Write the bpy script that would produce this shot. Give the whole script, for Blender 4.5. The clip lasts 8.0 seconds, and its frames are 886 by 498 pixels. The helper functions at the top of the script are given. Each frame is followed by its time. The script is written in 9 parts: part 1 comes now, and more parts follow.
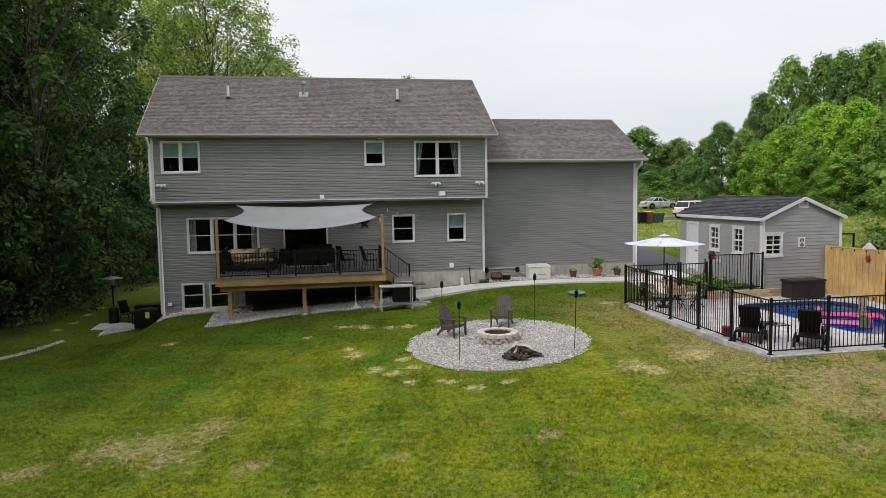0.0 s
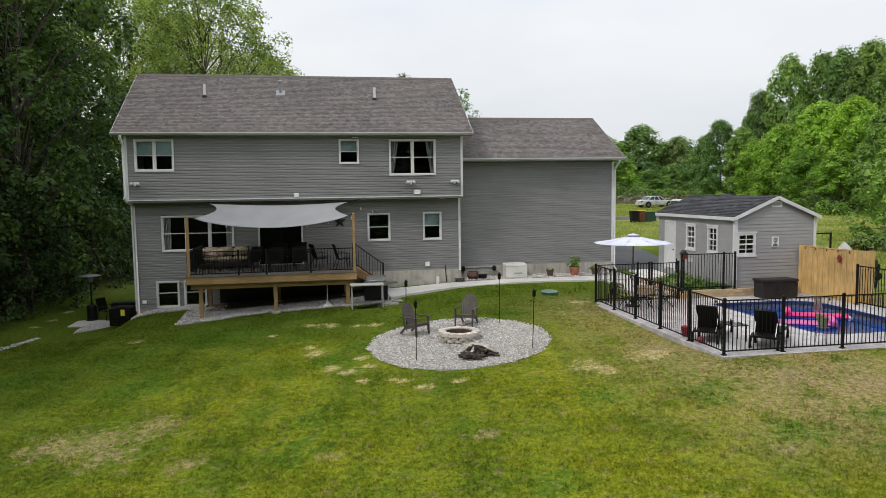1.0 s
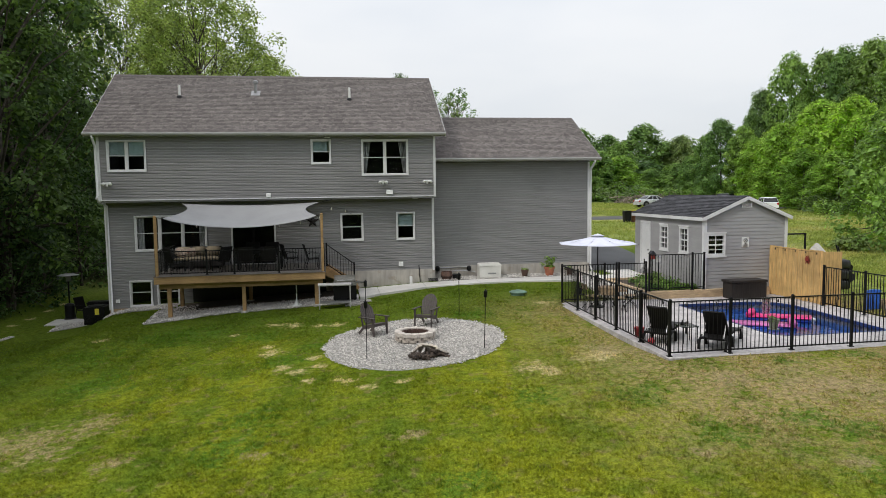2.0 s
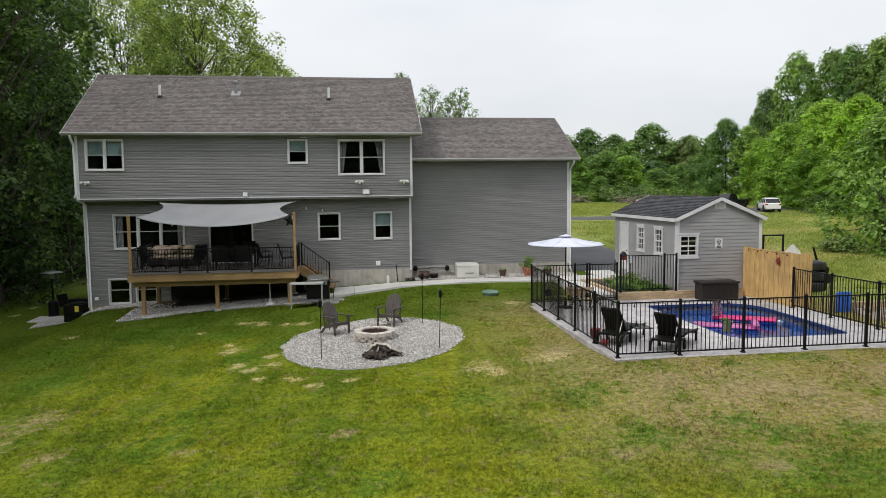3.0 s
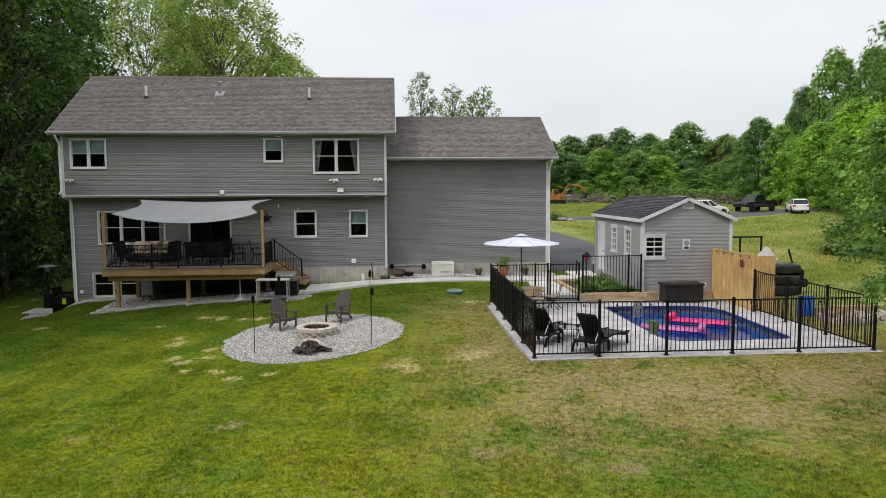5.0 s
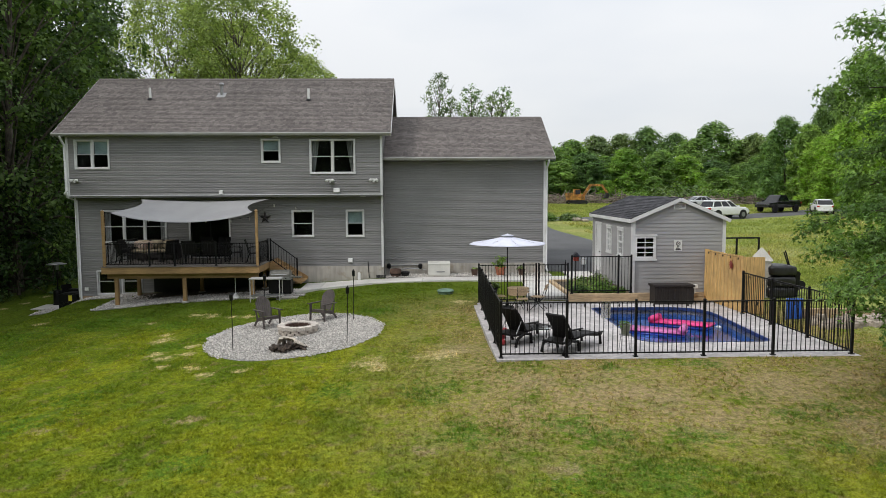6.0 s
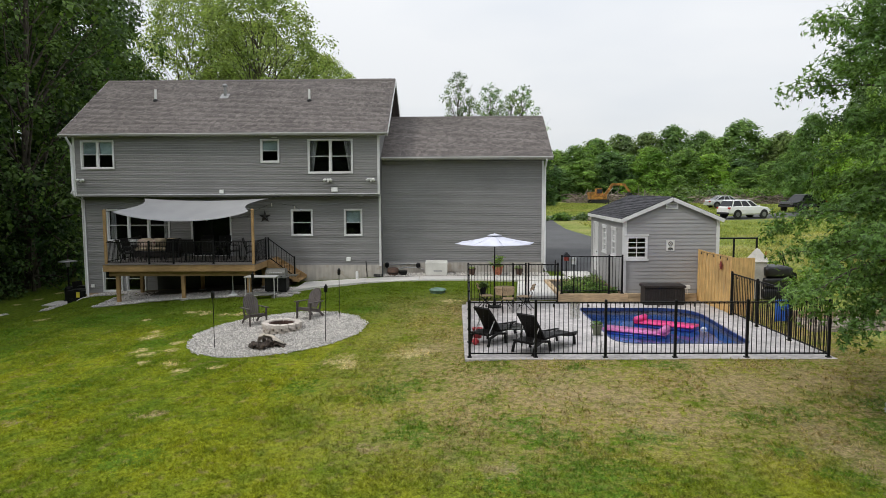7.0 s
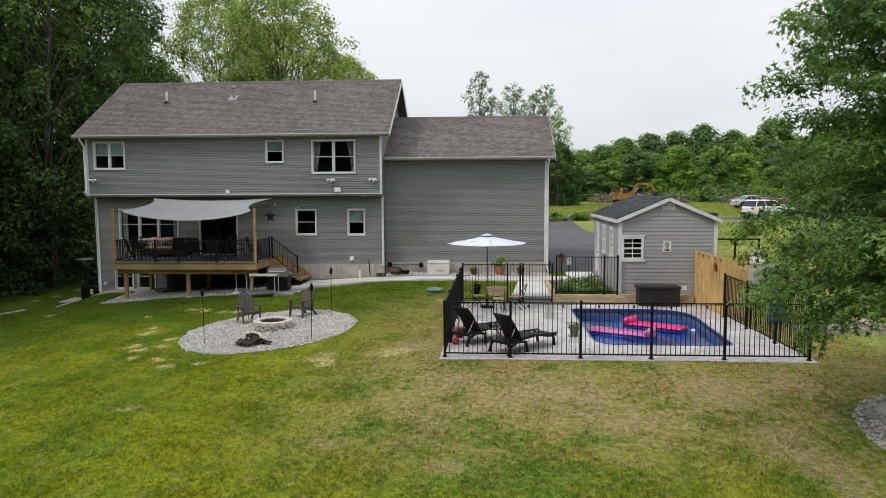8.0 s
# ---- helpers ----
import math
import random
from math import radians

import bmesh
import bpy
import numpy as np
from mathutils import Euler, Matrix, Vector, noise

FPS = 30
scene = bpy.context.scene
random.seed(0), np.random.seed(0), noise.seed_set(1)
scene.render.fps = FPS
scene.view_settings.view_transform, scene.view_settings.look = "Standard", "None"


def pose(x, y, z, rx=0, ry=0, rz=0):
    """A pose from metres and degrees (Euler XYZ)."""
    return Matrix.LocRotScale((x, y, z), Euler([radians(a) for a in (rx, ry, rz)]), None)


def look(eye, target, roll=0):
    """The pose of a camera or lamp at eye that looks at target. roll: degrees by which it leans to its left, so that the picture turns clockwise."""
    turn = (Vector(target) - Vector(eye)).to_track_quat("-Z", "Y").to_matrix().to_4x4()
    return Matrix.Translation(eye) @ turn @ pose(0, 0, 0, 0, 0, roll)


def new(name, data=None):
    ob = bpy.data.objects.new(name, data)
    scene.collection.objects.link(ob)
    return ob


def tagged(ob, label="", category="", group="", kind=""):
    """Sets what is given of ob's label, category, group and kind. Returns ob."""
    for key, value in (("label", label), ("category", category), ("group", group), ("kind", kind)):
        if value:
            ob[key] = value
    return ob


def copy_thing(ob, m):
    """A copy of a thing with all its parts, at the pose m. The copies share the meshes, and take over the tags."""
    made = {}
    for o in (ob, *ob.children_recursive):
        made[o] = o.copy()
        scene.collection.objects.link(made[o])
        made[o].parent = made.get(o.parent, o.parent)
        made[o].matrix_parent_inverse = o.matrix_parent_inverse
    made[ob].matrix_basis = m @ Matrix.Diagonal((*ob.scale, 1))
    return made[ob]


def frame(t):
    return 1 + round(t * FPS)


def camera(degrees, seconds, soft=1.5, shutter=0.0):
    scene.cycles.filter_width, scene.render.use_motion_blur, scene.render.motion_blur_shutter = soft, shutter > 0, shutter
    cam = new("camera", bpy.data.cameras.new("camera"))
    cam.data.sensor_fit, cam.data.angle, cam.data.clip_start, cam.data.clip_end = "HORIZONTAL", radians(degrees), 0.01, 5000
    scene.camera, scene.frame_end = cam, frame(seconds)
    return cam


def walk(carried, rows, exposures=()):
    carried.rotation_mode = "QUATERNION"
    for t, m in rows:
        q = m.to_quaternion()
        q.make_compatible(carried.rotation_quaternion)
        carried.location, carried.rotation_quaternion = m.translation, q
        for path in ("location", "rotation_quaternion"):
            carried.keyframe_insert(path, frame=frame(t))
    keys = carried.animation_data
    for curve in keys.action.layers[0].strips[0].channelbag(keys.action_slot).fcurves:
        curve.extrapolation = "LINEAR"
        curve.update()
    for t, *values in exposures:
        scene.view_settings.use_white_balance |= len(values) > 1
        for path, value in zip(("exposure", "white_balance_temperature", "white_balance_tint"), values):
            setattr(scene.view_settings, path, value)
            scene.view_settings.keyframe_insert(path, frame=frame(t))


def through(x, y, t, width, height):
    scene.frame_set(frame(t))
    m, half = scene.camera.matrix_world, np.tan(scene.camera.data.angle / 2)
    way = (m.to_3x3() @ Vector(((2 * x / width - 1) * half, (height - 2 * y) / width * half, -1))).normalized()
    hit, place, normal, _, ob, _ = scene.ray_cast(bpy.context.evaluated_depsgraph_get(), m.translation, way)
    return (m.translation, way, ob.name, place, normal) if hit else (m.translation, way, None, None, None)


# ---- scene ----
cam = camera(65.4, 8.0, soft=0.6)
PATH = [
    (0, (-0.255, 0.321, 5.043), (0.11, 2.28, 4.881), -0.9),
    (0.5, (0.36, 0.216, 5.051), (0.716, 2.177, 4.886), -0.9),
    (1, (1.075, 0.086, 5.056), (1.422, 2.048, 4.888), -0.8),
    (1.5, (1.874, -0.059, 5.062), (2.207, 1.906, 4.893), -0.8),
    (3, (4.293, -0.529, 5.086), (4.571, 1.444, 4.914), -0.6),
    (3.5, (5.091, -0.663, 5.066), (5.34, 1.314, 4.894), -0.5),
    (4, (5.887, -0.787, 5.056), (6.104, 1.194, 4.884), -0.5),
    (4.5, (6.693, -0.9, 5.05), (6.876, 1.084, 4.877), -0.4),
    (6, (9.074, -1.167, 5.027), (9.128, 0.825, 4.855), -0.3),
    (6.5, (9.857, -1.223, 5.031), (9.866, 0.769, 4.858), -0.3),
    (7, (10.616, -1.262, 5.034), (10.58, 0.73, 4.86), -0.3),
    (7.5, (11.346, -1.302, 5.038), (11.262, 0.689, 4.864), -0.3),
    (8, (12.065, -1.339, 5.052), (11.932, 0.649, 4.877), -0.3),
]
walk(cam, [(t, look(eye, target, roll)) for t, eye, target, roll in PATH])

# ---- world, sun, exposure ----
scene.view_settings.exposure = 0.0
SUN_ELEVATION, SUN_TURN = 48.0, 240.0
world = bpy.data.worlds.new("overcast_sky")
scene.world = world
world.use_nodes = True
wn, wl = world.node_tree.nodes, world.node_tree.links
wn.clear()
w_out = wn.new("ShaderNodeOutputWorld")
w_sky = wn.new("ShaderNodeTexSky")
w_sky.sky_type, w_sky.sun_disc = "NISHITA", False
w_sky.sun_elevation, w_sky.sun_rotation = radians(SUN_ELEVATION), radians(SUN_TURN)
w_blue = wn.new("ShaderNodeBackground")
w_blue.inputs["Strength"].default_value = 0.10
wl.new(w_sky.outputs["Color"], w_blue.inputs["Color"])
w_co = wn.new("ShaderNodeTexCoord")
w_map = wn.new("ShaderNodeMapping")
w_map.inputs["Scale"].default_value = (1.0, 1.0, 3.2)
w_noise = wn.new("ShaderNodeTexNoise")
w_noise.inputs["Scale"].default_value, w_noise.inputs["Detail"].default_value = 1.6, 4.0
w_ramp = wn.new("ShaderNodeValToRGB")
w_ramp.color_ramp.elements[0].position, w_ramp.color_ramp.elements[0].color = 0.32, (0.74, 0.79, 0.86, 1)
w_ramp.color_ramp.elements[1].position, w_ramp.color_ramp.elements[1].color = 0.66, (0.93, 0.945, 0.965, 1)
w_cloud = wn.new("ShaderNodeBackground")
w_cloud.inputs["Strength"].default_value = 0.98
w_mix = wn.new("ShaderNodeMixShader")
w_mix.inputs["Fac"].default_value = 0.9
wl.new(w_co.outputs["Generated"], w_map.inputs["Vector"])
wl.new(w_map.outputs["Vector"], w_noise.inputs["Vector"])
wl.new(w_noise.outputs["Fac"], w_ramp.inputs["Fac"])
wl.new(w_ramp.outputs["Color"], w_cloud.inputs["Color"])
wl.new(w_blue.outputs["Background"], w_mix.inputs[1])
wl.new(w_cloud.outputs["Background"], w_mix.inputs[2])
# an overcast sky is brighter overhead than at the horizon
w_sep = wn.new("ShaderNodeSeparateXYZ")
w_lift = wn.new("ShaderNodeMapRange")
w_lift.inputs["From Min"].default_value, w_lift.inputs["From Max"].default_value = 0.0, 1.0
w_lift.inputs["To Min"].default_value, w_lift.inputs["To Max"].default_value = 0.86, 1.68
wl.new(w_co.outputs["Generated"], w_sep.inputs[0])
wl.new(w_sep.outputs["Z"], w_lift.inputs["Value"])
wl.new(w_lift.outputs["Result"], w_cloud.inputs["Strength"])
wl.new(w_mix.outputs["Shader"], w_out.inputs["Surface"])
sun = new("sun", bpy.data.lights.new("sun", "SUN"))
sun.data.energy, sun.data.angle, sun.data.color = 1.5, radians(10), (1.0, 0.96, 0.9)
s_el, s_az = radians(SUN_ELEVATION), radians(SUN_TURN)
sun.matrix_world = look((0, 0, 60), (-math.sin(s_az) * math.cos(s_el), -math.cos(s_az) * math.cos(s_el), 60 - math.sin(s_el)))

# ---- materials ----
def shader(name):
    m = bpy.data.materials.new(name)
    m.use_nodes = True
    nt = m.node_tree
    return m, nt, nt.nodes["Principled BSDF"]


def node(nt, kind, **inputs):
    n = nt.nodes.new(kind)
    for key, value in inputs.items():
        n.inputs[key.replace("_", " ")].default_value = value
    return n


def mathn(nt, op, a, b, clamp=False):
    n = nt.nodes.new("ShaderNodeMath")
    n.operation, n.use_clamp = op, clamp
    for i, v in enumerate((a, b)):
        if isinstance(v, (int, float)):
            n.inputs[i].default_value = v
        else:
            nt.links.new(v, n.inputs[i])
    return n.outputs[0]


def mixc(nt, fac, a, b, blend="MIX"):
    n = nt.nodes.new("ShaderNodeMix")
    n.data_type, n.blend_type = "RGBA", blend
    for sock, v in ((n.inputs[0], fac), (n.inputs[6], a), (n.inputs[7], b)):
        if isinstance(v, (int, float)):
            sock.default_value = v
        elif isinstance(v, (tuple, list)):
            sock.default_value = (*v[:3], 1)
        else:
            nt.links.new(v, sock)
    return n.outputs[2]


def ranged(nt, value, lo, hi, a=0.0, b=1.0):
    n = nt.nodes.new("ShaderNodeMapRange")
    n.interpolation_type = "SMOOTHSTEP"
    nt.links.new(value, n.inputs["Value"])
    for key, v in (("From Min", lo), ("From Max", hi), ("To Min", a), ("To Max", b)):
        n.inputs[key].default_value = v
    return n.outputs["Result"]


def noisy(nt, vector, scale, detail=3.0, rough=0.55):
    n = node(nt, "ShaderNodeTexNoise", Scale=scale, Detail=detail, Roughness=rough)
    if vector is not None:
        nt.links.new(vector, n.inputs["Vector"])
    return n.outputs["Fac"]


def stretched(nt, vector, sx, sy, sz):
    n = nt.nodes.new("ShaderNodeVectorMath")
    n.operation = "MULTIPLY"
    nt.links.new(vector, n.inputs[0])
    n.inputs[1].default_value = (sx, sy, sz)
    return n.outputs[0]


def material(name, colour, rough=0.6, metal=0.0, grain=(40, 40, 40), amount=0.18, stain=0.9, stain_amount=0.18, bump=0.15, depth=0.004,
             piece=0.0, island=0.0, spec=0.5, other=None, other_amount=0.0):
    """Surface with fine grain and broad stains. piece, island: how far brightness differs from piece to piece."""
    m, nt, p = shader(name)
    co = nt.nodes.new("ShaderNodeTexCoord").outputs["Object"]
    fine = noisy(nt, stretched(nt, co, *grain), 1.0, 4.0)
    broad = noisy(nt, co, stain, 4.0)
    dark = tuple(c * (1 - 2 * amount) for c in colour)
    light = tuple(min(1, c * (1 + 2 * amount)) for c in colour)
    col = mixc(nt, ranged(nt, fine, 0.25, 0.75), dark, light)
    lo, hi = 1 - 2 * stain_amount, 1 + stain_amount
    col = mixc(nt, 1.0, col, mixc(nt, ranged(nt, broad, 0.3, 0.7), (lo, lo, lo), (hi, hi, hi)), "MULTIPLY")
    if other:
        col = mixc(nt, ranged(nt, noisy(nt, co, stain * 2.7, 5.0), 0.55, 0.72, 0.0, other_amount), col, other)
    if piece:
        r = nt.nodes.new("ShaderNodeObjectInfo").outputs["Random"]
        col = mixc(nt, 1.0, col, mixc(nt, r, (1 - piece,) * 3, (1 + piece,) * 3), "MULTIPLY")
    if island:
        r = nt.nodes.new("ShaderNodeNewGeometry").outputs["Random Per Island"]
        col = mixc(nt, 1.0, col, mixc(nt, r, (1 - island,) * 3, (1 + island,) * 3), "MULTIPLY")
    nt.links.new(col, p.inputs["Base Color"])
    p.inputs["Metallic"].default_value = metal
    p.inputs["Specular IOR Level"].default_value = spec
    nt.links.new(ranged(nt, fine, 0.2, 0.8, max(0.02, rough - 0.08), min(1, rough + 0.08)), p.inputs["Roughness"])
    if bump:
        b = node(nt, "ShaderNodeBump", Strength=bump, Distance=depth)
        nt.links.new(fine, b.inputs["Height"])
        nt.links.new(b.outputs["Normal"], p.inputs["Normal"])
    return m


def leafy(name, dark, light, glow=0.35, through=(1.25, 1.35, 0.55)):
    """Leaves: colour differs from leaf to leaf, clump to clump and tree to tree; some light comes through."""
    m, nt, p = shader(name)
    geo = nt.nodes.new("ShaderNodeNewGeometry")
    co = nt.nodes.new("ShaderNodeTexCoord").outputs["Object"]
    col = mixc(nt, ranged(nt, noisy(nt, co, 0.45, 3.0), 0.3, 0.7), dark, light)
    r = geo.outputs["Random Per Island"]
    col = mixc(nt, 1.0, col, mixc(nt, r, (0.42,) * 3, (1.55,) * 3), "MULTIPLY")
    t = nt.nodes.new("ShaderNodeObjectInfo").outputs["Random"]
    col = mixc(nt, 1.0, col, mixc(nt, t, (0.66, 0.74, 0.75), (1.28, 1.22, 1.0)), "MULTIPLY")
    nt.links.new(col, p.inputs["Base Color"])
    p.inputs["Roughness"].default_value, p.inputs["Specular IOR Level"].default_value = 0.55, 0.3
    tr = nt.nodes.new("ShaderNodeBsdfTranslucent")
    nt.links.new(mixc(nt, 1.0, col, through, "MULTIPLY"), tr.inputs["Color"])
    mix = nt.nodes.new("ShaderNodeMixShader")
    mix.inputs[0].default_value = glow
    nt.links.new(p.outputs[0], mix.inputs[1])
    nt.links.new(tr.outputs[0], mix.inputs[2])
    nt.links.new(mix.outputs[0], nt.nodes["Material Output"].inputs["Surface"])
    return m


# worn or straw-strewn spots of the lawn: x, y, radius
STRAW = [(0.7, 24.2, 0.3), (1.3, 23.9, 0.36), (2.2, 23.4, 0.26), (2.8, 23.3, 0.32), (0.7, 21.2, 0.24), (0.9, 20.4, 0.36), (1.3, 18.7, 0.30), (1.7, 18.2, 0.34), (2.3, 18.5, 0.28), (2.1, 19.4, 0.2),
         (2.9, 16.9, 0.28), (3.4, 16.3, 0.24), (4.3, 16.4, 0.22), (7.6, 16.3, 0.5), (7.9, 15.7, 0.4), (9.5, 16.6, 0.65), (10.4, 24.2, 0.38), (-5.1, 24.3, 0.26), (-0.6, 23.2, 0.2), (2.0, 17.2, 0.22),
         (-11.3, 32.6, 0.25), (-11.2, 34.0, 0.25), (-11.1, 35.8, 0.3), (-11.0, 37.6, 0.3), (5.9, 14.9, 0.16)]
BARE = [(-4.6, 15.2, 0.75), (-3.6, 15.0, 0.95), (-2.6, 15.7, 0.7), (-3.2, 14.3, 0.6), (-1.6, 13.3, 0.35), (1.1, 12.8, 0.3), (4.2, 12.9, 0.28), (-5.9, 14.5, 0.5), (17.4, 11.3, 0.55), (17.5, 10.6, 0.7), (17.6, 10.0, 0.65),
        (17.8, 9.4, 0.6), (12.9, 13.4, 1.1), (13.9, 12.9, 0.9), (14.7, 11.7, 0.6), (16.9, 13.4, 1.0), (18.4, 13.8, 0.8), (11.6, 13.9, 0.6), (9.9, 17.3, 0.7), (11.3, 9.8, 0.35), (9.0, 10.6, 0.25)]


# patches of thicker, darker grass
LUSH = [(11.9, 11.6, 0.7), (12.4, 11.0, 0.6), (14.0, 11.1, 0.55), (14.5, 11.2, 0.4), (15.6, 14.9, 0.6), (13.4, 14.7, 0.45), (17.2, 12.2, 0.6), (18.6, 11.3, 0.8), (16.4, 11.9, 0.45), (17.0, 9.5, 0.6), (16.4, 10.6, 0.5), (19.4, 12.6, 0.8),
        (9.15, 13.6, 0.8), (9.8, 11.4, 0.7), (13.0, 9.6, 1.1), (11.6, 9.4, 0.9), (-2.5, 23.8, 1.6), (-3.6, 18.9, 1.1), (-4.7, 22.1, 1.3), (-8.1, 20.5, 1.6), (0.6, 13.3, 0.9), (0.9, 14.9, 0.8), (1.2, 19.4, 0.8),
        (0.4, 22.6, 0.9), (2.3, 20.6, 0.6), (7.4, 22.9, 0.8), (7.0, 14.2, 0.7), (4.8, 10.6, 0.7)]


def lawn_colour(nt):
    """Colour of the grass by place: light and dark swathes, dry stretches, straw spots, meadow, wood floor."""
    pos = nt.nodes.new("ShaderNodeNewGeometry").outputs["Position"]
    flat = stretched(nt, pos, 1, 1, 0)
    sep = nt.nodes.new("ShaderNodeSeparateXYZ")
    nt.links.new(pos, sep.inputs[0])
    x, y = sep.outputs["X"], sep.outputs["Y"]
    big, mid = noisy(nt, flat, 0.22, 4.0, 0.6), noisy(nt, flat, 0.9, 5.0, 0.65)
    small, blade = noisy(nt, flat, 5.0, 4.0, 0.7), noisy(nt, flat, 28.0, 3.0, 0.7)
    col = mixc(nt, ranged(nt, mathn(nt, "ADD", mathn(nt, "MULTIPLY", big, 0.6), mathn(nt, "MULTIPLY", mid, 0.4)), 0.40, 0.60), (0.116, 0.156, 0.013), (0.196, 0.216, 0.016))
    col = mixc(nt, ranged(nt, mid, 0.54, 0.74, 0.0, 0.55), col, (0.060, 0.118, 0.013))
    # mowing swathes that run towards the house
    turned = nt.nodes.new("ShaderNodeVectorRotate")
    turned.inputs["Angle"].default_value = radians(9)
    nt.links.new(flat, turned.inputs["Vector"])
    swathe = noisy(nt, stretched(nt, turned.outputs["Vector"], 0.85, 0.07, 1.0), 1.0, 3.0, 0.5)
    col = mixc(nt, ranged(nt, swathe, 0.36, 0.62), mixc(nt, 1.0, col, (0.84, 0.92, 0.97), "MULTIPLY"), mixc(nt, 1.0, col, (1.10, 1.06, 1.0), "MULTIPLY"))
    # thicker, darker grass near the house and side slope, their shade painted in
    lush_shade = mathn(nt, "MAXIMUM", ranged(nt, mathn(nt, "ADD", y, mathn(nt, "MULTIPLY", mid, 3.0)), 20.5, 26.0), ranged(nt, mathn(nt, "ADD", x, mathn(nt, "MULTIPLY", mid, 3.0)), 2.5, -7.0, 0.0, 0.95))
    col = mixc(nt, mathn(nt, "MULTIPLY", lush_shade, 0.8), col, (0.070, 0.110, 0.013))
    tufts = noisy(nt, flat, 2.0, 3.0, 0.55)
    col = mixc(nt, ranged(nt, tufts, 0.50, 0.66, 0.0, 0.42), col, (0.070, 0.120, 0.014))
    thin = noisy(nt, stretched(nt, flat, 1.0, 1.0, 1.0), 3.1, 4.0, 0.6)
    col = mixc(nt, mathn(nt, "MULTIPLY", ranged(nt, thin, 0.55, 0.66, 0.0, 0.55), ranged(nt, lush_shade, 0.0, 1.0, 1.0, 0.3)), col, (0.205, 0.162, 0.072))
    # dry lawn between the fire pit, the pool fence and the tree
    dry = mathn(nt, "MULTIPLY", ranged(nt, x, 6.0, 11.5), ranged(nt, y, 8.0, 12.5))
    dry = mathn(nt, "MULTIPLY", dry, ranged(nt, y, 27.0, 22.0))
    dry = mathn(nt, "MULTIPLY", dry, ranged(nt, mathn(nt, "ADD", mathn(nt, "MULTIPLY", mid, 0.55), mathn(nt, "MULTIPLY", small, 0.45)), 0.38, 0.52))
    tuft = noisy(nt, flat, 7.5, 4.0, 0.75)
    dry = mathn(nt, "MULTIPLY", dry, ranged(nt, tuft, 0.42, 0.52, 0.2, 1.0))
    col = mixc(nt, mathn(nt, "MULTIPLY", dry, 0.95), col, (0.290, 0.222, 0.108))
    patch = ranged(nt, mathn(nt, "ADD", mathn(nt, "MULTIPLY", mid, 0.5), mathn(nt, "MULTIPLY", small, 0.5)), 0.60, 0.70, 0.0, 0.42)
    col = mixc(nt, patch, col, (0.235, 0.190, 0.072))
    speck = noisy(nt, stretched(nt, flat, 1.0, 0.75, 1.0), 11.0, 4.0, 0.7)
    ragged = mathn(nt, "ADD", mathn(nt, "MULTIPLY", small, 0.40), mathn(nt, "MULTIPLY", noisy(nt, flat, 2.1, 4.0, 0.65), 0.35))
    ragged = mathn(nt, "ADD", ragged, mathn(nt, "MULTIPLY", speck, 0.25))
    wob = mathn(nt, "MULTIPLY", mathn(nt, "SUBTRACT", ragged, 0.5), 9.5)
    for spots, tone, most in ((LUSH, (0.066, 0.140, 0.015), 0.8), (BARE, (0.30, 0.228, 0.128), 0.78), (STRAW, (0.47, 0.38, 0.195), 0.88)):
        mask = None
        for sx, sy, r in spots:
            d = nt.nodes.new("ShaderNodeVectorMath")
            d.operation = "DISTANCE"
            nt.links.new(flat, d.inputs[0])
            d.inputs[1].default_value = (sx, sy, 0)
            edge = mathn(nt, "ADD", mathn(nt, "DIVIDE", d.outputs["Value"], r), wob)
            one = ranged(nt, edge, 1.05, 0.45)
            mask = one if mask is None else mathn(nt, "MAXIMUM", mask, one)
        mask = mathn(nt, "MULTIPLY", mask, ranged(nt, speck, 0.40, 0.54, 0.12, 1.0))
        col = mixc(nt, mathn(nt, "MULTIPLY", mask, most), col, tone)
    # rough meadow past the shed; leaf litter, coloured darker for the wood's shade
    meadow = mathn(nt, "MAXIMUM", ranged(nt, x, 21.0, 23.5), ranged(nt, y, 38.0, 46.0))
    grassy = mixc(nt, ranged(nt, mid, 0.35, 0.65), (0.150, 0.195, 0.045), (0.245, 0.275, 0.080))
    grassy = mixc(nt, ranged(nt, noisy(nt, flat, 0.12, 3.0), 0.5, 0.66, 0.0, 0.6), grassy, (0.33, 0.30, 0.12))
    col = mixc(nt, meadow, col, grassy)
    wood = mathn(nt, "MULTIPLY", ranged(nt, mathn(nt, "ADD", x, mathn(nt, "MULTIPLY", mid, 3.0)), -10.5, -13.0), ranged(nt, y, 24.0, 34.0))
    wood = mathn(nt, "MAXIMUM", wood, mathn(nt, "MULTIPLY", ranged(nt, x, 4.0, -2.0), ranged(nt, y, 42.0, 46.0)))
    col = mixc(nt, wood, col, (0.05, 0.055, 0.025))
    col = mixc(nt, 1.0, col, mixc(nt, ranged(nt, blade, 0.3, 0.7), (0.70,) * 3, (1.30,) * 3), "MULTIPLY")
    grit = noisy(nt, flat, 7.0, 3.0, 0.6)
    col = mixc(nt, 1.0, col, mixc(nt, ranged(nt, grit, 0.34, 0.66), (0.76,) * 3, (1.24,) * 3), "MULTIPLY")
    return col, blade


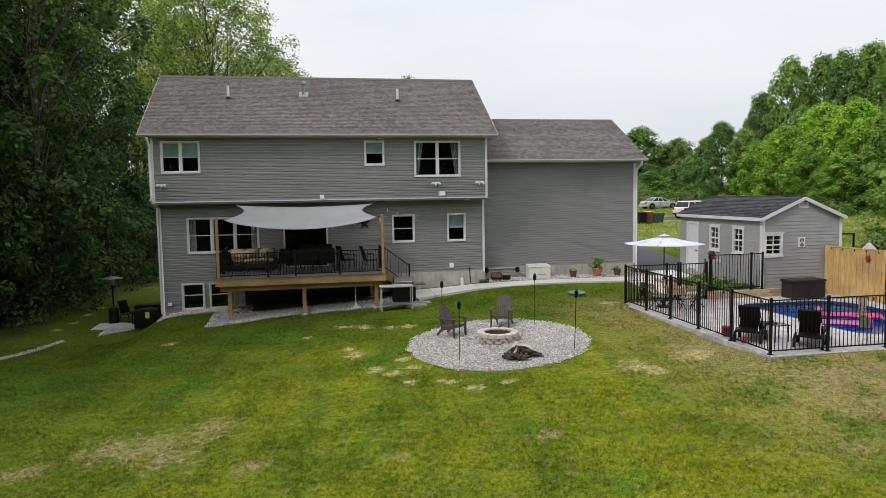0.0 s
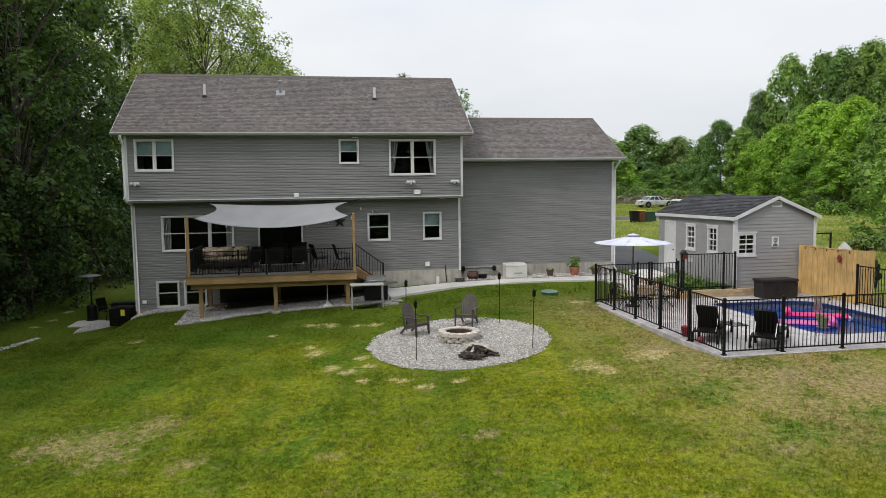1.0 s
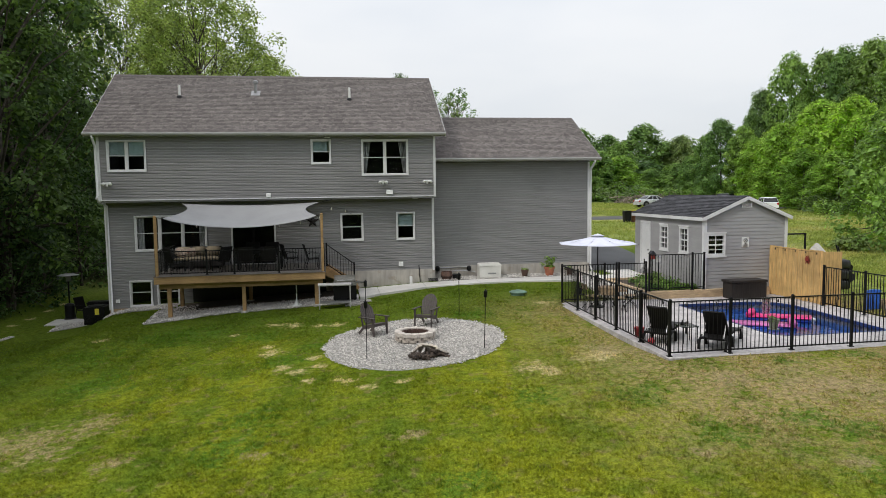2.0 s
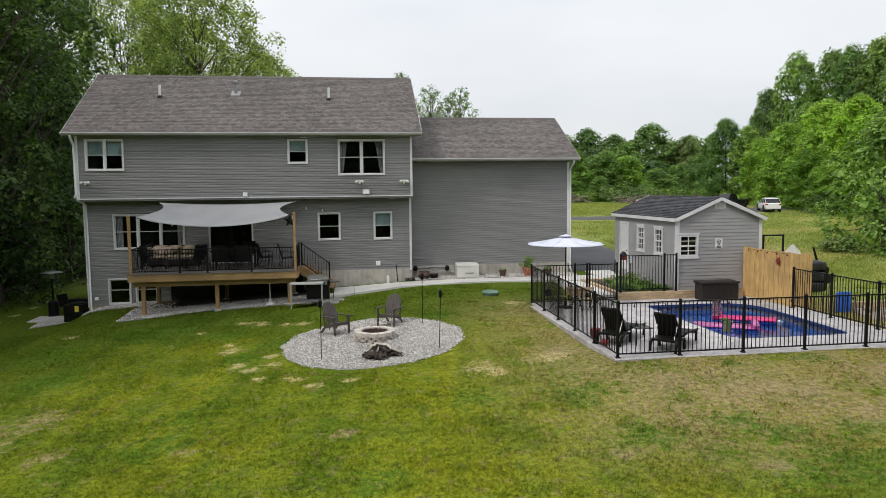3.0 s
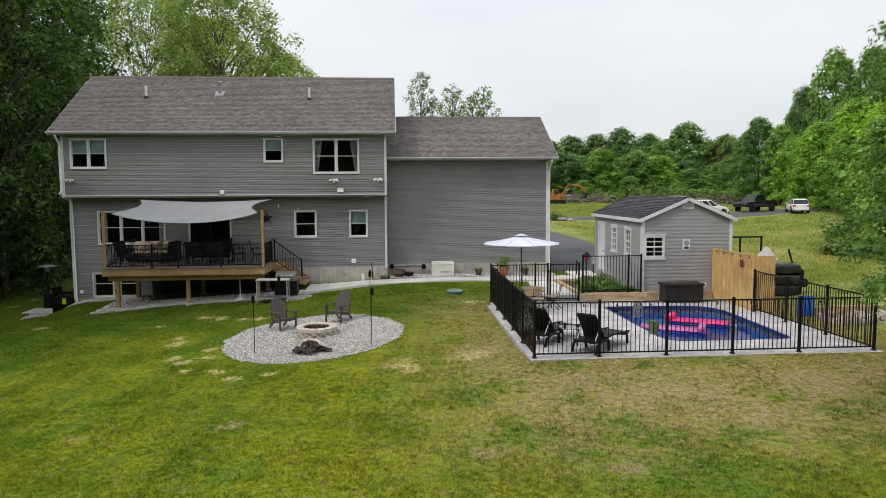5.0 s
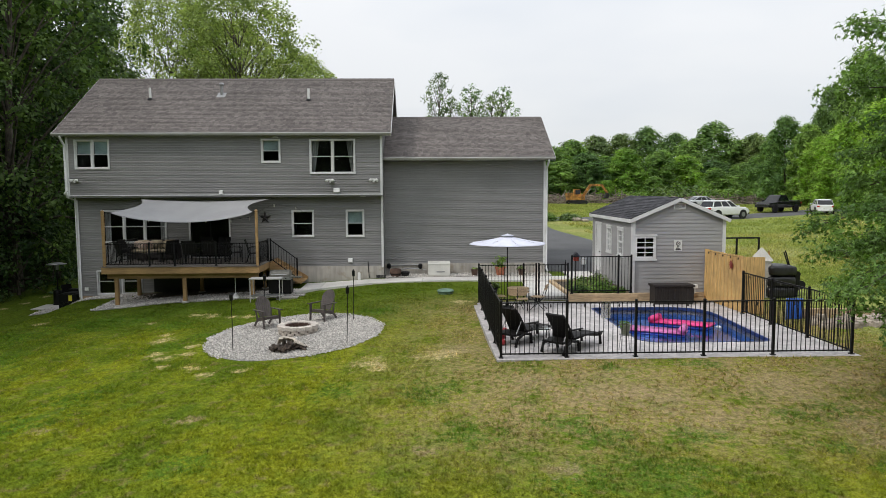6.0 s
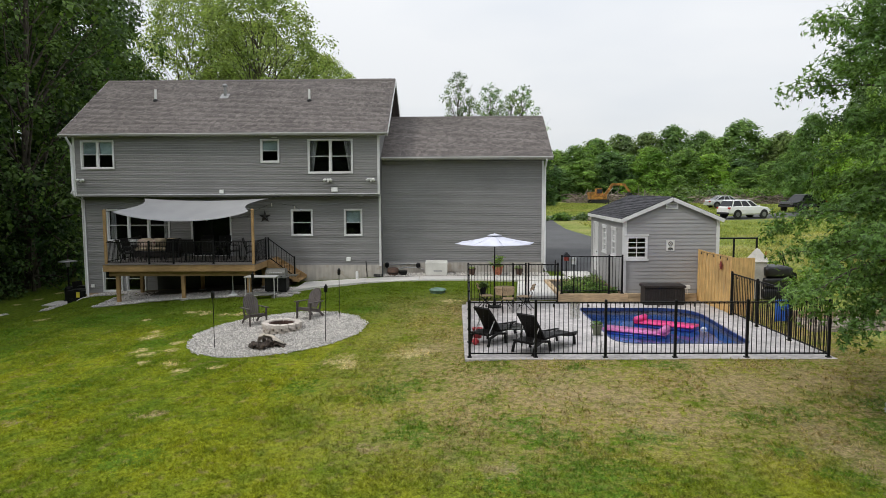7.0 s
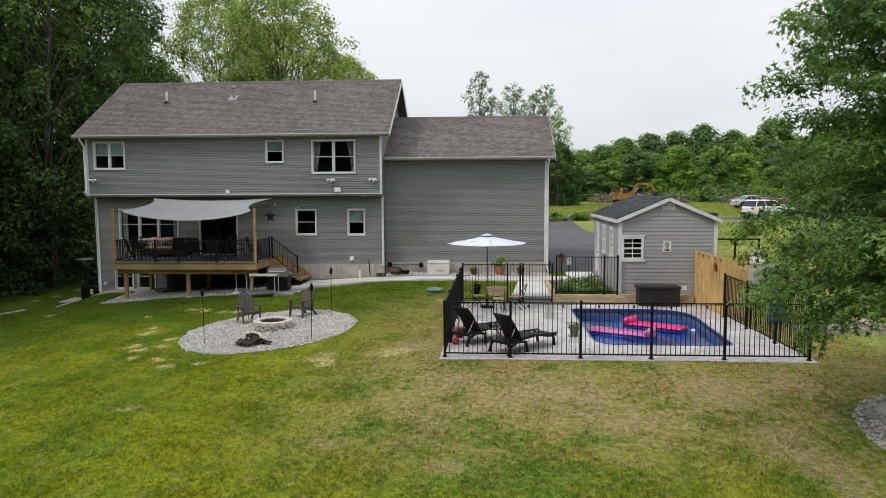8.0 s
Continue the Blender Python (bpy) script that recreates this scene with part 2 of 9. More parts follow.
def lawn_material(name, leafy_part):
    m, nt, p = shader(name)
    col, blade = lawn_colour(nt)
    if leafy_part:
        r = nt.nodes.new("ShaderNodeNewGeometry").outputs["Random Per Island"]
        col = mixc(nt, 1.0, col, mixc(nt, r, (1.0,) * 3, (1.5,) * 3), "MULTIPLY")
    nt.links.new(col, p.inputs["Base Color"])
    p.inputs["Roughness"].default_value, p.inputs["Specular IOR Level"].default_value = 0.9, 0.03
    b = node(nt, "ShaderNodeBump", Strength=0.6, Distance=0.03)
    if not leafy_part:
        nt.links.new(blade, b.inputs["Height"])
        nt.links.new(b.outputs["Normal"], p.inputs["Normal"])
    else:
        tr = nt.nodes.new("ShaderNodeBsdfTranslucent")
        nt.links.new(mixc(nt, 1.0, col, (1.5, 1.45, 1.0), "MULTIPLY"), tr.inputs["Color"])
        mix = nt.nodes.new("ShaderNodeMixShader")
        mix.inputs[0].default_value = 0.5
        nt.links.new(p.outputs[0], mix.inputs[1])
        nt.links.new(tr.outputs[0], mix.inputs[2])
        nt.links.new(mix.outputs[0], nt.nodes["Material Output"].inputs["Surface"])
    return m


def glass_material(name, tint, rough=0.0, ior=1.45):
    m, nt, p = shader(name)
    p.inputs["Base Color"].default_value = (*tint, 1)
    p.inputs["Roughness"].default_value, p.inputs["IOR"].default_value = rough, ior
    p.inputs["Transmission Weight"].default_value = 1.0
    return m


def water_material(name):
    m, nt, p = shader(name)
    co = nt.nodes.new("ShaderNodeTexCoord").outputs["Object"]
    p.inputs["Base Color"].default_value = (0.86, 0.95, 0.99, 1)
    p.inputs["Roughness"].default_value, p.inputs["IOR"].default_value = 0.01, 1.33
    p.inputs["Transmission Weight"].default_value = 1.0
    b = node(nt, "ShaderNodeBump", Strength=0.5, Distance=0.02)
    nt.links.new(noisy(nt, stretched(nt, co, 1.0, 2.2, 1.0), 2.2, 3.0), b.inputs["Height"])
    nt.links.new(b.outputs["Normal"], p.inputs["Normal"])
    return m


def liner_material(name):
    """Vinyl pool liner: mottled blue with a darker printed band below the rim."""
    m, nt, p = shader(name)
    co = nt.nodes.new("ShaderNodeTexCoord").outputs["Object"]
    sep = nt.nodes.new("ShaderNodeSeparateXYZ")
    nt.links.new(co, sep.inputs[0])
    v = node(nt, "ShaderNodeTexVoronoi", Scale=9.0)
    nt.links.new(co, v.inputs["Vector"])
    col = mixc(nt, ranged(nt, v.outputs["Distance"], 0.0, 0.6), (0.018, 0.06, 0.30), (0.06, 0.17, 0.46))
    col = mixc(nt, ranged(nt, noisy(nt, co, 3.0, 3.0), 0.4, 0.65, 0.0, 0.5), col, (0.03, 0.10, 0.36))
    band = mathn(nt, "MULTIPLY", ranged(nt, sep.outputs["Z"], 0.52, 0.54), ranged(nt, noisy(nt, stretched(nt, co, 14, 14, 5), 1.0, 1.0), 0.42, 0.5))
    col = mixc(nt, band, col, (0.015, 0.035, 0.20))
    nt.links.new(col, p.inputs["Base Color"])
    p.inputs["Roughness"].default_value = 0.35
    return m


M_SIDING = material("grey_vinyl_siding", (0.250, 0.244, 0.244), 0.5, grain=(3, 3, 120), amount=0.03, stain=0.5, stain_amount=0.05, bump=0.05, piece=0.025)
M_SHEATH = material("grey_wall_backing", (0.16, 0.16, 0.16), 0.8, amount=0.04, bump=0)
M_TRIM = material("white_vinyl_trim", (0.70, 0.70, 0.70), 0.45, amount=0.03, stain=1.4, stain_amount=0.05, bump=0.04)
M_GUTTER = material("off_white_aluminium_gutter", (0.46, 0.45, 0.44), 0.4, amount=0.04, stain=0.7, stain_amount=0.08, bump=0.04)
M_SHINGLE = material("weathered_asphalt_shingle", (0.152, 0.135, 0.127), 0.95, grain=(26, 34, 34), amount=0.22, stain=0.35, stain_amount=0.06, bump=0.3, island=0.27, spec=0.2)
M_SHED_SHINGLE = material("charcoal_asphalt_shingle", (0.058, 0.058, 0.064), 0.95, grain=(60, 60, 60), amount=0.2, stain=0.6, stain_amount=0.1, bump=0.5, island=0.4, spec=0.2)
M_CONCRETE = material("poured_concrete", (0.44, 0.42, 0.38), 0.85, grain=(25, 25, 25), amount=0.07, stain=0.8, stain_amount=0.14, bump=0.3, other=(0.30, 0.26, 0.20), other_amount=0.35)
M_FOUNDATION = material("stained_foundation_concrete", (0.43, 0.40, 0.355), 0.9, grain=(5, 5, 0.5), amount=0.10, stain=1.1, stain_amount=0.10, bump=0.2, other=(0.27, 0.215, 0.15), other_amount=0.55)
M_WALKWAY = material("pale_broom_finished_concrete", (0.60, 0.58, 0.55), 0.85, grain=(50, 8, 20), amount=0.05, stain=0.6, stain_amount=0.08, bump=0.2)
M_PATIO = material("stamped_grey_patio_concrete", (0.475, 0.445, 0.438), 0.75, grain=(9, 9, 9), amount=0.13, stain=1.3, stain_amount=0.12, bump=0.35, depth=0.01, other=(0.42, 0.39, 0.39), other_amount=0.6)
M_ASPHALT = material("driveway_asphalt", (0.085, 0.085, 0.088), 0.9, grain=(60, 60, 60), amount=0.15, stain=0.3, stain_amount=0.12, bump=0.4)
M_DECKWOOD = material("treated_deck_lumber", (0.365, 0.228, 0.098), 0.65, grain=(3, 22, 40), amount=0.10, stain=1.1, stain_amount=0.12, bump=0.15, piece=0.06)
M_DECKTOP = material("grey_brown_deck_boards", (0.16, 0.14, 0.125), 0.7, grain=(3, 40, 40), amount=0.08, stain_amount=0.1, bump=0.15, piece=0.08)
M_CEDAR = material("new_cedar_boards", (0.62, 0.40, 0.155), 0.6, grain=(30, 30, 2.2), amount=0.12, stain=1.5, stain_amount=0.1, bump=0.12, piece=0.10)
M_TIMBER = material("pale_landscape_timber", (0.50, 0.365, 0.22), 0.75, grain=(3, 25, 25), amount=0.12, stain_amount=0.14, bump=0.2, piece=0.06)
M_BLACK = material("black_powder_coated_metal", (0.006, 0.006, 0.0065), 0.5, amount=0.1, stain_amount=0.05, bump=0.0, spec=0.25)
M_BLACKWICKER = material("black_resin_wicker", (0.008, 0.007, 0.007), 0.6, grain=(90, 30, 90), amount=0.3, bump=0.5, depth=0.006, spec=0.25)
M_BROWNWICKER = material("dark_brown_wicker", (0.022, 0.017, 0.015), 0.65, grain=(20, 20, 90), amount=0.35, bump=0.6, depth=0.008)
M_RESIN = material("weathered_brown_resin", (0.082, 0.066, 0.061), 0.55, grain=(12, 12, 60), amount=0.12, stain=3, stain_amount=0.1, bump=0.1)
M_SAIL = material("grey_knit_shade_cloth", (0.32, 0.32, 0.325), 0.9, grain=(60, 60, 60), amount=0.03, stain=0.8, stain_amount=0.05, bump=0.05)
M_UMBRELLA = material("pale_lilac_canvas", (0.66, 0.67, 0.78), 0.85, grain=(80, 80, 80), amount=0.02, stain=2, stain_amount=0.05, bump=0.03, piece=0.03)
M_STONE = material("cream_and_tan_retaining_block", (0.42, 0.37, 0.32), 0.9, grain=(14, 14, 14), amount=0.18, stain=3, stain_amount=0.15, bump=0.6, depth=0.02, piece=0.18)
M_CAPSTONE = material("pale_cream_cap_stone", (0.52, 0.47, 0.42), 0.9, grain=(14, 14, 14), amount=0.12, stain=3, stain_amount=0.12, bump=0.5, depth=0.015, piece=0.10)
M_CHAR = material("sooty_fire_brick", (0.13, 0.075, 0.058), 0.95, grain=(20, 20, 20), amount=0.25, bump=0.5, piece=0.2)
M_GRAVEL = material("white_and_grey_river_gravel", (0.47, 0.445, 0.41), 0.85, grain=(30, 30, 30), amount=0.12, stain=1.2, stain_amount=0.06, bump=0.2, island=0.45)
M_GRAVELBED = material("gravel_bed_floor", (0.33, 0.31, 0.285), 0.9, grain=(26, 26, 26), amount=0.35, stain=1.0, bump=0.9, depth=0.03)
M_BARK = material("grey_brown_bark", (0.095, 0.078, 0.062), 0.9, grain=(18, 18, 3), amount=0.3, stain=1.5, stain_amount=0.2, bump=0.8, depth=0.02)
M_SOIL = material("dark_garden_soil", (0.075, 0.057, 0.042), 0.95, grain=(20, 20, 20), amount=0.3, bump=0.8, depth=0.03)
M_TERRACOTTA = material("terracotta", (0.40, 0.14, 0.075), 0.8, grain=(20, 20, 20), amount=0.1, stain=5, stain_amount=0.15, bump=0.1)
M_BROWNPOT = material("dark_brown_pot", (0.10, 0.055, 0.038), 0.6, amount=0.12, stain=5, bump=0.1)
M_WHITEPLASTIC = material("white_plastic", (0.72, 0.72, 0.70), 0.4, amount=0.02, stain=3, stain_amount=0.04, bump=0.02)
M_GENERATOR = material("cream_enamel", (0.66, 0.65, 0.60), 0.4, amount=0.02, stain=2, stain_amount=0.05, bump=0.02)
M_STEEL = material("brushed_stainless_steel", (0.52, 0.52, 0.51), 0.32, metal=0.9, grain=(4, 60, 60), amount=0.06, bump=0.05)
M_GREYMETAL = material("grey_galvanised_metal", (0.36, 0.36, 0.36), 0.45, metal=0.7, amount=0.08, bump=0.05)
# near-black stands in for the unlit rooms behind the windows
M_DARKINT = material("near_black_room_shade", (0.022, 0.021, 0.021), 0.8, amount=0.1, bump=0)
M_BLIND = material("pale_roller_blind", (0.36, 0.47, 0.47), 0.8, amount=0.03, bump=0.02)
M_CURTAIN = material("pale_grey_curtain", (0.30, 0.30, 0.30), 0.9, grain=(40, 4, 1), amount=0.15, bump=0.3)
M_GREEN_LID = material("green_plastic_riser_lid", (0.16, 0.26, 0.20), 0.6, amount=0.08, stain=4, bump=0.05)
M_PINK = material("hot_pink_vinyl_foam", (0.90, 0.055, 0.28), 0.35, grain=(12, 12, 12), amount=0.05, bump=0.1)
M_MAUVE = material("mauve_pink_vinyl_foam", (0.62, 0.17, 0.44), 0.35, grain=(12, 12, 12), amount=0.05, bump=0.1)
M_BLUEVINYL = material("royal_blue_vinyl", (0.02, 0.06, 0.42), 0.35, amount=0.06, bump=0.05)
M_COPING = material("dark_blue_coping", (0.025, 0.05, 0.17), 0.45, amount=0.1, stain_amount=0.1, bump=0.1)
M_CUSHION = material("tan_woven_cushion", (0.34, 0.28, 0.195), 0.95, grain=(60, 60, 60), amount=0.08, stain=3, bump=0.15)
M_REDCLOTH = material("red_patterned_cloth", (0.46, 0.36, 0.29), 0.95, grain=(22, 22, 22), amount=0.2, stain=4.0, bump=0.1, other=(0.36, 0.05, 0.04), other_amount=0.9)
M_REDMETAL = material("rust_red_metal", (0.30, 0.045, 0.03), 0.5, grain=(20, 20, 20), amount=0.2, bump=0.1)
M_RED = material("red_plastic", (0.45, 0.035, 0.045), 0.45, amount=0.06, bump=0.05)
M_TANWICKER = material("tan_wicker", (0.40, 0.29, 0.18), 0.8, grain=(60, 60, 60), amount=0.25, bump=0.5, depth=0.006)
M_TARP = material("black_tarpaulin", (0.012, 0.012, 0.013), 0.4, grain=(5, 5, 5), amount=0.2, bump=0.5, depth=0.03)
M_BLUEPLASTIC = material("bright_blue_plastic", (0.03, 0.14, 0.60), 0.4, grain=(2, 2, 2), amount=0.12, bump=0.3, depth=0.03)
M_MESHCLOTH = material("greyish_mesh_cover", (0.50, 0.48, 0.44), 0.9, amount=0.1, bump=0.2)
M_SHED = material("light_grey_lap_siding", (0.335, 0.33, 0.332), 0.6, grain=(2, 2, 60), amount=0.03, stain=0.7, stain_amount=0.05, bump=0.08, piece=0.03)
M_LOG = material("charred_logs_and_bark", (0.055, 0.040, 0.030), 0.9, grain=(30, 30, 6), amount=0.4, bump=0.8, depth=0.01, piece=0.4)
M_LOGPALE = material("weathered_split_wood", (0.46, 0.41, 0.35), 0.85, grain=(4, 40, 40), amount=0.2, bump=0.3, piece=0.2)
M_CARWHITE = material("white_car_paint", (0.75, 0.75, 0.75), 0.2, amount=0.01, stain_amount=0.02, bump=0)
M_CARBLACK = material("black_car_paint", (0.012, 0.012, 0.013), 0.18, amount=0.05, bump=0)
M_CARSILVER = material("silver_car_paint", (0.55, 0.56, 0.57), 0.25, metal=0.3, amount=0.02, bump=0)
M_CARGLASS = material("dark_tinted_glass", (0.012, 0.014, 0.016), 0.05, amount=0.05, bump=0)
M_TYRE = material("black_rubber", (0.015, 0.015, 0.015), 0.85, amount=0.1, bump=0.05)
M_RIM = material("alloy_rim", (0.22, 0.22, 0.23), 0.35, metal=0.8, amount=0.05, bump=0)
M_TAIL = material("red_lamp_lens", (0.40, 0.015, 0.015), 0.25, amount=0.05, bump=0)
M_YELLOWMACHINE = material("faded_yellow_machine_paint", (0.40, 0.185, 0.035), 0.6, grain=(6, 6, 6), amount=0.2, stain=1.5, stain_amount=0.3, bump=0.1, other=(0.10, 0.06, 0.03), other_amount=0.6)
M_BRUSHWOOD = material("grey_brown_brushwood", (0.23, 0.19, 0.15), 0.95, amount=0.25, bump=0.2, island=0.4)
M_STAR = material("dark_rusted_tin", (0.035, 0.03, 0.03), 0.5, metal=0.5, amount=0.3, bump=0.1)
M_SIGNINK = material("sign_black_ink", (0.03, 0.03, 0.03), 0.6, amount=0.05, bump=0)
M_ROCK = material("pale_boulder", (0.36, 0.31, 0.25), 0.9, grain=(6, 6, 6), amount=0.2, bump=0.6, depth=0.03)
M_PINKPOT = material("sage_green_glaze", (0.30, 0.32, 0.25), 0.5, amount=0.1, bump=0.05)
M_GRILL = material("dull_grey_brown_grill_enamel", (0.125, 0.12, 0.10), 0.45, amount=0.1, stain=4, bump=0.05)
M_BULB = material("frosted_bulb", (0.75, 0.72, 0.62), 0.2, amount=0.02, bump=0)
M_YELLOW = material("yellow_label", (0.75, 0.65, 0.06), 0.6, amount=0.03, bump=0)
M_ORANGE = material("orange_brown_bin", (0.14, 0.045, 0.02), 0.5, amount=0.08, bump=0.03)
M_GREENBIN = material("dark_green_bin", (0.025, 0.075, 0.05), 0.5, amount=0.08, bump=0.03)
M_GLASS = glass_material("window_glass", (0.93, 0.96, 0.96), 0.0, 1.36)
M_PLATE = glass_material("frosted_acrylic", (0.80, 0.82, 0.80), 0.25)
M_TABLEGLASS = glass_material("smoked_table_glass", (0.35, 0.40, 0.40))
M_WATER = water_material("pool_water")
M_LINER = liner_material("blue_pool_liner")
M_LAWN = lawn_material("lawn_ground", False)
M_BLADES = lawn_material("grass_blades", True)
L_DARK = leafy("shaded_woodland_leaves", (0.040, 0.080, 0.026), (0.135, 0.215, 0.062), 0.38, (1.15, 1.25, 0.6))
# darker copy of the woodland leaves, the undergrowth's shade put into the colour
L_UNDER = leafy("shade_darkened_leaves", (0.040, 0.082, 0.028), (0.095, 0.158, 0.052), 0.4, (1.1, 1.2, 0.7))
L_BRIGHT = leafy("spring_green_leaves", (0.215, 0.290, 0.080), (0.390, 0.460, 0.148), 0.48, (1.2, 1.25, 0.65))
L_FARDARK = leafy("dark_far_foliage", (0.078, 0.150, 0.054), (0.165, 0.270, 0.090), 0.42)
L_FARMID = leafy("olive_far_foliage", (0.105, 0.175, 0.062), (0.210, 0.310, 0.105), 0.44)
L_FAR = leafy("mixed_far_foliage", (0.125, 0.220, 0.068), (0.270, 0.400, 0.115), 0.45)
L_FARBRIGHT = leafy("sunlit_far_foliage", (0.195, 0.330, 0.066), (0.350, 0.505, 0.105), 0.48)
L_OAK = leafy("oak_leaves", (0.082, 0.160, 0.048), (0.180, 0.295, 0.090), 0.42)
L_SHRUB = leafy("garden_shrub_leaves", (0.090, 0.175, 0.042), (0.235, 0.345, 0.085), 0.42)
L_PALE = leafy("grey_green_shrub_leaves", (0.12, 0.18, 0.075), (0.22, 0.29, 0.12), 0.38)

# ---- building helpers ----
def box(bm, x0, x1, y0, y1, z0, z1):
    """A box between two corners, added to bm."""
    v = [bm.verts.new((x, y, z)) for z in (z0, z1) for y in (y0, y1) for x in (x0, x1)]
    for q in ((0, 2, 3, 1), (4, 5, 7, 6), (0, 1, 5, 4), (2, 6, 7, 3), (0, 4, 6, 2), (1, 3, 7, 5)):
        bm.faces.new([v[i] for i in q])
    return v


def hull8(bm, pts):
    """A box-like solid from eight corners: lower four, then upper four, both in the same turn."""
    v = [bm.verts.new(p) for p in pts]
    for q in ((3, 2, 1, 0), (4, 5, 6, 7), (0, 1, 5, 4), (1, 2, 6, 5), (2, 3, 7, 6), (3, 0, 4, 7)):
        bm.faces.new([v[i] for i in q])
    return v


def beam(bm, p0, p1, w, h, up=(0, 0, 1)):
    """A bar of cross-section w by h from p0 to p1."""
    p0, p1 = Vector(p0), Vector(p1)
    d = (p1 - p0).normalized()
    side = d.cross(Vector(up))
    side = side.normalized() if side.length > 1e-4 else Vector((1, 0, 0))
    top = side.cross(d).normalized()
    s, t = side * w / 2, top * h / 2
    return hull8(bm, [p0 - s - t, p0 + s - t, p1 + s - t, p1 - s - t, p0 - s + t, p0 + s + t, p1 + s + t, p1 - s + t])


def tube(bm, pts, radii, segs=8, caps=True):
    """A round tube through pts with a radius for each."""
    pts = [Vector(p) for p in pts]
    if isinstance(radii, (int, float)):
        radii = [radii] * len(pts)
    rings = []
    for i, p in enumerate(pts):
        d = (pts[min(i + 1, len(pts) - 1)] - pts[max(i - 1, 0)]).normalized()
        a = d.cross(Vector((0, 0, 1)) if abs(d.z) < 0.9 else Vector((1, 0, 0))).normalized()
        b = d.cross(a)
        rings.append([bm.verts.new(p + (a * math.cos(k * math.tau / segs) + b * math.sin(k * math.tau / segs)) * radii[i]) for k in range(segs)])
    for r0, r1 in zip(rings, rings[1:]):
        for k in range(segs):
            bm.faces.new((r0[k], r0[(k + 1) % segs], r1[(k + 1) % segs], r1[k]))
    if caps:
        bm.faces.new(rings[0][::-1])
        bm.faces.new(rings[-1])
    return rings


def lathe(bm, profile, centre=(0, 0, 0), segs=20):
    """A turned body from (radius, height) pairs."""
    c = Vector(centre)
    rings = [[bm.verts.new(c + Vector((r * math.cos(k * math.tau / segs), r * math.sin(k * math.tau / segs), z))) for k in range(segs)] for r, z in profile]
    for r0, r1 in zip(rings, rings[1:]):
        for k in range(segs):
            bm.faces.new((r0[k], r0[(k + 1) % segs], r1[(k + 1) % segs], r1[k]))
    bm.faces.new(rings[0][::-1])
    bm.faces.new(rings[-1])


def slab(bm, outline, z0, z1):
    """A prism over an outline of (x, y) points in counter-clockwise order."""
    lo = [bm.verts.new((x, y, z0)) for x, y in outline]
    hi = [bm.verts.new((x, y, z1)) for x, y in outline]
    bm.faces.new(lo[::-1])
    bm.faces.new(hi)
    for i in range(len(lo)):
        j = (i + 1) % len(lo)
        bm.faces.new((lo[i], lo[j], hi[j], hi[i]))


def sweep(bm, outline, axis_pts):
    """Joins copies of one closed outline (lists of 3D points of equal length) into a solid."""
    rings = [[bm.verts.new(p) for p in ring] for ring in axis_pts]
    n = len(outline)
    for r0, r1 in zip(rings, rings[1:]):
        for k in range(n):
            bm.faces.new((r0[k], r0[(k + 1) % n], r1[(k + 1) % n], r1[k]))
    bm.faces.new(rings[0][::-1])
    bm.faces.new(rings[-1])


def finish(bm, name, mat, smooth=False, bevel=0.0):
    if bevel:
        bmesh.ops.bevel(bm, geom=list(bm.edges), offset=bevel, segments=2, affect="EDGES", clamp_overlap=True)
    bmesh.ops.recalc_face_normals(bm, faces=list(bm.faces))
    me = bpy.data.meshes.new(name)
    bm.to_mesh(me)
    bm.free()
    me.materials.append(mat)
    if smooth:
        for f in me.polygons:
            f.use_smooth = True
    return me


def part(name, bm, mat, parent, label="", smooth=False, bevel=0.0):
    """One mesh object under a thing or a part."""
    ob = new(name, bm if isinstance(bm, bpy.types.Mesh) else finish(bm, name, mat, smooth, bevel))
    ob.parent = parent
    return tagged(ob, label)


def shared(name, mesh, parent, m):
    """An object of its own on a mesh that alike pieces share."""
    ob = new(name, mesh)
    ob.parent = parent
    ob.matrix_basis = m
    return ob


def thing(name, label, category, group="", kind="", at=None):
    ob = new(name)
    ob.empty_display_size = 0.2
    if at is not None:
        ob.matrix_basis = at
    return tagged(ob, label, category, group, kind)


def solo(name, bm, mat, label, category, group="", kind="", smooth=False, bevel=0.0):
    """A thing that is one mesh."""
    ob = new(name, bm if isinstance(bm, bpy.types.Mesh) else finish(bm, name, mat, smooth, bevel))
    return tagged(ob, label, category, group, kind)


def raw_mesh(name, verts, faces, mat, smooth=False):
    me = bpy.data.meshes.new(name)
    me.from_pydata(verts, [], faces)
    me.materials.append(mat)
    if smooth:
        me.polygons.foreach_set("use_smooth", [True] * len(me.polygons))
    me.update()
    return me


def smoothstep(a, b, v):
    t = np.clip((v - a) / (b - a), 0, 1)
    return t * t * (3 - 2 * t)


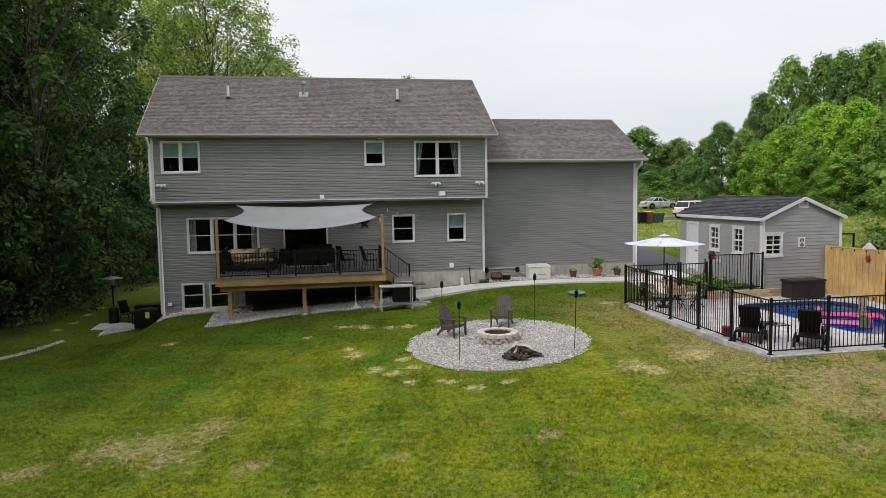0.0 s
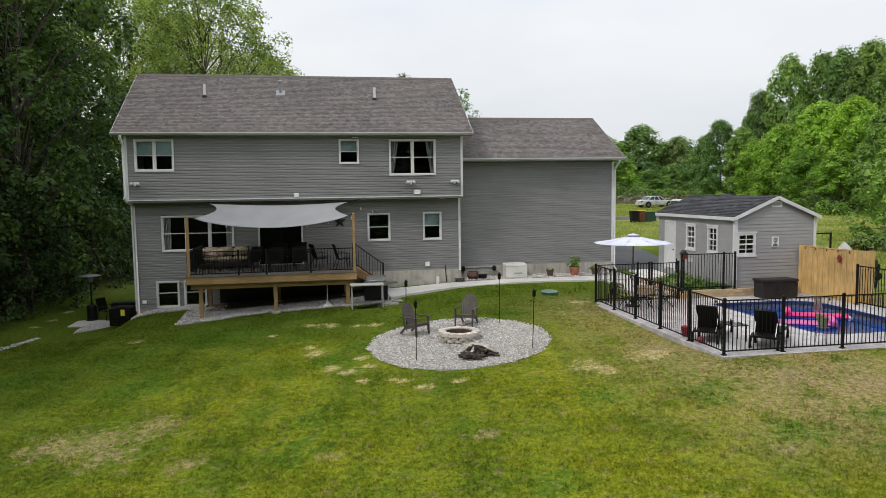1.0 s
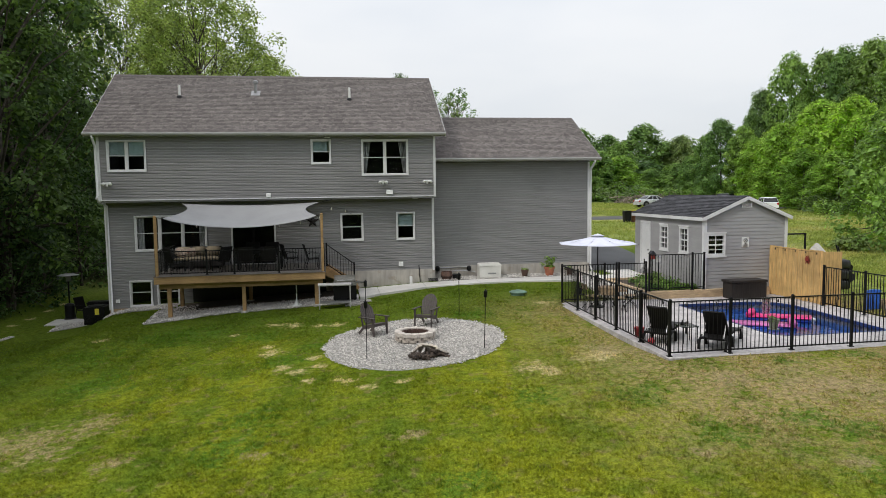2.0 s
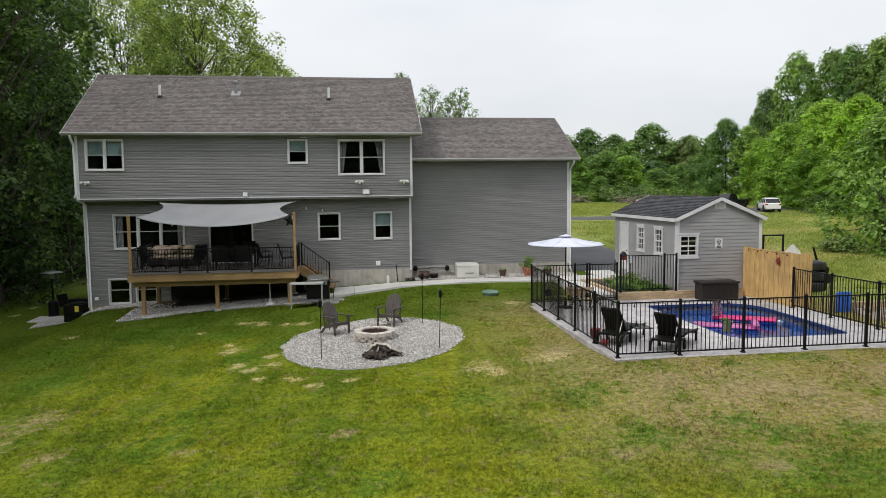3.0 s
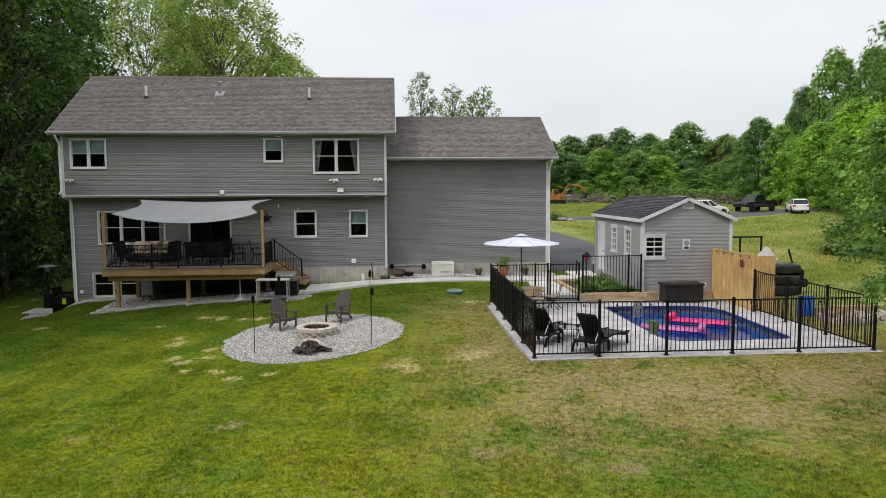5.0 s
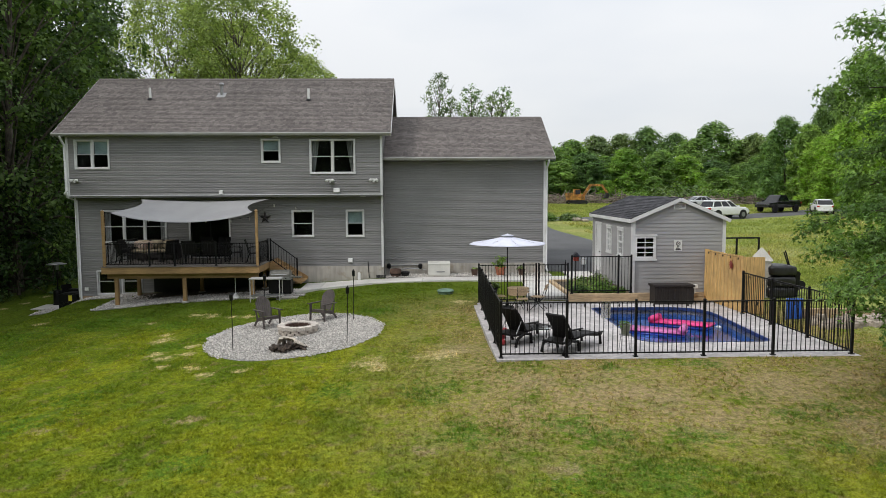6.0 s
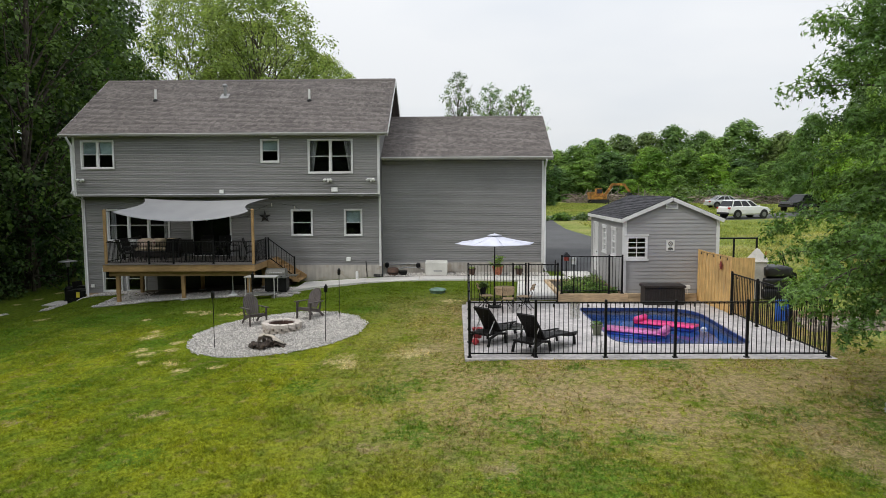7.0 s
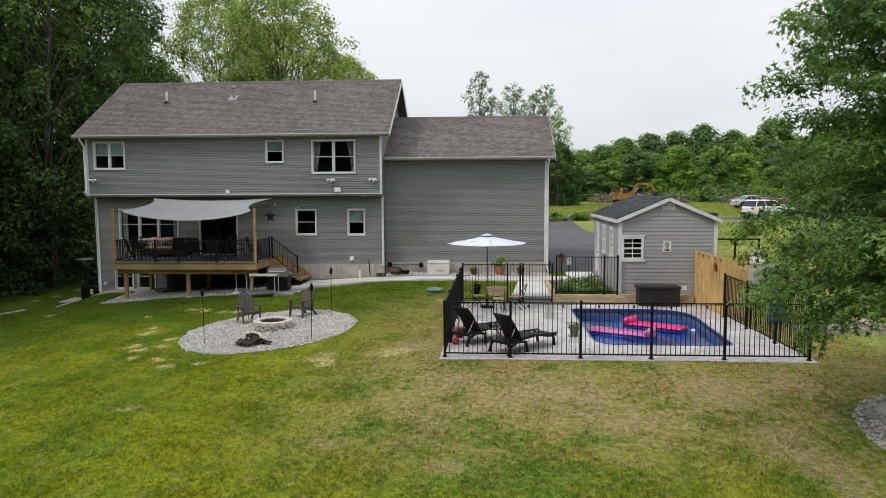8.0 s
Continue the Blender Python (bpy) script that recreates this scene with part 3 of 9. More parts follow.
def ground_z(x, y):
    """Height of the ground: it rises away from the pool lawn and falls to the low side of the house."""
    x, y = np.asarray(x, float), np.asarray(y, float)
    z = 0.40 + np.where(y < 10, 0.015 * (y - 10), 0.032 * (np.clip(y, 10, 31) - 10))
    z = z + 0.030 * (np.clip(y, 31, 85) - 31) + 0.004 * np.clip(y - 85, 0, 400)
    z = z - 0.055 * np.clip(8 - x, 0, 16) * (1 - 0.6 * smoothstep(36, 60, y))
    z = z - 0.9 / (1 + np.exp(np.clip((x + 7.0) / 0.35, -30, 30))) * smoothstep(20, 29, y)
    z = z + 0.28 * np.exp(-((y - 14.8) / 2.6) ** 2) / (1 + np.exp(np.clip(9.5 - x, -30, 30)))
    z = z + 0.028 * np.clip(x - 21, 0, 40) * smoothstep(60, 30, y)
    z = z + 0.012 * np.sin(x * 1.3 + 0.7 * y) * np.sin(y * 0.9 - 0.4 * x)
    return z


def gz(x, y):
    return float(ground_z(x, y))

def leaf_cloud(name, centres, sizes, per, leaf, mat, r, flat=0.7):
    """Leaves scattered in clumps round the centres; each leaf is a small bent blade of its own."""
    c = np.repeat(np.asarray(centres), per, 0)
    s = np.repeat(np.asarray(sizes), per)
    n = len(c)
    d = r.normal(size=(n, 3))
    d /= np.linalg.norm(d, axis=1, keepdims=True)
    rad = s * np.cbrt(r.random(n))
    p = c + d * rad[:, None] * np.array([1, 1, flat])
    up = np.stack([r.normal(scale=0.55, size=n), r.normal(scale=0.55, size=n), np.ones(n)], 1) + d * 0.5
    up /= np.linalg.norm(up, axis=1, keepdims=True)
    ang = r.random(n) * math.tau
    t = np.stack([np.cos(ang), np.sin(ang), r.normal(scale=0.3, size=n) - 0.15], 1)
    t -= up * (t * up).sum(1, keepdims=True)
    t /= np.linalg.norm(t, axis=1, keepdims=True)
    b = np.cross(up, t)
    L = leaf * (0.6 + 0.8 * r.random(n))
    form = np.array([(0, 0, 0), (0.45, 0.34, -0.03), (1.0, 0, -0.14), (0.5, -0.34, -0.03)])
    tri = np.array([(0, 1, 2), (0, 2, 3)])
    v = p[:, None] + L[:, None, None] * (form[None, :, 0:1] * t[:, None] + form[None, :, 1:2] * b[:, None] + form[None, :, 2:3] * up[:, None])
    f = (tri[None] + (np.arange(n) * len(form))[:, None, None]).reshape(-1, 3)
    return raw_mesh(name, v.reshape(-1, 3).tolist(), f.tolist(), mat)

# ---- ground ----
PATIO = (10.84, 19.97, 15.46, 24.30)
PATIO_Z = 0.84


def graded(inner0, inner1, step, outer):
    """Coordinates that are even between two limits and grow apart beyond them."""
    mid = list(np.arange(inner0, inner1 + 1e-6, step))
    lo, hi, d = [], [], step
    while True:
        d *= 1.22
        a = (lo[-1] if lo else inner0) - d
        b = (hi[-1] if hi else inner1) + d
        lo.append(a)
        hi.append(b)
        if b > outer:
            break
    return np.array(lo[::-1] + mid + hi)


def build_ground():
    xs, ys = graded(-15.0, 26.0, 0.25, 1500), graded(-3.0, 36.0, 0.25, 1500)
    gx, gy = np.meshgrid(xs, ys)
    h = ground_z(gx, gy)
    inside = (gx > PATIO[0] + 0.2) & (gx < PATIO[1] - 0.2) & (gy > PATIO[2] + 0.2) & (gy < PATIO[3] - 0.2)
    h = np.where(inside, -2.4, h)
    nx, ny = len(xs), len(ys)
    verts = np.stack([gx.ravel(), gy.ravel(), h.ravel()], 1)
    i = np.arange(nx * ny).reshape(ny, nx)
    quads = np.stack([i[:-1, :-1].ravel(), i[:-1, 1:].ravel(), i[1:, 1:].ravel(), i[1:, :-1].ravel()], 1)
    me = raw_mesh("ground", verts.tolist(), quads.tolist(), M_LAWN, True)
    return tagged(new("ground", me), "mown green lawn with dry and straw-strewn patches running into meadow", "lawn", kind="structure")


def on_ground(outline_fn, rows, cols, lift, name, mat, label, category):
    """A thin sheet that lies on the ground; outline_fn maps (u, v) in 0..1 to (x, y)."""
    verts, quads = [], []
    for a in range(rows + 1):
        for b in range(cols + 1):
            x, y = outline_fn(a / rows, b / cols)
            edge = a in (0, rows) or b in (0, cols)
            verts.append((x, y, gz(x, y) + (-0.08 if edge else lift)))
    for a in range(rows):
        for b in range(cols):
            i = a * (cols + 1) + b
            quads.append((i, i + cols + 1, i + cols + 2, i + 1))
    bm = bmesh.new()
    vs = [bm.verts.new(p) for p in verts]
    for q in quads:
        bm.faces.new([vs[k] for k in q])
    return solo(name, bm, mat, label, category, kind="structure", smooth=False)


ground = build_ground()

# asphalt: apron beside the garage, lane that curves away, road along the meadow
def lane(points, width):
    pts = [Vector((*p, 0)) for p in points]

    def at(u, v):
        s = u * (len(pts) - 1)
        k = min(int(s), len(pts) - 2)
        f = s - k
        p = pts[k].lerp(pts[k + 1], f)
        d0 = (pts[min(k + 1, len(pts) - 1)] - pts[max(k - 1, 0)]).normalized()
        d1 = (pts[min(k + 2, len(pts) - 1)] - pts[k]).normalized()
        d = d0.lerp(d1, f).normalized()
        n = Vector((-d.y, d.x, 0))
        w = width[k] + (width[min(k + 1, len(width) - 1)] - width[k]) * f
        q = p + n * (0.5 - v) * w
        return q.x, q.y
    return at


driveway = on_ground(lane([(15.9, 31.0), (16.6, 35), (17.2, 40), (17.2, 46), (17.0, 54), (17.4, 62), (18.5, 70)], [5.6, 6.4, 7.2, 7.4, 5.6, 5.0, 5.0]), 48, 14, 0.03,
                     "driveway", M_ASPHALT, "dark grey asphalt driveway beside the garage", "driveway")
road = on_ground(lane([(15.0, 66.5), (24, 65.5), (32, 64.6), (38, 65.4), (44, 69.0), (52, 74), (62, 81), (78, 92)], [5.4, 5.4, 5.2, 5.2, 5.2, 5.2, 5.2, 5.2]), 60, 6, 0.04,
                 "road", M_ASPHALT, "narrow grey asphalt lane crossing the meadow", "road")


def disc(cx, cy, rx, ry, wob, seed):
    def at(u, v):
        a = v * math.tau
        r = 1 + wob * math.sin(3 * a + seed) + wob * 0.6 * math.sin(7 * a + 2 * seed)
        return cx + rx * u * r * math.cos(a), cy + ry * u * r * math.sin(a)
    return at


def gravel_bed(name, at, rows, cols, lift, label):
    verts, faces = [], []
    for a in range(rows + 1):
        for b in range(cols + 1):
            x, y = at(a / rows, b / cols)
            verts.append((x, y, gz(x, y) + (lift if 0 < a < rows else 0.004)))
    for a in range(rows):
        for b in range(cols):
            i = a * (cols + 1) + b
            faces.append((i, i + cols + 1, i + cols + 2, i + 1))
    return tagged(new(name, raw_mesh(name, verts, faces, M_GRAVELBED)), label, "gravel", kind="structure")


def pebbles(name, places, size, parent, rng):
    """Loose stones, squashed octahedra turned at random, joined."""
    n = len(places)
    p = np.array(places)
    r = size * (0.55 + 0.9 * rng.random(n))
    ang = rng.random(n) * math.tau
    base = np.array([(1, 0, 0), (0, 0.72, 0), (-0.9, 0.1, 0), (0.1, -0.8, 0), (0.1, 0.05, 0.62), (0, 0, -0.4)])
    base = base[None] * (0.8 + 0.4 * rng.random((n, 6, 1)))
    c, s = np.cos(ang)[:, None], np.sin(ang)[:, None]
    v = np.stack([base[..., 0] * c - base[..., 1] * s, base[..., 0] * s + base[..., 1] * c, base[..., 2]], -1) * r[:, None, None] + p[:, None]
    f = np.array([(0, 1, 4), (1, 2, 4), (2, 3, 4), (3, 0, 4), (1, 0, 5), (2, 1, 5), (3, 2, 5), (0, 3, 5)])
    faces = (f[None] + (np.arange(n) * 6)[:, None, None]).reshape(-1, 3)
    ob = new(name, raw_mesh(name, v.reshape(-1, 3).tolist(), faces.tolist(), M_GRAVEL))
    ob.parent = parent
    return tagged(ob, "loose white and grey stones", kind="stuff")


rng = np.random.default_rng(7)
PIT = (5.1, 20.26)
fire_bed = gravel_bed("gravel_circle", disc(5.05, 20.08, 2.66, 2.84, 0.012, 1.0), 6, 48, 0.012, "round bed of pale gravel in the lawn")
spots = []
while len(spots) < 12000:
    a, r = rng.random() * math.tau, math.sqrt(rng.random())
    r *= 1.012 + 0.018 * math.sin(9 * a) * math.sin(4 * a + 1) + 0.01 * rng.normal()
    x, y = 5.05 + 2.68 * r * math.cos(a), 20.08 + 2.86 * r * math.sin(a)
    spots.append((x, y, gz(x, y) + 0.018 + 0.012 * rng.random()))
pebbles("gravel", spots, 0.031, fire_bed, rng)


def strip_between(x0, x1, near, far):
    return lambda u, v: (x0 + (x1 - x0) * v, near(x0 + (x1 - x0) * v) * (1 - u) + far(x0 + (x1 - x0) * v) * u)


def deck_near(x):
    return 26.45 + 0.6 * float(smoothstep(-4.0, -1.2, x)) - 0.35 * float(smoothstep(1.5, 3.6, x)) + 0.05 * math.sin(x * 5)


deck_bed = gravel_bed("gravel_strip", strip_between(-4.3, 3.7, deck_near, lambda x: 28.6 + 0.8 * float(smoothstep(-2.2, -3.2, x))), 8, 30, 0.02, "pale gravel bed under and before the wooden deck")
spots = []
while len(spots) < 5000:
    x = -4.3 + 8.0 * rng.random()
    y = deck_near(x) + (28.5 + (0.85 if x < -2.8 else 0.0) - deck_near(x)) * rng.random()
    spots.append((x, y, gz(x, y) + 0.035 + 0.01 * rng.random()))
pebbles("gravel", spots, 0.042, deck_bed, rng)
wall_bed = gravel_bed("gravel_strip", strip_between(-6.6, -3.9, lambda x: 29.35, lambda x: 30.25), 3, 8, 0.03, "narrow pale gravel strip along the house wall")
spots = [(x, y, gz(x, y) + 0.035) for x, y in zip(-6.6 + 2.9 * rng.random(900), 29.4 + 0.85 * rng.random(900))]
pebbles("gravel", spots, 0.042, wall_bed, rng)
side_bed = gravel_bed("gravel_strip", lambda u, v: (-9.3 + 1.7 * v, (30.9 + 1.2 * v) * (1 - u) + 32.6 * u), 4, 6, 0.012, "gravel strip running down beside the house corner")
spots = []
while len(spots) < 700:
    u, v = rng.random(), rng.random()
    x, y = -9.3 + 1.7 * v, (30.9 + 1.2 * v) * (1 - u) + 32.6 * u
    spots.append((x, y, gz(x, y) + 0.035))
pebbles("gravel", spots, 0.045, side_bed, rng)
swale = lane([(-11.7, 27.4), (-11.3, 28.3), (-10.9, 29.2), (-10.4, 30.4)], [0.34, 0.46, 0.40, 0.22])
swale_bed = gravel_bed("gravel_strip", swale, 24, 3, 0.012, "pale gravel drain line down the side slope")
spots = []
for u, v in rng.random((260, 2)):
    x, y = swale(u, 0.05 + 0.9 * v)
    spots.append((x, y, gz(x, y) + 0.02))
pebbles("gravel", spots, 0.045, swale_bed, rng)
garage_bed = gravel_bed("gravel_strip", strip_between(7.3, 14.9, lambda x: 29.9, lambda x: 30.85), 3, 20, 0.05, "gravel strip along the garage foundation")
spots = [(x, y, gz(x, y) + 0.055) for x, y in zip(7.3 + 7.6 * rng.random(1800), 29.9 + 0.9 * rng.random(1800))]
pebbles("gravel", spots, 0.042, garage_bed, rng)
tree_bed = gravel_bed("gravel_circle", disc(21.0, 11.3, 2.1, 2.1, 0.02, 2.0), 4, 28, 0.03, "gravel ring round the foot of the oak")
spots = []
while len(spots) < 1500:
    a, r = rng.random() * math.tau, math.sqrt(rng.random())
    x, y = 21.0 + 2.1 * r * math.cos(a), 11.3 + 2.1 * r * math.sin(a)
    spots.append((x, y, gz(x, y) + 0.035))
pebbles("gravel", spots, 0.045, tree_bed, rng)

# dark soil sheet, laid partly to carry the shade under the deck
on_ground(strip_between(-3.9, 3.4, lambda x: 28.0, lambda x: 30.3), 6, 20, 0.05, "bare_soil", M_SOIL, "bare dark soil under the deck", "soil")
# concrete walkway in slabs with joints, from the deck steps to the pool gate and the driveway
walkway = thing("walkway", "pale concrete walkway along the back of the house", "walkway", kind="structure")
WALK_EDGE = [(3.75, 27.3), (4.6, 28.0), (6.6, 28.55), (9.0, 28.75), (11.0, 28.85), (13.3, 28.6), (15.6, 28.2)]
for (xa, ya), (xb, yb) in zip(WALK_EDGE, WALK_EDGE[1:]):
    bm = bmesh.new()
    g = 0.008
    za, zb = gz(xa, 29) + 0.06, gz(xb, 29) + 0.06
    pts = [(xa + g, ya, za), (xb - g, yb, zb), (xb - g, 29.95, zb), (xa + g, 29.95, za)]
    hull8(bm, [(x, y, z - 0.25) for x, y, z in pts] + pts)
    part("slab", bm, M_WALKWAY, walkway, bevel=0.008)
bm = bmesh.new()
slab(bm, [(12.9, 24.34), (14.38, 24.34), (15.6, 28.18), (13.32, 28.55)], 0.55, 1.03)
part("slab", bm, M_WALKWAY, walkway, bevel=0.01)
bm = bmesh.new()
hull8(bm, [(x, y, gz(x, y) - 0.2) for x, y in ((15.61, 28.34), (16.84, 28.34), (16.84, 31.1), (15.61, 31.1))] + [(x, y, gz(x, y) + 0.065) for x, y in ((15.61, 28.34), (16.84, 28.34), (16.84, 31.1), (15.61, 31.1))])
part("slab", bm, M_WALKWAY, walkway, bevel=0.008)
for k, (x, y) in enumerate(((3.75, 27.0), (3.55, 26.55))):
    bm = bmesh.new()
    box(bm, x - 0.42, x + 0.42, y - 0.22, y + 0.22, gz(x, y) - 0.05, gz(x, y) + 0.06)
    part("flagstone", bm, M_GRAVELBED, walkway, "grey stone step slab", bevel=0.015)

# ---- house ----
UP_Y, LOW_Y, GAR_Y, BACK_Y = 29.74, 30.28, 30.86, 38.4
HX0, HX1, GX1 = -6.56, 7.22, 14.70
COURSE = 0.105
house = thing("house", "two-storey grey vinyl-sided house with brown-grey shingle roof and garage wing", "house")


def wall_cells(bm, u0, u1, z0, z1, holes, make):
    """Fills a wall between limits with blocks, leaving the holes (u0, u1, z0, z1) open."""
    us = sorted({u0, u1, *(h for o in holes for h in o[:2] if u0 < h < u1)})
    zs = sorted({z0, z1, *(h for o in holes for h in o[2:] if z0 < h < z1)})
    for za, zb in zip(zs, zs[1:]):
        run = None
        for ua, ub in zip(us, us[1:]):
            um, zm = (ua + ub) / 2, (za + zb) / 2
            if any(o[0] < um < o[1] and o[2] < zm < o[3] for o in holes):
                if run:
                    make(bm, *run, za, zb)
                run = None
            else:
                run = (run[0], ub) if run else (ua, ub)
        if run:
            make(bm, *run, za, zb)


def siding_front(parent, y, u0, u1, z0, z1, holes, mat, course=COURSE, name="siding_board", lap=0.034):
    """Lapped boards on a wall that faces -y, cut round the holes."""
    n = round((z1 - z0) / course)
    step = (z1 - z0) / n
    for k in range(n):
        za, zb = z0 + k * step, z0 + (k + 1) * step
        cuts = sorted((max(u0, o[0]), min(u1, o[1])) for o in holes if o[2] < za + step * 0.6 and o[3] > za + step * 0.4 and o[1] > u0 and o[0] < u1)
        at, runs = u0, []
        for a, b in cuts:
            if a - at > 0.03:
                runs.append((at, a))
            at = max(at, b)
        if u1 - at > 0.03:
            runs.append((at, u1))
        for a, b in runs:
            bm = bmesh.new()
            zm, zc = za + step * 0.60, za + step * 0.80
            prof = [(0.0, za), (-lap, za), (-lap * 0.86, zm), (-lap * 0.22, zc), (-0.003, zb), (0.0, zb)]
            sweep(bm, prof, [[(u, y + d, z) for d, z in prof] for u in (a, b)])
            part(name, bm, mat, parent)


def framed_window(parent, x0, x1, z0, z1, y, units=1, blind=False, curtain=False, name="window", split=0.5, grid=0):
    """A double-hung window: casing, sashes and panes, with what hangs behind it."""
    casing = bmesh.new()
    c = 0.045
    wall_cells(casing, x0 - 0.02, x1 + 0.02, z0 - 0.03, z1 + 0.02, [(x0 + c, x1 - c, z0 + c, z1 - c)], lambda b, a, d, za, zb: box(b, a, d, y - 0.07, y + 0.10, za, zb))
    win = part(name, casing, M_TRIM, parent, bevel=0.006)
    w = (x1 - x0 - 2 * c) / units
    for k in range(units):
        a, b = x0 + c + k * w, x0 + c + (k + 1) * w
        if k:
            bm = bmesh.new()
            box(bm, a - 0.045, a + 0.045, y - 0.05, y + 0.09, z0 + c, z1 - c)
            part("mullion", bm, M_TRIM, win)
        zm = z0 + (z1 - z0) * split
        ia, ib = a + (0.045 if k else 0), b - (0.045 if k < units - 1 else 0)
        for lo, hi, dy in ((z0 + c, zm + 0.02, -0.005), (zm - 0.02, z1 - c, 0.03)):
            bm = bmesh.new()
            s = 0.028
            wall_cells(bm, ia, ib, lo, hi, [(ia + s, ib - s, lo + s, hi - s)], lambda q, u, v, za, zb: box(q, u, v, y + dy, y + dy + 0.03, za, zb))
            part("sash", bm, M_TRIM, win)
            bm = bmesh.new()
            box(bm, ia + s, ib - s, y + dy + 0.012, y + dy + 0.017, lo + s, hi - s)
            pane = part("pane", bm, M_GLASS, win)
            pane.visible_shadow = False
        if blind:
            bm = bmesh.new()
            n = 6
            for j in range(n):
                za = zm + (z1 - c - zm) * j / n
                zb = zm + (z1 - c - zm) * (j + 1) / n
                box(bm, ia + 0.03, ib - 0.03, y + 0.10 + 0.004 * (j % 2), y + 0.108 + 0.004 * (j % 2), za, zb)
            part("blind", bm, M_BLIND, win, "pale lowered blind")
    if curtain:
        for side in (-1, 1):
            bm = bmesh.new()
            xs = x0 + c + 0.02 if side < 0 else x1 - c - 0.02
            rows = 10
            prev = None
            for j in range(rows + 1):
                f = j / rows
                wd = 0.34 - 0.22 * f if curtain == "tied" else 0.26
                z = z1 - c - (z1 - z0 - 2 * c) * f
                ring = [bm.verts.new((xs - side * wd * i / 8, y + 0.16 + 0.03 * (i % 2), z)) for i in range(9)]
                if prev:
                    for i in range(8):
                        bm.faces.new((prev[i], prev[i + 1], ring[i + 1], ring[i]))
                prev = ring
            part("curtain", bm, M_CURTAIN, win, "pale drawn-back curtain")
    return win


UP_HOLES = [(-6.19, -4.72, 6.01, 7.26), (1.93, 2.74, 6.26, 7.27), (4.05, 6.03, 5.76, 7.26)]
LOW_HOLES = [(-5.41, -2.55, 2.70, 4.16), (3.10, 4.06, 2.93, 4.11), (5.54, 6.34, 2.92, 4.12), (-1.55, 0.32, 1.98, 4.10), (-5.72, -4.84, 0.36, 1.44), (-4.62, -3.74, 0.36, 1.44)]


def flat_y(y0, y1):
    return lambda b, a, d, za, zb: box(b, a, d, y0, y1, za, zb)


bm = bmesh.new()
wall_cells(bm, HX0, HX1, 4.80, 7.50, UP_HOLES, flat_y(UP_Y, UP_Y + 0.18))
upper_wall = part("wall", bm, M_SHEATH, house, "grey vinyl-sided upper storey wall")
bm = bmesh.new()
wall_cells(bm, HX0, HX1, -0.9, 4.80, LOW_HOLES, flat_y(LOW_Y, LOW_Y + 0.18))
lower_wall = part("wall", bm, M_SHEATH, house, "grey vinyl-sided lower storey wall under the overhang")
# side walls with gables, back wall, floors inside
def gable(bm, x0, x1, ya, yb, z0, eave, yr, zr):
    pts = [(ya, z0), (yb, z0), (yb, eave), (yr, zr), (ya, eave)]
    lo = [bm.verts.new((x0, y, z)) for y, z in pts]
    hi = [bm.verts.new((x1, y, z)) for y, z in pts]
    bm.faces.new(lo)
    bm.faces.new(hi[::-1])
    for i in range(5):
        j = (i + 1) % 5
        bm.faces.new((lo[i], hi[i], hi[j], lo[j]))


for xa, xb in ((HX0, HX0 + 0.18), (HX1 - 0.18, HX1)):
    bm = bmesh.new()
    gable(bm, xa, xb, UP_Y + 0.18, BACK_Y, 4.80, 7.50, 34.08, 10.33)
    box(bm, xa, xb, LOW_Y + 0.18, BACK_Y, -0.9, 4.80)
    gable_wall = part("wall", bm, M_SHEATH, house, "grey gable end wall")
bm = bmesh.new()
box(bm, HX0 + 0.18, HX1 - 0.18, BACK_Y - 0.18, BACK_Y, -0.9, 7.5)
part("wall", bm, M_SIDING, house, "grey back wall")
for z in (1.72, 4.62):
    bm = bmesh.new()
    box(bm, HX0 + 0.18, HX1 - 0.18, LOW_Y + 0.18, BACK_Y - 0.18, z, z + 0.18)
    part("floor", bm, M_DARKINT, house, "interior floor, near-black to carry the room shade")
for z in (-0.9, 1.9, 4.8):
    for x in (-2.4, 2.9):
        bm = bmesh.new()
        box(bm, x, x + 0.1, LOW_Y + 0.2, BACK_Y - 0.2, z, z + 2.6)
        part("partition", bm, M_DARKINT, house, "added near-black partition that keeps the windows dark")
# added panel close behind the windows so that they look dark
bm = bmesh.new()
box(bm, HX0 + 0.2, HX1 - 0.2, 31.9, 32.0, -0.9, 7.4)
part("partition", bm, M_DARKINT, house, "added near-black partition that keeps the windows dark")
bm = bmesh.new()
box(bm, HX0, HX1, UP_Y, LOW_Y, 4.74, 4.80)
part("soffit", bm, M_SIDING, house, "grey soffit under the overhang")
siding_front(upper_wall, UP_Y, HX0 + 0.05, HX1 - 0.05, 4.86, 7.42, UP_HOLES, M_SIDING)
siding_front(lower_wall, LOW_Y, HX0 + 0.05, -3.2, 0.30, 1.57, LOW_HOLES, M_SIDING)
siding_front(lower_wall, LOW_Y, HX0 + 0.05, HX1 - 0.05, 1.57, 4.74, LOW_HOLES, M_SIDING)
for a, b, z in ((2.4, HX1, 1.57), (HX0, -3.2, 0.30)):
    bm = bmesh.new()
    box(bm, a, b, LOW_Y - 0.035, LOW_Y, -0.9, z - 0.002)
    part("foundation", bm, M_FOUNDATION if a > 0 else M_TIMBER, house, "exposed concrete foundation" if a > 0 else "pale board at the foot of the wall")
# black panel over the foundation stands in for the dark under the deck
bm = bmesh.new()
box(bm, -3.2, 2.4, LOW_Y - 0.035, LOW_Y, -0.9, 1.568)
part("deck_shade_panel", bm, M_TARP, house, "black panel on the foundation standing in for the under-deck shade")
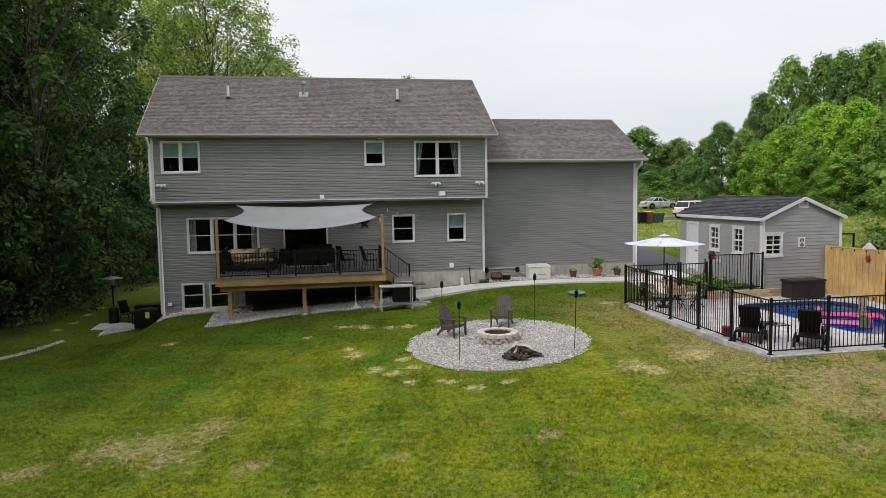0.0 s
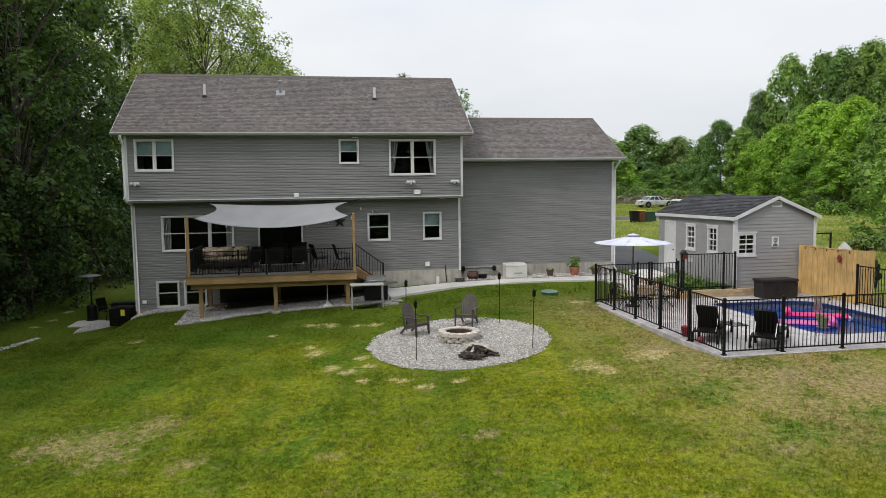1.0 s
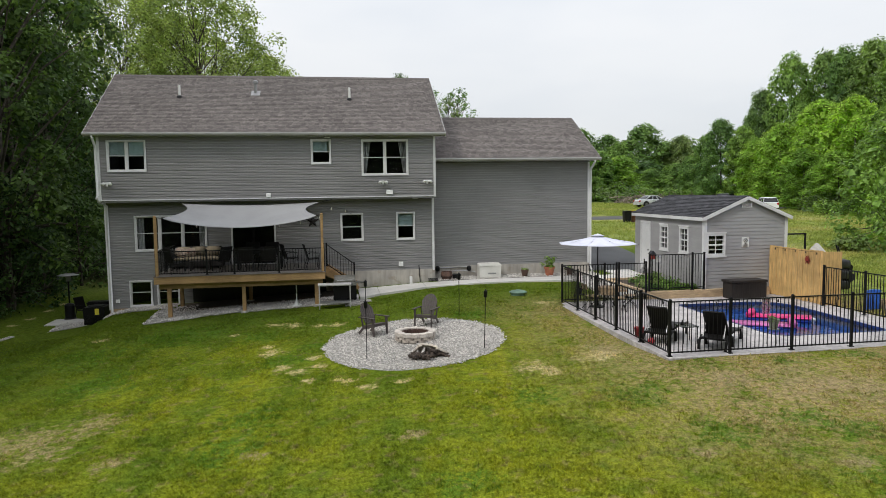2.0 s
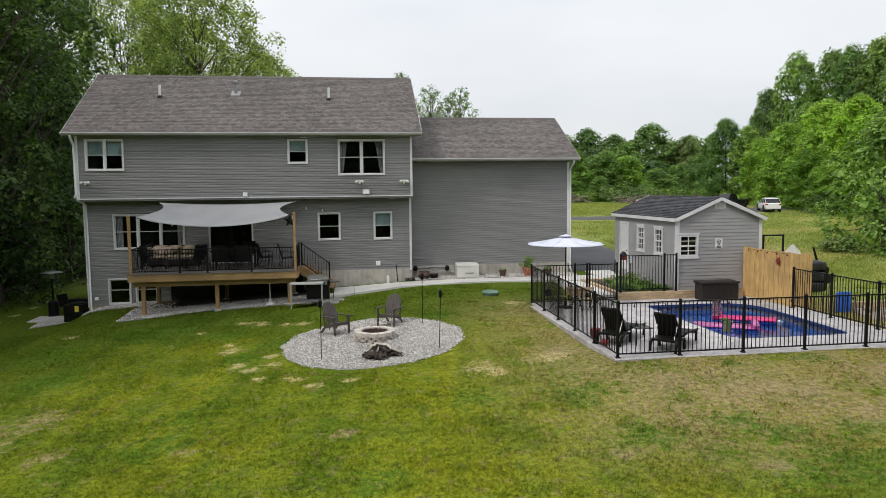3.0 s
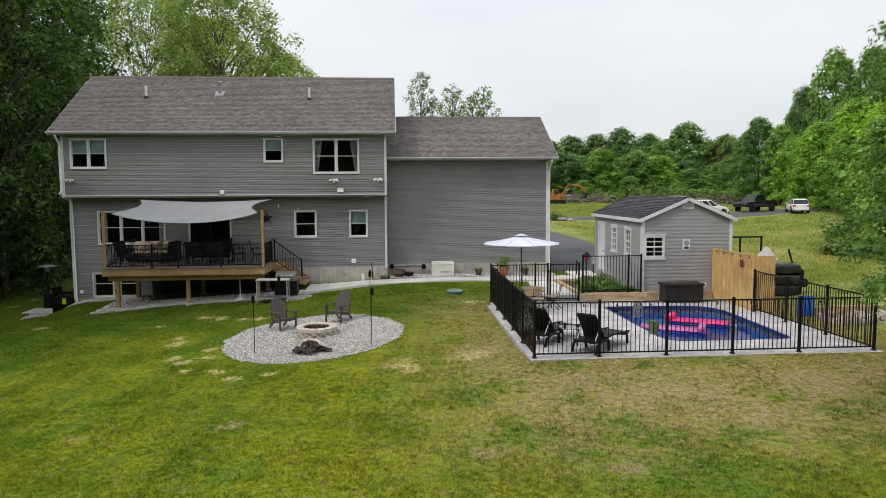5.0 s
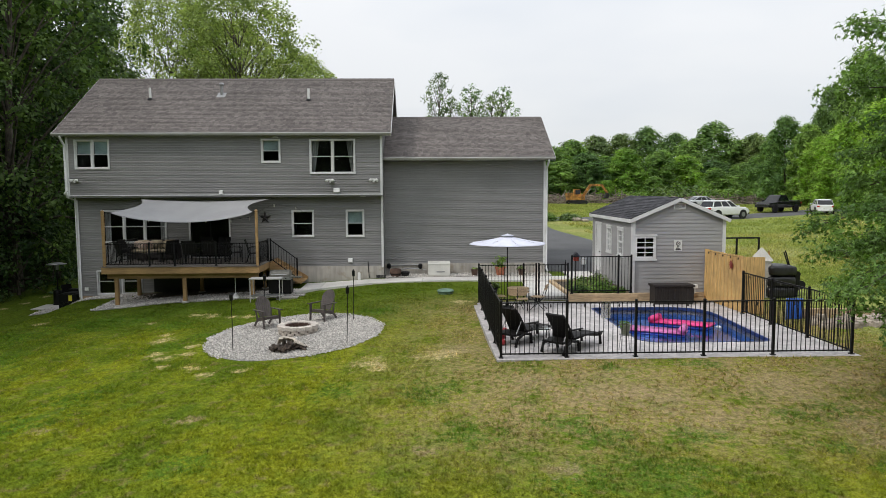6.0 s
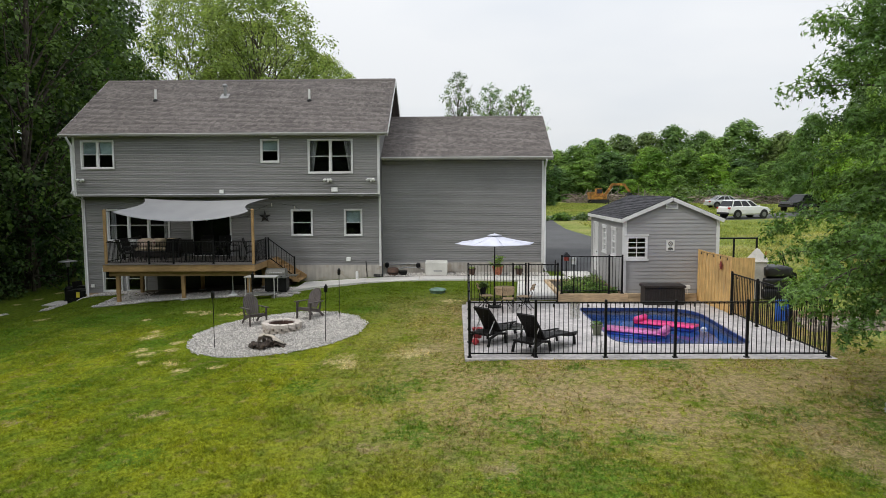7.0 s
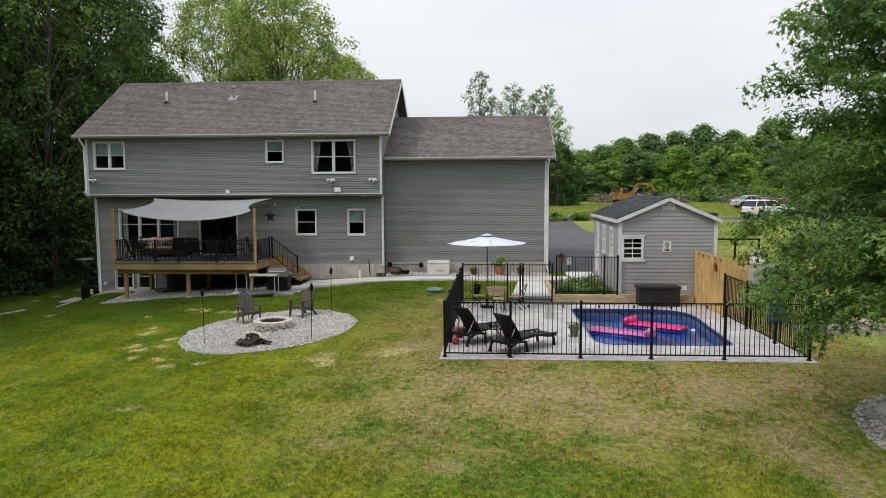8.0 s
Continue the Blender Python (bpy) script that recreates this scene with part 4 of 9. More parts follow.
# band board at the foot of the overhang
bm = bmesh.new()
box(bm, HX0, HX1, UP_Y - 0.045, UP_Y, 4.815, 4.858)
part("band_board", bm, M_TRIM, house, "white band at the foot of the upper storey")
for x0, x1, y, z0, z1 in ((HX0 - 0.02, HX0 + 0.08, UP_Y, 4.80, 7.45), (HX1 - 0.08, HX1 + 0.02, UP_Y, 4.80, 7.45), (HX0 - 0.02, HX0 + 0.06, LOW_Y, 0.25, 4.74), (HX1 - 0.10, HX1 + 0.0, LOW_Y, 1.5, 4.74),
                          (GX1 - 0.08, GX1 + 0.02, GAR_Y, 1.55, 6.30)):
    bm = bmesh.new()
    box(bm, x0, x1, y - 0.05, y + 0.10, z0, z1)
    part("corner_trim", bm, M_TRIM, house, bevel=0.006)

framed_window(house, -6.19, -4.72, 6.01, 7.26, UP_Y, 2, blind=True)
framed_window(house, 1.93, 2.74, 6.26, 7.27, UP_Y, 1, blind=True)
framed_window(house, 4.05, 6.03, 5.76, 7.26, UP_Y, 2, curtain="tied")
framed_window(house, -5.41, -2.55, 2.70, 4.16, LOW_Y, 3, curtain="straight")
framed_window(house, 3.10, 4.06, 2.93, 4.11, LOW_Y, 1)
framed_window(house, 5.54, 6.34, 2.92, 4.12, LOW_Y, 1, blind=True)
framed_window(house, -5.72, -4.84, 0.36, 1.44, LOW_Y, 1, split=0.55)
framed_window(house, -4.62, -3.74, 0.36, 1.44, LOW_Y, 1, split=0.55)


def sliding_door(x0, x1, z0, z1, y):
    bm = bmesh.new()
    wall_cells(bm, x0, x1, z0, z1, [(x0 + 0.07, x1 - 0.07, z0 + 0.06, z1 - 0.08)], flat_y(y - 0.04, y + 0.10))
    door = part("sliding_door", bm, M_TRIM, house, "white-framed glass sliding door")
    xm = (x0 + x1) / 2
    for a, b, dy in ((x0 + 0.07, xm + 0.03, 0.05), (xm - 0.03, x1 - 0.07, 0.0)):
        bm = bmesh.new()
        wall_cells(bm, a, b, z0 + 0.06, z1 - 0.08, [(a + 0.05, b - 0.05, z0 + 0.14, z1 - 0.14)], flat_y(y + dy, y + dy + 0.035))
        part("door_leaf", bm, M_BLACK, door, "dark door leaf frame")
        bm = bmesh.new()
        box(bm, a + 0.05, b - 0.05, y + dy + 0.013, y + dy + 0.019, z0 + 0.14, z1 - 0.14)
        part("pane", bm, M_GLASS, door).visible_shadow = False


sliding_door(-1.55, 0.32, 1.98, 4.10, LOW_Y)

# garage wing
bm = bmesh.new()
box(bm, HX1 - 0.1, GX1, GAR_Y, GAR_Y + 0.18, -0.5, 6.35)
gar_wall = part("wall", bm, M_SHEATH, house, "grey vinyl-sided garage wall")
bm = bmesh.new()
gable(bm, GX1 - 0.18, GX1, GAR_Y + 0.18, 37.4, -0.5, 6.35, 34.18, 8.45)
part("wall", bm, M_SIDING, house, "grey garage gable wall")
bm = bmesh.new()
box(bm, HX1, GX1 - 0.18, 37.2, 37.4, -0.5, 6.35)
part("wall", bm, M_SIDING, house, "grey garage back wall")
siding_front(gar_wall, GAR_Y, HX1 - 0.1, GX1 - 0.06, 1.60, 6.30, [], M_SIDING)
bm = bmesh.new()
box(bm, HX1, GX1, GAR_Y - 0.035, GAR_Y, 0.2, 1.598)
part("foundation", bm, M_FOUNDATION, house, "concrete garage foundation with damp stains")

# siding on the gable end above the garage roof
n = 24
for k in range(n):
    z = 6.4 + k * COURSE
    if z > 10.1:
        break
    half = max(0.0, (10.33 - z) / (10.33 - 7.50) * (34.08 - UP_Y)) if z > 7.5 else 34.08 - UP_Y
    ya, yb = max(UP_Y + 0.02, 34.08 - half), 34.08 + half
    bm = bmesh.new()
    x = HX1
    hull8(bm, [(x, ya, z), (x + 0.03, ya, z), (x + 0.03, yb, z), (x, yb, z), (x, ya, z + COURSE), (x + 0.004, ya, z + COURSE), (x + 0.004, yb, z + COURSE), (x, yb, z + COURSE)])
    part("siding_board", bm, M_SIDING, gable_wall)


def roof_wing(x0, x1, ey, ez, ry, rz, tone, expose, tab, seed, label):
    """Two slopes of boarded roof, with thick lapped shingles on the side that faces the yard."""
    bm = bmesh.new()
    by = 2 * ry - ey
    t = 0.16
    for ya, yb in ((ey, ry), (by, ry)):
        hull8(bm, [(x0, ya, ez - t), (x1, ya, ez - t), (x1, yb, rz - t), (x0, yb, rz - t), (x0, ya, ez), (x1, ya, ez), (x1, yb, rz), (x0, yb, rz)])
    roof = part("roof", bm, tone, house, label)
    r = np.random.default_rng(seed)
    length = math.hypot(ry - ey, rz - ez)
    sy, sz = (ry - ey) / length, (rz - ez) / length
    ny, nz = -sz, sy
    rows = int(length / expose)
    verts, faces = [], []
    for k in range(rows + 1):
        s0, s1 = k * expose - 0.02, min(length, (k + 1) * expose + 0.06)
        x = x0 - 0.02 - tab * r.random()
        while x < x1 + 0.02:
            w = tab * (0.6 + 0.8 * r.random())
            a, b = max(x, x0 - 0.02), min(x + w - 0.008, x1 + 0.02)
            x += w
            if b - a < 0.02:
                continue
            h = 0.017 + 0.002 * r.random()
            i = len(verts)
            for s, hh in ((s0, h), (s1, 0.006)):
                for u in (a, b):
                    verts.append((u, ey + sy * s + ny * hh, ez + sz * s + nz * hh))
            for u in (a, b):
                verts.append((u, ey + sy * s0, ez + sz * s0))
            faces += [(i, i + 1, i + 3, i + 2), (i + 4, i + 5, i + 1, i)]
    sh = part("shingles", raw_mesh("shingles", verts, faces, tone), tone, roof, "lapped brown-grey asphalt shingles")
    tagged(sh, kind="stuff")
    k = x0
    while k < x1:
        e = min(k + 0.3, x1)
        bm = bmesh.new()
        hull8(bm, [(k, ry - 0.14, rz - 0.075), (e, ry - 0.14, rz - 0.085), (e, ry, rz + 0.02), (k, ry, rz + 0.03), (k, ry - 0.14, rz - 0.05), (e, ry - 0.14, rz - 0.06), (e, ry, rz + 0.05), (k, ry, rz + 0.06)])
        part("ridge_cap", bm, tone, roof)
        k += 0.29
    return roof


roof = roof_wing(-6.95, 7.62, 29.42, 7.56, 34.08, 10.53, M_SHINGLE, 0.130, 0.16, 3, "brown-grey shingle roof of the main house")
gar_roof = roof_wing(7.26, 15.04, 30.34, 6.50, 34.18, 8.63, M_SHINGLE, 0.130, 0.16, 4, "brown-grey shingle roof of the garage wing")
for x0, x1, y, z, yw in ((-6.98, 7.64, 29.38, 7.52, UP_Y), (7.26, 15.06, 30.30, 6.46, GAR_Y)):
    bm = bmesh.new()
    # gutter trough, fascia behind it and soffit
    prof = [(-0.10, 0.022), (-0.11, -0.02), (-0.07, -0.085), (0.02, -0.085), (0.02, 0.022)]
    sweep(bm, prof, [[(x, y + a, z + b) for a, b in prof] for x in (x0, x1)])
    part("gutter", bm, M_GUTTER, house, "off-white aluminium gutter")
    bm = bmesh.new()
    box(bm, x0 + 0.03, x1 - 0.03, y + 0.022, y + 0.05, z - 0.10, z + 0.03)
    part("fascia", bm, M_TRIM, house)
    bm = bmesh.new()
    box(bm, x0 + 0.03, x1 - 0.03, y + 0.05, yw, z - 0.11, z - 0.08)
    part("soffit", bm, M_TRIM, house, "white eave soffit")
# rake boards
for x, (ya, za), (yb, zb) in ((-6.97, (29.42, 7.50), (34.08, 10.47)), (7.64, (29.42, 7.50), (34.08, 10.47)), (15.06, (30.34, 6.44), (34.18, 8.57)), (7.64, (38.74, 7.50), (34.08, 10.47))):
    bm = bmesh.new()
    beam(bm, (x, ya, za - 0.05), (x, yb, zb - 0.05), 0.03, 0.2)
    part("rake_board", bm, M_TRIM, house)
# downspouts
def downspout(x, yg, zg, yw, zfoot, turn):
    bm = bmesh.new()
    pts = [(x, yg - 0.04, zg - 0.10), (x, yg - 0.02, zg - 0.2), (x, yw - 0.07, zg - 0.48), (x, yw - 0.06, zg - 0.6), (x, yw - 0.06, zfoot + 0.15), (x + turn, yw - 0.22, zfoot)]
    tube(bm, pts, 0.05, 8)
    part("downspout", bm, M_TRIM, house, "white downspout", smooth=True)


downspout(-6.62, 29.38, 7.52, UP_Y, 4.9, 0.0)
bm = bmesh.new()
tube(bm, [(-6.62, UP_Y - 0.06, 5.0), (-6.60, UP_Y - 0.06, 4.78), (-6.46, LOW_Y - 0.07, 4.6), (-6.46, LOW_Y - 0.07, -0.2), (-6.46, LOW_Y - 0.3, -0.38)], 0.052, 8)
part("downspout", bm, M_TRIM, house, "white downspout", smooth=True)
downspout(14.76, 30.30, 6.46, GAR_Y, 1.2, 0.05)


def roof_pipe(x, y, z0, z1, r):
    bm = bmesh.new()
    tube(bm, [(x, y, z0 - 0.2), (x, y, z1)], r, 14)
    p = part("vent_pipe", bm, M_WHITEPLASTIC, house, "white plastic roof vent pipe", smooth=False)
    bm = bmesh.new()
    lathe(bm, [(r + 0.10, z0 - 0.09), (r + 0.06, z0 + 0.02), (r + 0.015, z0 + 0.06)], (x, y, 0), 14)
    part("flashing", bm, M_BLACK, p, "dark pipe flashing")


roof_pipe(-3.78, 32.2, 9.34, 9.86, 0.055)
roof_pipe(3.66, 32.1, 9.27, 9.80, 0.055)
bm = bmesh.new()
lathe(bm, [(0.07, 9.5), (0.07, 10.0), (0.12, 10.02), (0.12, 10.10), (0.05, 10.16)], (-0.54, 32.6, 0), 14)
flue = part("flue", bm, M_GREYMETAL, house, "galvanised flue with a cap")
bm = bmesh.new()
hull8(bm, [(-0.74, 32.35, 9.42), (-0.34, 32.35, 9.42), (-0.34, 32.75, 9.68), (-0.74, 32.75, 9.68), (-0.74, 32.35, 9.45), (-0.34, 32.35, 9.45), (-0.34, 32.75, 9.71), (-0.74, 32.75, 9.71)])
part("flashing", bm, M_GREYMETAL, flue)


def floodlight(x, z, y):
    bm = bmesh.new()
    box(bm, x - 0.07, x + 0.07, y - 0.05, y, z - 0.05, z + 0.07)
    lamp = part("floodlight", bm, M_WHITEPLASTIC, house, "white twin-head security floodlight", bevel=0.012)
    for s in (-1, 1):
        bm = bmesh.new()
        tube(bm, [(x + s * 0.05, y - 0.05, z + 0.03), (x + s * 0.12, y - 0.12, z + 0.02), (x + s * 0.16, y - 0.20, z - 0.03)], [0.02, 0.055, 0.065], 12)
        part("lamp_head", bm, M_WHITEPLASTIC, lamp, smooth=True)
    bm = bmesh.new()
    lathe(bm, [(0.03, -0.05), (0.045, -0.02), (0.045, 0.03)], (x, y - 0.09, z - 0.06), 12)
    part("sensor", bm, M_WHITEPLASTIC, lamp)


for x, z in ((-6.22, 5.50), (4.93, 5.45), (6.85, 5.46)):
    floodlight(x, z, UP_Y - 0.036)


def wall_hood(x, z, y, w, h):
    bm = bmesh.new()
    box(bm, x - w / 2, x + w / 2, y - 0.02, y, z - h / 2, z + h / 2)
    hull8(bm, [(x - w * 0.4, y - 0.09, z - h * 0.4), (x + w * 0.4, y - 0.09, z - h * 0.4), (x + w * 0.4, y - 0.02, z - h * 0.4), (x - w * 0.4, y - 0.02, z - h * 0.4),
               (x - w * 0.4, y - 0.05, z + h * 0.35), (x + w * 0.4, y - 0.05, z + h * 0.35), (x + w * 0.4, y - 0.02, z + h * 0.4), (x - w * 0.4, y - 0.02, z + h * 0.4)])
    part("wall_vent", bm, M_WHITEPLASTIC, house, "white plastic wall vent hood")


wall_hood(0.11, 4.96, UP_Y - 0.036, 0.19, 0.18)
wall_hood(5.21, 5.02, UP_Y - 0.036, 0.30, 0.20)
wall_hood(5.70, 1.83, LOW_Y - 0.036, 0.20, 0.20)
wall_hood(-6.22, 0.62, LOW_Y - 0.036, 0.16, 0.14)
for x in (2.6, 6.35):
    bm = bmesh.new()
    box(bm, x - 0.12, x + 0.12, 29.47 if x < 3 else 29.85, 29.57 if x < 3 else 29.95, 7.33 if x < 3 else 4.71, 7.36 if x < 3 else 4.74)
    part("soffit_vent", bm, M_WHITEPLASTIC, house, "small white soffit vent")
# utility pipes on the garage foundation
bm = bmesh.new()
tube(bm, [(7.45, GAR_Y - 0.08, 1.25), (7.45, GAR_Y - 0.08, 1.52), (8.85, GAR_Y - 0.08, 1.55), (8.9, GAR_Y - 0.08, 1.42)], 0.03, 8)
part("gas_pipe", bm, M_GREYMETAL, house, "grey gas pipe along the foundation")
bm = bmesh.new()
tube(bm, [(7.7, GAR_Y - 0.10, 1.2), (8.2, GAR_Y - 0.12, 1.38), (8.9, GAR_Y - 0.12, 1.36), (9.15, GAR_Y - 0.2, 1.3)], 0.022, 8)
part("conduit", bm, M_GREYMETAL, house, "grey flexible conduit")
for x, z in ((7.42, 1.50), (8.88, 1.48)):
    bm = bmesh.new()
    lathe(bm, [(0.05, -0.12), (0.10, -0.07), (0.10, 0.06), (0.05, 0.12)], (x, GAR_Y - 0.12, z), 12)
    part("gas_meter", bm, M_BLACK, house, "dark gas regulator")
bm = bmesh.new()
tube(bm, [(6.55, LOW_Y - 0.06, 1.0), (6.5, LOW_Y - 0.05, 1.75)], 0.018, 6)
part("standpipe", bm, M_BLACK, house, "thin dark pipe on the wall")

# ---- patio and pool ----
def rounded(corners, segs=8):
    """Closed outline through (x, y, radius) corners, counter-clockwise."""
    out, n = [], len(corners)
    for i, (x, y, r) in enumerate(corners):
        p, a, b = Vector((x, y)), Vector(corners[i - 1][:2]), Vector(corners[(i + 1) % n][:2])
        if r <= 0:
            out.append((x, y))
            continue
        da, db = (a - p).normalized(), (b - p).normalized()
        s, e = p + da * r, p + db * r
        for k in range(segs + 1):
            f = k / segs
            q = s.lerp(p, f).lerp(p.lerp(e, f), f)
            out.append((q.x, q.y))
    return out


POOL = rounded([(14.95, 17.15, 0.75), (18.62, 17.15, 0.35), (18.85, 22.7, 1.5), (14.88, 22.75, 0.3)])
bm = bmesh.new()
outer = [(PATIO[0], PATIO[2]), (PATIO[1], PATIO[2]), (PATIO[1], PATIO[3]), (PATIO[0], PATIO[3])]
edges = []
for ring in (outer, POOL):
    vs = [bm.verts.new((x, y, PATIO_Z)) for x, y in ring]
    edges += [bm.edges.new((vs[i], vs[(i + 1) % len(vs)])) for i in range(len(vs))]
made = bmesh.ops.triangle_fill(bm, use_beauty=True, edges=edges)
top = [f for f in made["geom"] if isinstance(f, bmesh.types.BMFace)]
ext = bmesh.ops.extrude_face_region(bm, geom=top)
for v in [g for g in ext["geom"] if isinstance(g, bmesh.types.BMVert)]:
    v.co.z -= 0.30
patio = solo("patio", bm, M_PATIO, "pale grey stamped concrete pool patio", "patio", kind="structure")

pool = thing("pool", "in-ground pool with patterned blue liner and clear water", "pool", kind="structure")
bm = bmesh.new()
rings = []
for inset, z in ((0.0, PATIO_Z - 0.02), (0.0, 0.50), (0.02, -0.45)):
    cx = sum(p[0] for p in POOL) / len(POOL)
    cy = sum(p[1] for p in POOL) / len(POOL)
    rings.append([bm.verts.new((cx + (x - cx) * (1 - inset), cy + (y - cy) * (1 - inset), z)) for x, y in POOL])
for r0, r1 in zip(rings, rings[1:]):
    for i in range(len(r0)):
        j = (i + 1) % len(r0)
        bm.faces.new((r0[i], r0[j], r1[j], r1[i]))
bm.faces.new(rings[-1])
part("liner", bm, M_LINER, pool, "mottled blue vinyl liner")
water = part("water", raw_mesh("water", [(x, y, 0.62) for x, y in POOL], [tuple(range(len(POOL)))], M_WATER), M_WATER, pool, "clear still water")
water.visible_shadow = False
bm = bmesh.new()
inner = [(cx + (x - cx) * 0.975, cy + (y - cy) * 0.985) for x, y in POOL]
n = len(POOL)
zt, zb = PATIO_Z + 0.012, PATIO_Z - 0.09
vs = [[bm.verts.new((x, y, z)) for x, y in ring] for ring, z in ((POOL, zt), (inner, zt), (inner, zb), (POOL, zb))]
for i in range(n):
    j = (i + 1) % n
    for a in range(4):
        b = (a + 1) % 4
        bm.faces.new((vs[a][i], vs[a][j], vs[b][j], vs[b][i]))
part("coping", bm, M_COPING, pool, "dark blue pool rim")
bm = bmesh.new()
for k, (w, z) in enumerate(((2.2, 0.40), (1.6, 0.15), (1.0, -0.1))):
    box(bm, 14.95, 14.95 + 0.35 * (3 - k), 19.6 - w / 2, 19.6 + w / 2, -0.44, z)
part("steps", bm, M_LINER, pool, "blue moulded pool steps")


# ---- black aluminium fence ----
FENCE_H = 1.40


def picket_mesh(h):
    bm = bmesh.new()
    box(bm, -0.008, 0.008, -0.008, 0.008, 0, h)
    return finish(bm, "picket", M_BLACK)


def post_mesh(h):
    bm = bmesh.new()
    box(bm, -0.03, 0.03, -0.03, 0.03, 0, h)
    hull8(bm, [(-0.036, -0.036, h), (0.036, -0.036, h), (0.036, 0.036, h), (-0.036, 0.036, h), (-0.02, -0.02, h + 0.03), (0.02, -0.02, h + 0.03), (0.02, 0.02, h + 0.03), (-0.02, 0.02, h + 0.03)])
    box(bm, -0.055, 0.055, -0.055, 0.055, 0, 0.025)
    return finish(bm, "post", M_BLACK)


PICKET, POST = picket_mesh(FENCE_H - 0.09), post_mesh(FENCE_H + 0.02)


def fence_run(points, z, label, gap=0.117, posts=None, name="fence", z_end=None):
    """Posts at the given points, two rails and pickets between neighbours."""
    run = thing(name, label, "fence", "black pool fence")
    m = len(points)
    hs = [z + ((z_end - z) * i / (m - 1) if z_end is not None else 0) for i in range(m)]
    for i, (x, y) in enumerate(points):
        if posts is None or i in posts:
            shared("post", POST, run, pose(x, y, hs[i]))
    for (xa, ya), (xb, yb), za, zb in zip(points, points[1:], hs, hs[1:]):
        d = Vector((xb - xa, yb - ya))
        ang = math.degrees(math.atan2(d.y, d.x))
        for h in (0.10, FENCE_H - 0.02):
            bm = bmesh.new()
            beam(bm, (xa, ya, za + h), (xb, yb, zb + h), 0.026, 0.032)
            part("rail", bm, M_BLACK, run)
        k = max(1, round(d.length / gap))
        for j in range(1, k):
            f = j / k
            shared("picket", PICKET, run, pose(xa + d.x * f, ya + d.y * f, za + (zb - za) * f + 0.075, 0, 0, ang))
    return run


FRONT = [(10.96, 15.66), (12.60, 15.66), (14.33, 15.66), (16.05, 15.66), (17.81, 15.66), (19.82, 15.66)]
fence_run(FRONT, PATIO_Z, "black aluminium picket fence along the pool patio edge")
LEFT = [(10.96 + 0.13 * k / 5, 15.66 + 8.52 * k / 5) for k in range(6)]
fence_run(LEFT, PATIO_Z, "black aluminium picket fence on the lawn side of the pool", posts=(1, 2, 3, 4, 5))
fence_run([(11.09, 24.18), (12.75, 24.18), (13.22, 24.18)], PATIO_Z, "black aluminium picket fence beside the pool gate", posts=(1, 2))
fence_run([(19.82, 15.66), (19.76, 17.55), (19.70, 19.47), (19.68, 21.35)], PATIO_Z, "black aluminium picket fence running to the cedar screen", posts=(1, 2, 3))
gate = fence_run([(13.32, 24.18), (14.40, 24.18)], PATIO_Z, "closed black aluminium pool gate", name="pool_gate")
tagged(gate, category="gate")
bm = bmesh.new()
tube(bm, [(14.30, 24.13, PATIO_Z + 1.0), (14.30, 24.13, PATIO_Z + 1.55)], 0.022, 8)
part("latch", bm, M_BLACK, gate, "tall black magnetic latch")
fence_run([(14.55, 24.20), (16.30, 24.20), (16.78, 24.20)], 1.13, "black aluminium picket fence on the raised planting bed", posts=(0, 1, 2))


# ---- cedar screen ----
def cedar_screen():
    scr = thing("wooden_fence", "tall new cedar privacy screen with upright boards", "fence")
    r = random.Random(5)
    n = 20
    for k in range(n):
        f0, f1 = k / n, (k + 1) / n
        proud = 0.012 * (k % 2)
        xa, ya = 19.57 + 0.11 * f0 + proud, 24.26 - 2.82 * f0
        xb, yb = 19.57 + 0.11 * f1 + proud, 24.26 - 2.82 * f1 + 0.010
        z0, z1 = 0.86 + 0.02 * r.random(), 2.74 + 0.025 * r.random()
        bm = bmesh.new()
        t = 0.02
        hull8(bm, [(xa, ya, z0), (xa + t, ya, z0), (xb + t, yb, z0), (xb, yb, z0), (xa, ya, z1), (xa + t, ya, z1), (xb + t, yb, z1), (xb, yb, z1)])
        part("board", bm, M_CEDAR, scr)
    for k in range(6):
        xa = 19.70 + 0.125 * k
        bm = bmesh.new()
        box(bm, xa, xa + 0.119, 21.44, 21.46, 0.8, 2.72 + 0.02 * r.random())
        part("board", bm, M_CEDAR, scr)
    for z in (1.2, 2.3):
        bm = bmesh.new()
        beam(bm, (19.62, 24.22, z), (19.72, 21.48, z), 0.04, 0.09)
        part("rail", bm, M_CEDAR, scr)
    for x, y in ((19.66, 24.2), (19.74, 21.52), (20.36, 21.52)):
        bm = bmesh.new()
        box(bm, x - 0.045 + 0.02, x + 0.045 + 0.02, y - 0.02, y + 0.07, 0.5, 2.7)
        part("post", bm, M_CEDAR, scr)


cedar_screen()


